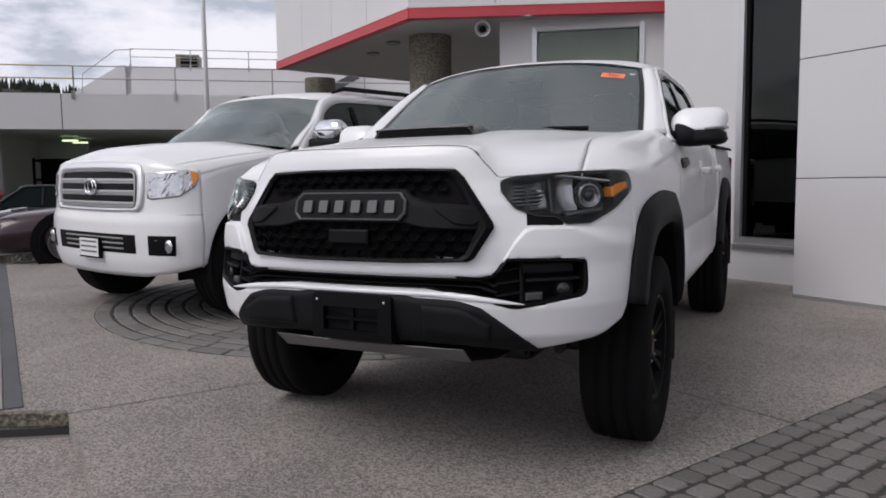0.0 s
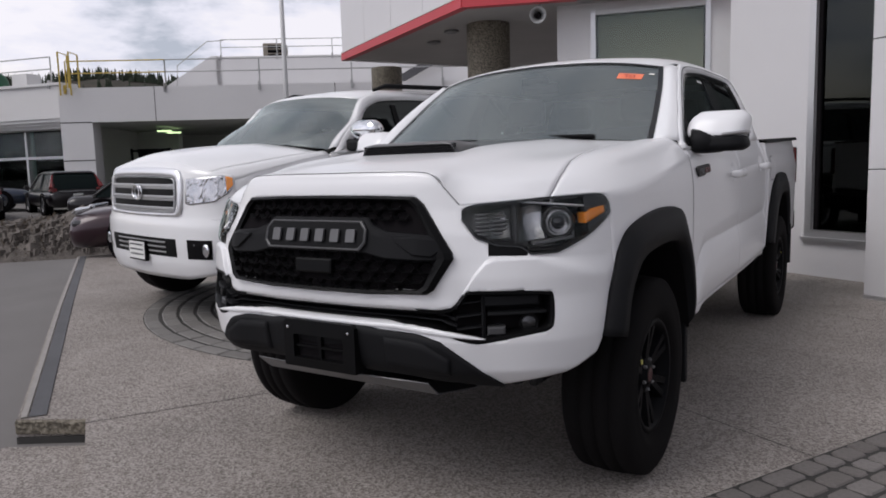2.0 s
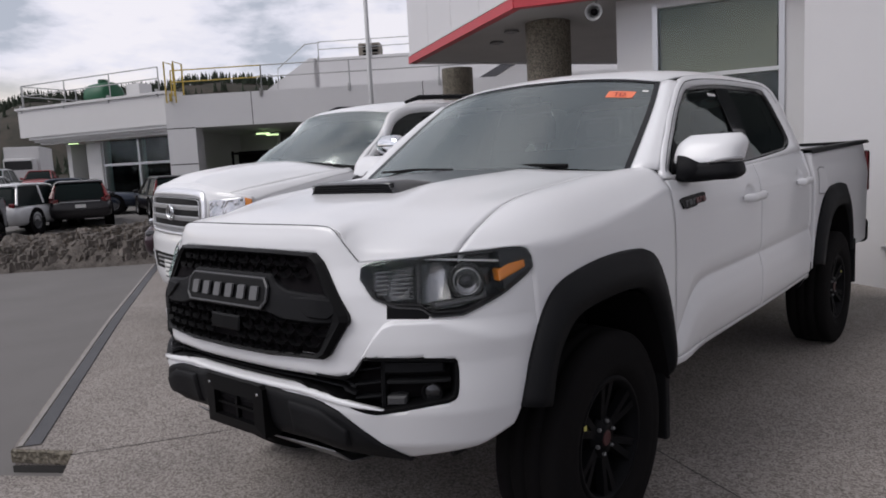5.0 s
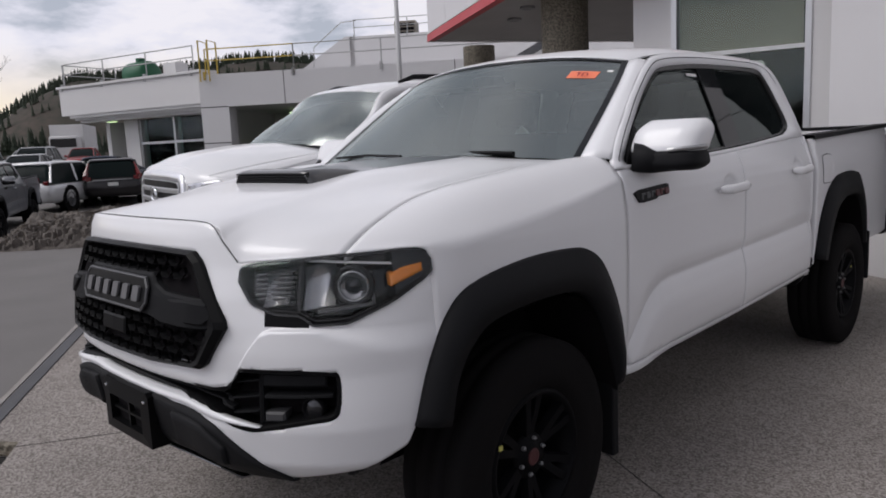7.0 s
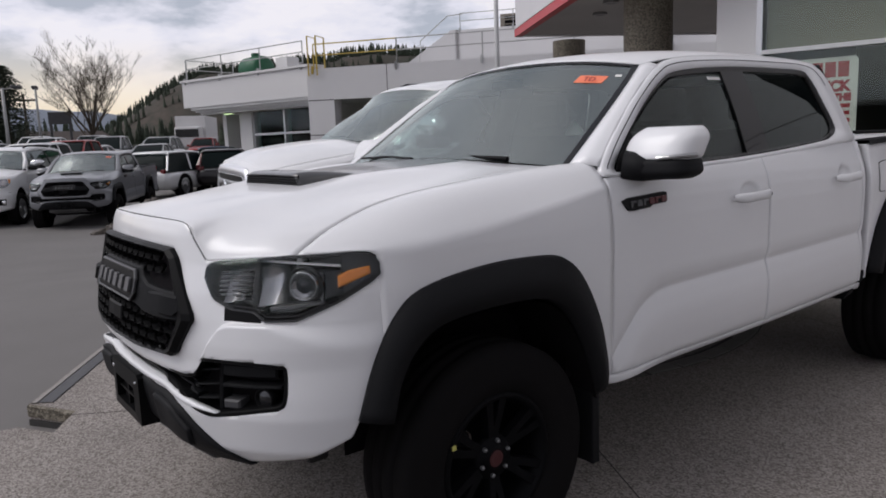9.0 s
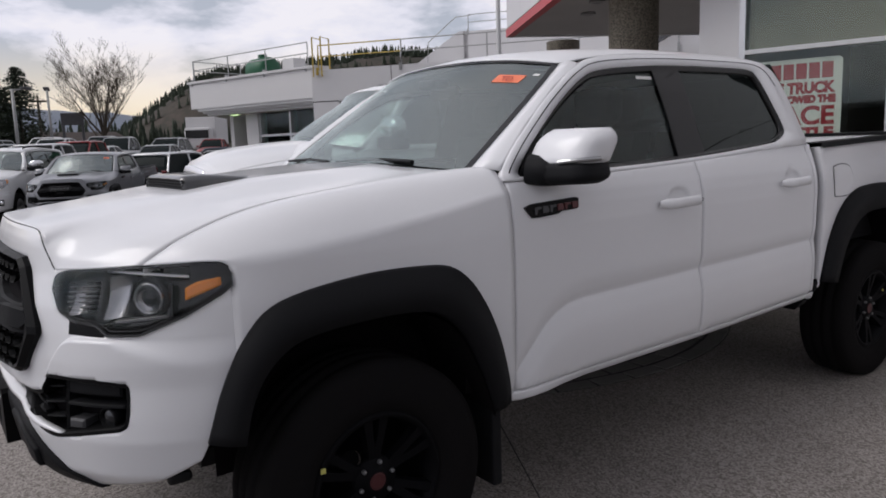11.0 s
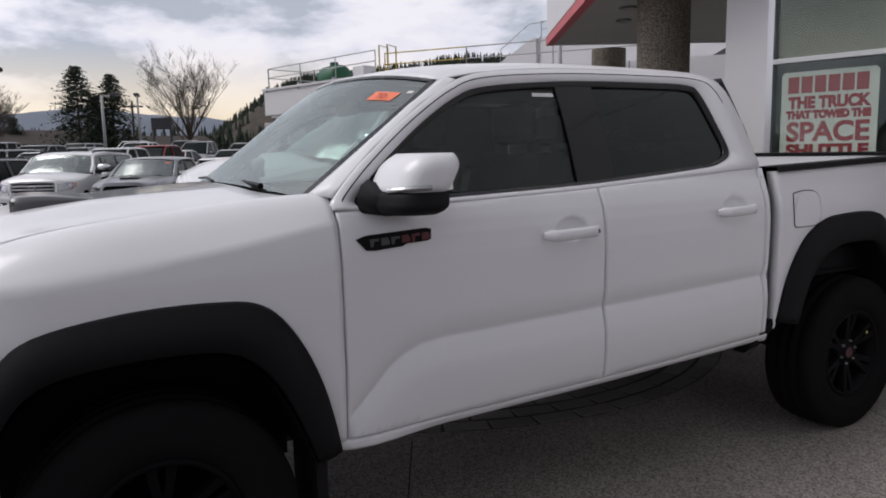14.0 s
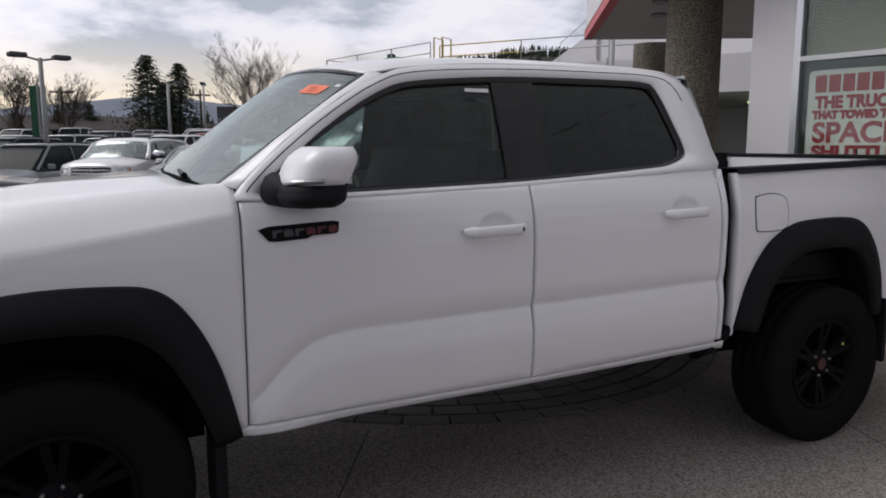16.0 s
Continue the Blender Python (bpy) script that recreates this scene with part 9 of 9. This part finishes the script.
        for t in np.linspace(0, 1, 7):
            k = math.sin(math.pi * (0.1 + 0.8 * t)) ** 0.5
            rows.append([(side * (1.17 + 0.165 * k * math.copysign(abs(math.cos(a)) ** 0.6, math.cos(a))), 0.88 + 0.085 * k * math.copysign(abs(math.sin(a)) ** 0.7, math.sin(a)), 1.255 + 0.215 * t) for a in np.linspace(0, math.tau, 20, endpoint=False)])
        bm = sheet(rows, close_v=True)
        bm.faces.new(list(bm.verts)[-20:])
        part("mirror_cap", bm, M["chrome"], arm, "chrome cap", smooth=True)
        part("mirror_foot", boxed((side * 1.15 - 0.15, 0.80, 1.195), (side * 1.15 + 0.18, 0.96, 1.265)), M["black_plastic"], arm, bevel=0.02)
    part("tail_wall", boxed((-0.92, 4.06, 0.5), (0.92, 4.12, 1.25)), P, suv)
    part("tail_glass", sheet([[(-0.9, 4.10, 1.24), (0.9, 4.10, 1.24)], [(-0.74, 4.02, 1.66), (0.74, 4.02, 1.66)]]), M["privacy"], suv)
    for x in (-0.42, 0.42):
        seat = part("front_seat", boxed((x - 0.24, 1.55, 0.75), (x + 0.24, 1.72, 1.40)), M["cloth"], suv, bevel=0.06)
        part("headrest", boxed((x - 0.13, 1.62, 1.42), (x + 0.13, 1.70, 1.58)), M["cloth"], seat, bevel=0.03)
    part("dashboard", boxed((-0.85, 0.62, 0.90), (0.85, 1.10, 1.20)), M["dash"], suv, bevel=0.06)
    part("wiper", tube(bmesh.new(), [(0.55, 0.52, 1.268), (0.2, 0.45, 1.275), (-0.2, 0.43, 1.278)], 0.008, 6), M["grille_black"], suv)


build_suv()


def shape_suv():
    """Squeezes and stretches the body, part by part, to fit the camera's view, then sets the wheels under it."""
    zs = ((0.0, 0.30, 0.60, 0.80, 0.955, 1.04, 1.108, 1.16, 1.21, 1.255, 1.32, 1.54, 1.724, 1.886, 2.0), (0.0, 0.27, 0.60, 0.805, 0.985, 1.080, 1.175, 1.235, 1.30, 1.36, 1.42, 1.58, 1.740, 1.885, 1.99))
    ys = ((-1.1, -1.0, -0.5, 0.0, 0.5, 0.7, 1.0, 1.3, 4.2), (-0.78, -0.70, -0.38, 0.03, 0.42, 0.58, 0.86, 1.03, 3.9))
    for ob in suv.children_recursive:
        for v in ob.data.vertices:
            v.co = (v.co.x * 1.02, np.interp(v.co.y, *ys) * 0.975, np.interp(v.co.z, *zs) + 0.02)
    for side in (1, -1):
        for y, nm in ((0.05, "front_wheel"), (2.93, "rear_wheel")):
            wheel(nm, (side * 0.875, y, 0.388), side, suv, 0.388, 0.27, "silver", 5, "silver", 0.23)


shape_suv()

# ---- two more of the same models in the lot ----
def repaint(ob, old, paint):
    """Gives a copied car a paint of its own; its meshes stay shared."""
    for k in ob.children_recursive:
        if k.data and k.data.materials and k.data.materials[0] is old:
            k.material_slots[0].link = "OBJECT"
            k.material_slots[0].material = paint


lot_pickup = copy_thing(truck, pose(-16.35, 2.05, road_z(-17, 2.3) - 0.06, 0, 0, 62))
tagged(lot_pickup, "steel grey pickup parked in the front row of the lot", "pickup truck", "parked cars")
repaint(lot_pickup, M["paint"], CAR_PAINT["steel"])
lot_suv = copy_thing(suv, pose(-18.1, 0.15, road_z(-18, 0.2), 0, 0, 62))
tagged(lot_suv, "white SUV with chrome grille in the lot's front row", "suv", "parked cars")

# ---- pavers, laid into the slab ----
rng = random.Random(7)


def paver_mesh(w, l, h=0.03):
    bm = bmesh.new()
    b = 0.008
    rows = [(w / 2, l / 2, 0.0), (w / 2, l / 2, h - b * 0.6), (w / 2 - b, l / 2 - b, h)]
    rings = [[bm.verts.new((sx * x, sy * y, z)) for sx, sy in ((-1, -1), (1, -1), (1, 1), (-1, 1))] for x, y, z in rows]
    for p, q in zip(rings, rings[1:]):
        for k in range(4):
            bm.faces.new((p[k], p[(k + 1) % 4], q[(k + 1) % 4], q[k]))
    bm.faces.new(rings[-1])
    me = bpy.data.meshes.new("paver")
    bmesh.ops.recalc_face_normals(bm, faces=bm.faces)
    bm.to_mesh(me)
    bm.free()
    return me


def lay(me, x, y, rz, owner, lift):
    ob = new("paver", me)
    tilt = math.atan(0.03) if -4.4 < x < -0.8 else 0.0
    ob.matrix_world = Matrix.Translation((x, y, pad_z(x) + lift + rng.uniform(-0.0015, 0.0015))) @ pose(0, 0, 0, 0, math.degrees(tilt), 0) @ pose(0, 0, 0, rng.uniform(-0.4, 0.4), rng.uniform(-0.4, 0.4), math.degrees(rz) + rng.uniform(-1.2, 1.2))
    ob.parent = owner


# round bed of pavers, ring by ring, in a dark bedding disc
CX, CY, CRAD = -2.10, 2.53, 2.215
rows = [[(CX + r * math.cos(a), CY + r * math.sin(a), pad_z(CX + r * math.cos(a)) + 0.003) for a in np.linspace(0, math.tau, 72, endpoint=False)] for r in (0.02, 0.6, 1.2, CRAD)]
bed_disc = tagged(part("paver_bed", sheet(rows, close_v=True), M["joint"]), "round bed of grey concrete pavers laid in rings", "paving", kind="structure")
r, laid = CRAD - 0.065, 0
inner = bmesh.new()
while r > 0.15:
    n = max(5, round(math.tau * r / 0.25))
    w = math.tau * r / n - 0.013
    me = paver_mesh(w, 0.112)
    me.materials.append(M["paver"])
    off = rng.random()
    for k in range(n):
        a = (k + off) * math.tau / n
        x, y = CX + r * math.cos(a), CY + r * math.sin(a)
        if laid < 300:
            lay(me, x, y, a + math.pi / 2, bed_disc, -0.021)
            laid += 1
        else:
            m = Matrix.Translation((x, y, pad_z(x) - 0.021)) @ Matrix.Rotation(a + math.pi / 2, 4, "Z")
            box(inner, (-w / 2, -0.056, 0), (w / 2, 0.056, 0.028))
            bmesh.ops.transform(inner, matrix=m, verts=inner.verts[-8:])
    r -= 0.136
if inner.verts:
    tagged(part("paver_rest", inner, M["paver_island"], bed_disc), kind="stuff")
else:
    inner.free()

# paver field by the driver's side: tumbled cobbles of many sizes
F0, FD = Vector((0.686, -1.042)), Vector((0.461, 0.887)).normalized()
FN = Vector((FD.y, -FD.x))
bm = bmesh.new()
bm.faces.new([bm.verts.new((*p, 0.003)) for p in (F0 - FD * 3.0, F0 + FD * 4.6, F0 + FD * 4.6 + FN * 2.95, F0 - FD * 3.0 + FN * 2.95)])
field = tagged(part("paver_field", bm, M["joint"]), "field of grey tumbled cobble pavers beside the slab", "paving", kind="structure")


def cobble(bm, w, l, h, m):
    """One tumbled stone with cut corners and a worn rim; m sets it in place."""
    ring = []
    for sx, sy in ((-1, -1), (1, -1), (1, 1), (-1, 1)):
        c = rng.uniform(0.008, 0.02)
        x, y = sx * (w / 2 - rng.uniform(0, 0.006)), sy * (l / 2 - rng.uniform(0, 0.006))
        pair = [(x, y - sy * c), (x - sx * c, y)]
        ring += pair if sx * sy > 0 else pair[::-1]
    levels = ((1.0, 0.0), (1.0, h - 0.006), (0.90, h))
    rings = [[bm.verts.new(m @ Vector((x * k, y * k, z))) for x, y in ring] for k, z in levels]
    for p, q in zip(rings, rings[1:]):
        for k in range(8):
            bm.faces.new((p[k], p[(k + 1) % 8], q[(k + 1) % 8], q[k]))
    bm.faces.new(rings[-1])


kinds = []
for l in (0.075, 0.10, 0.10, 0.125, 0.125, 0.15, 0.17):
    for _ in range(2):
        bm = bmesh.new()
        cobble(bm, 0.098, l, 0.028, Matrix.Identity(4))
        bmesh.ops.recalc_face_normals(bm, faces=bm.faces)
        me = bpy.data.meshes.new("paver")
        bm.to_mesh(me)
        bm.free()
        me.materials.append(M["paver_dark"])
        kinds.append((me, l))
rest = bmesh.new()
turn = math.atan2(FD.y, FD.x) - math.pi / 2
count = 0
for row in range(27):
    t = -2.98 + rng.uniform(0, 0.06)
    while t < 4.42:
        me, l = rng.choice(kinds)
        p = F0 + FD * (t + l / 2) + FN * (0.060 + row * 0.108 + rng.uniform(-0.003, 0.003))
        if row < 11 and 0.35 < t and count < 300:
            lay(me, p.x, p.y, turn, field, -0.018)
            count += 1
        else:
            cobble(rest, 0.098, l, 0.028, Matrix.Translation((p.x, p.y, -0.018 + rng.uniform(-0.002, 0.002))) @ Matrix.Rotation(turn + rng.uniform(-0.02, 0.02), 4, "Z"))
        t += l + 0.011
tagged(part("paver_rest", rest, M["paver_island"], field), kind="stuff")
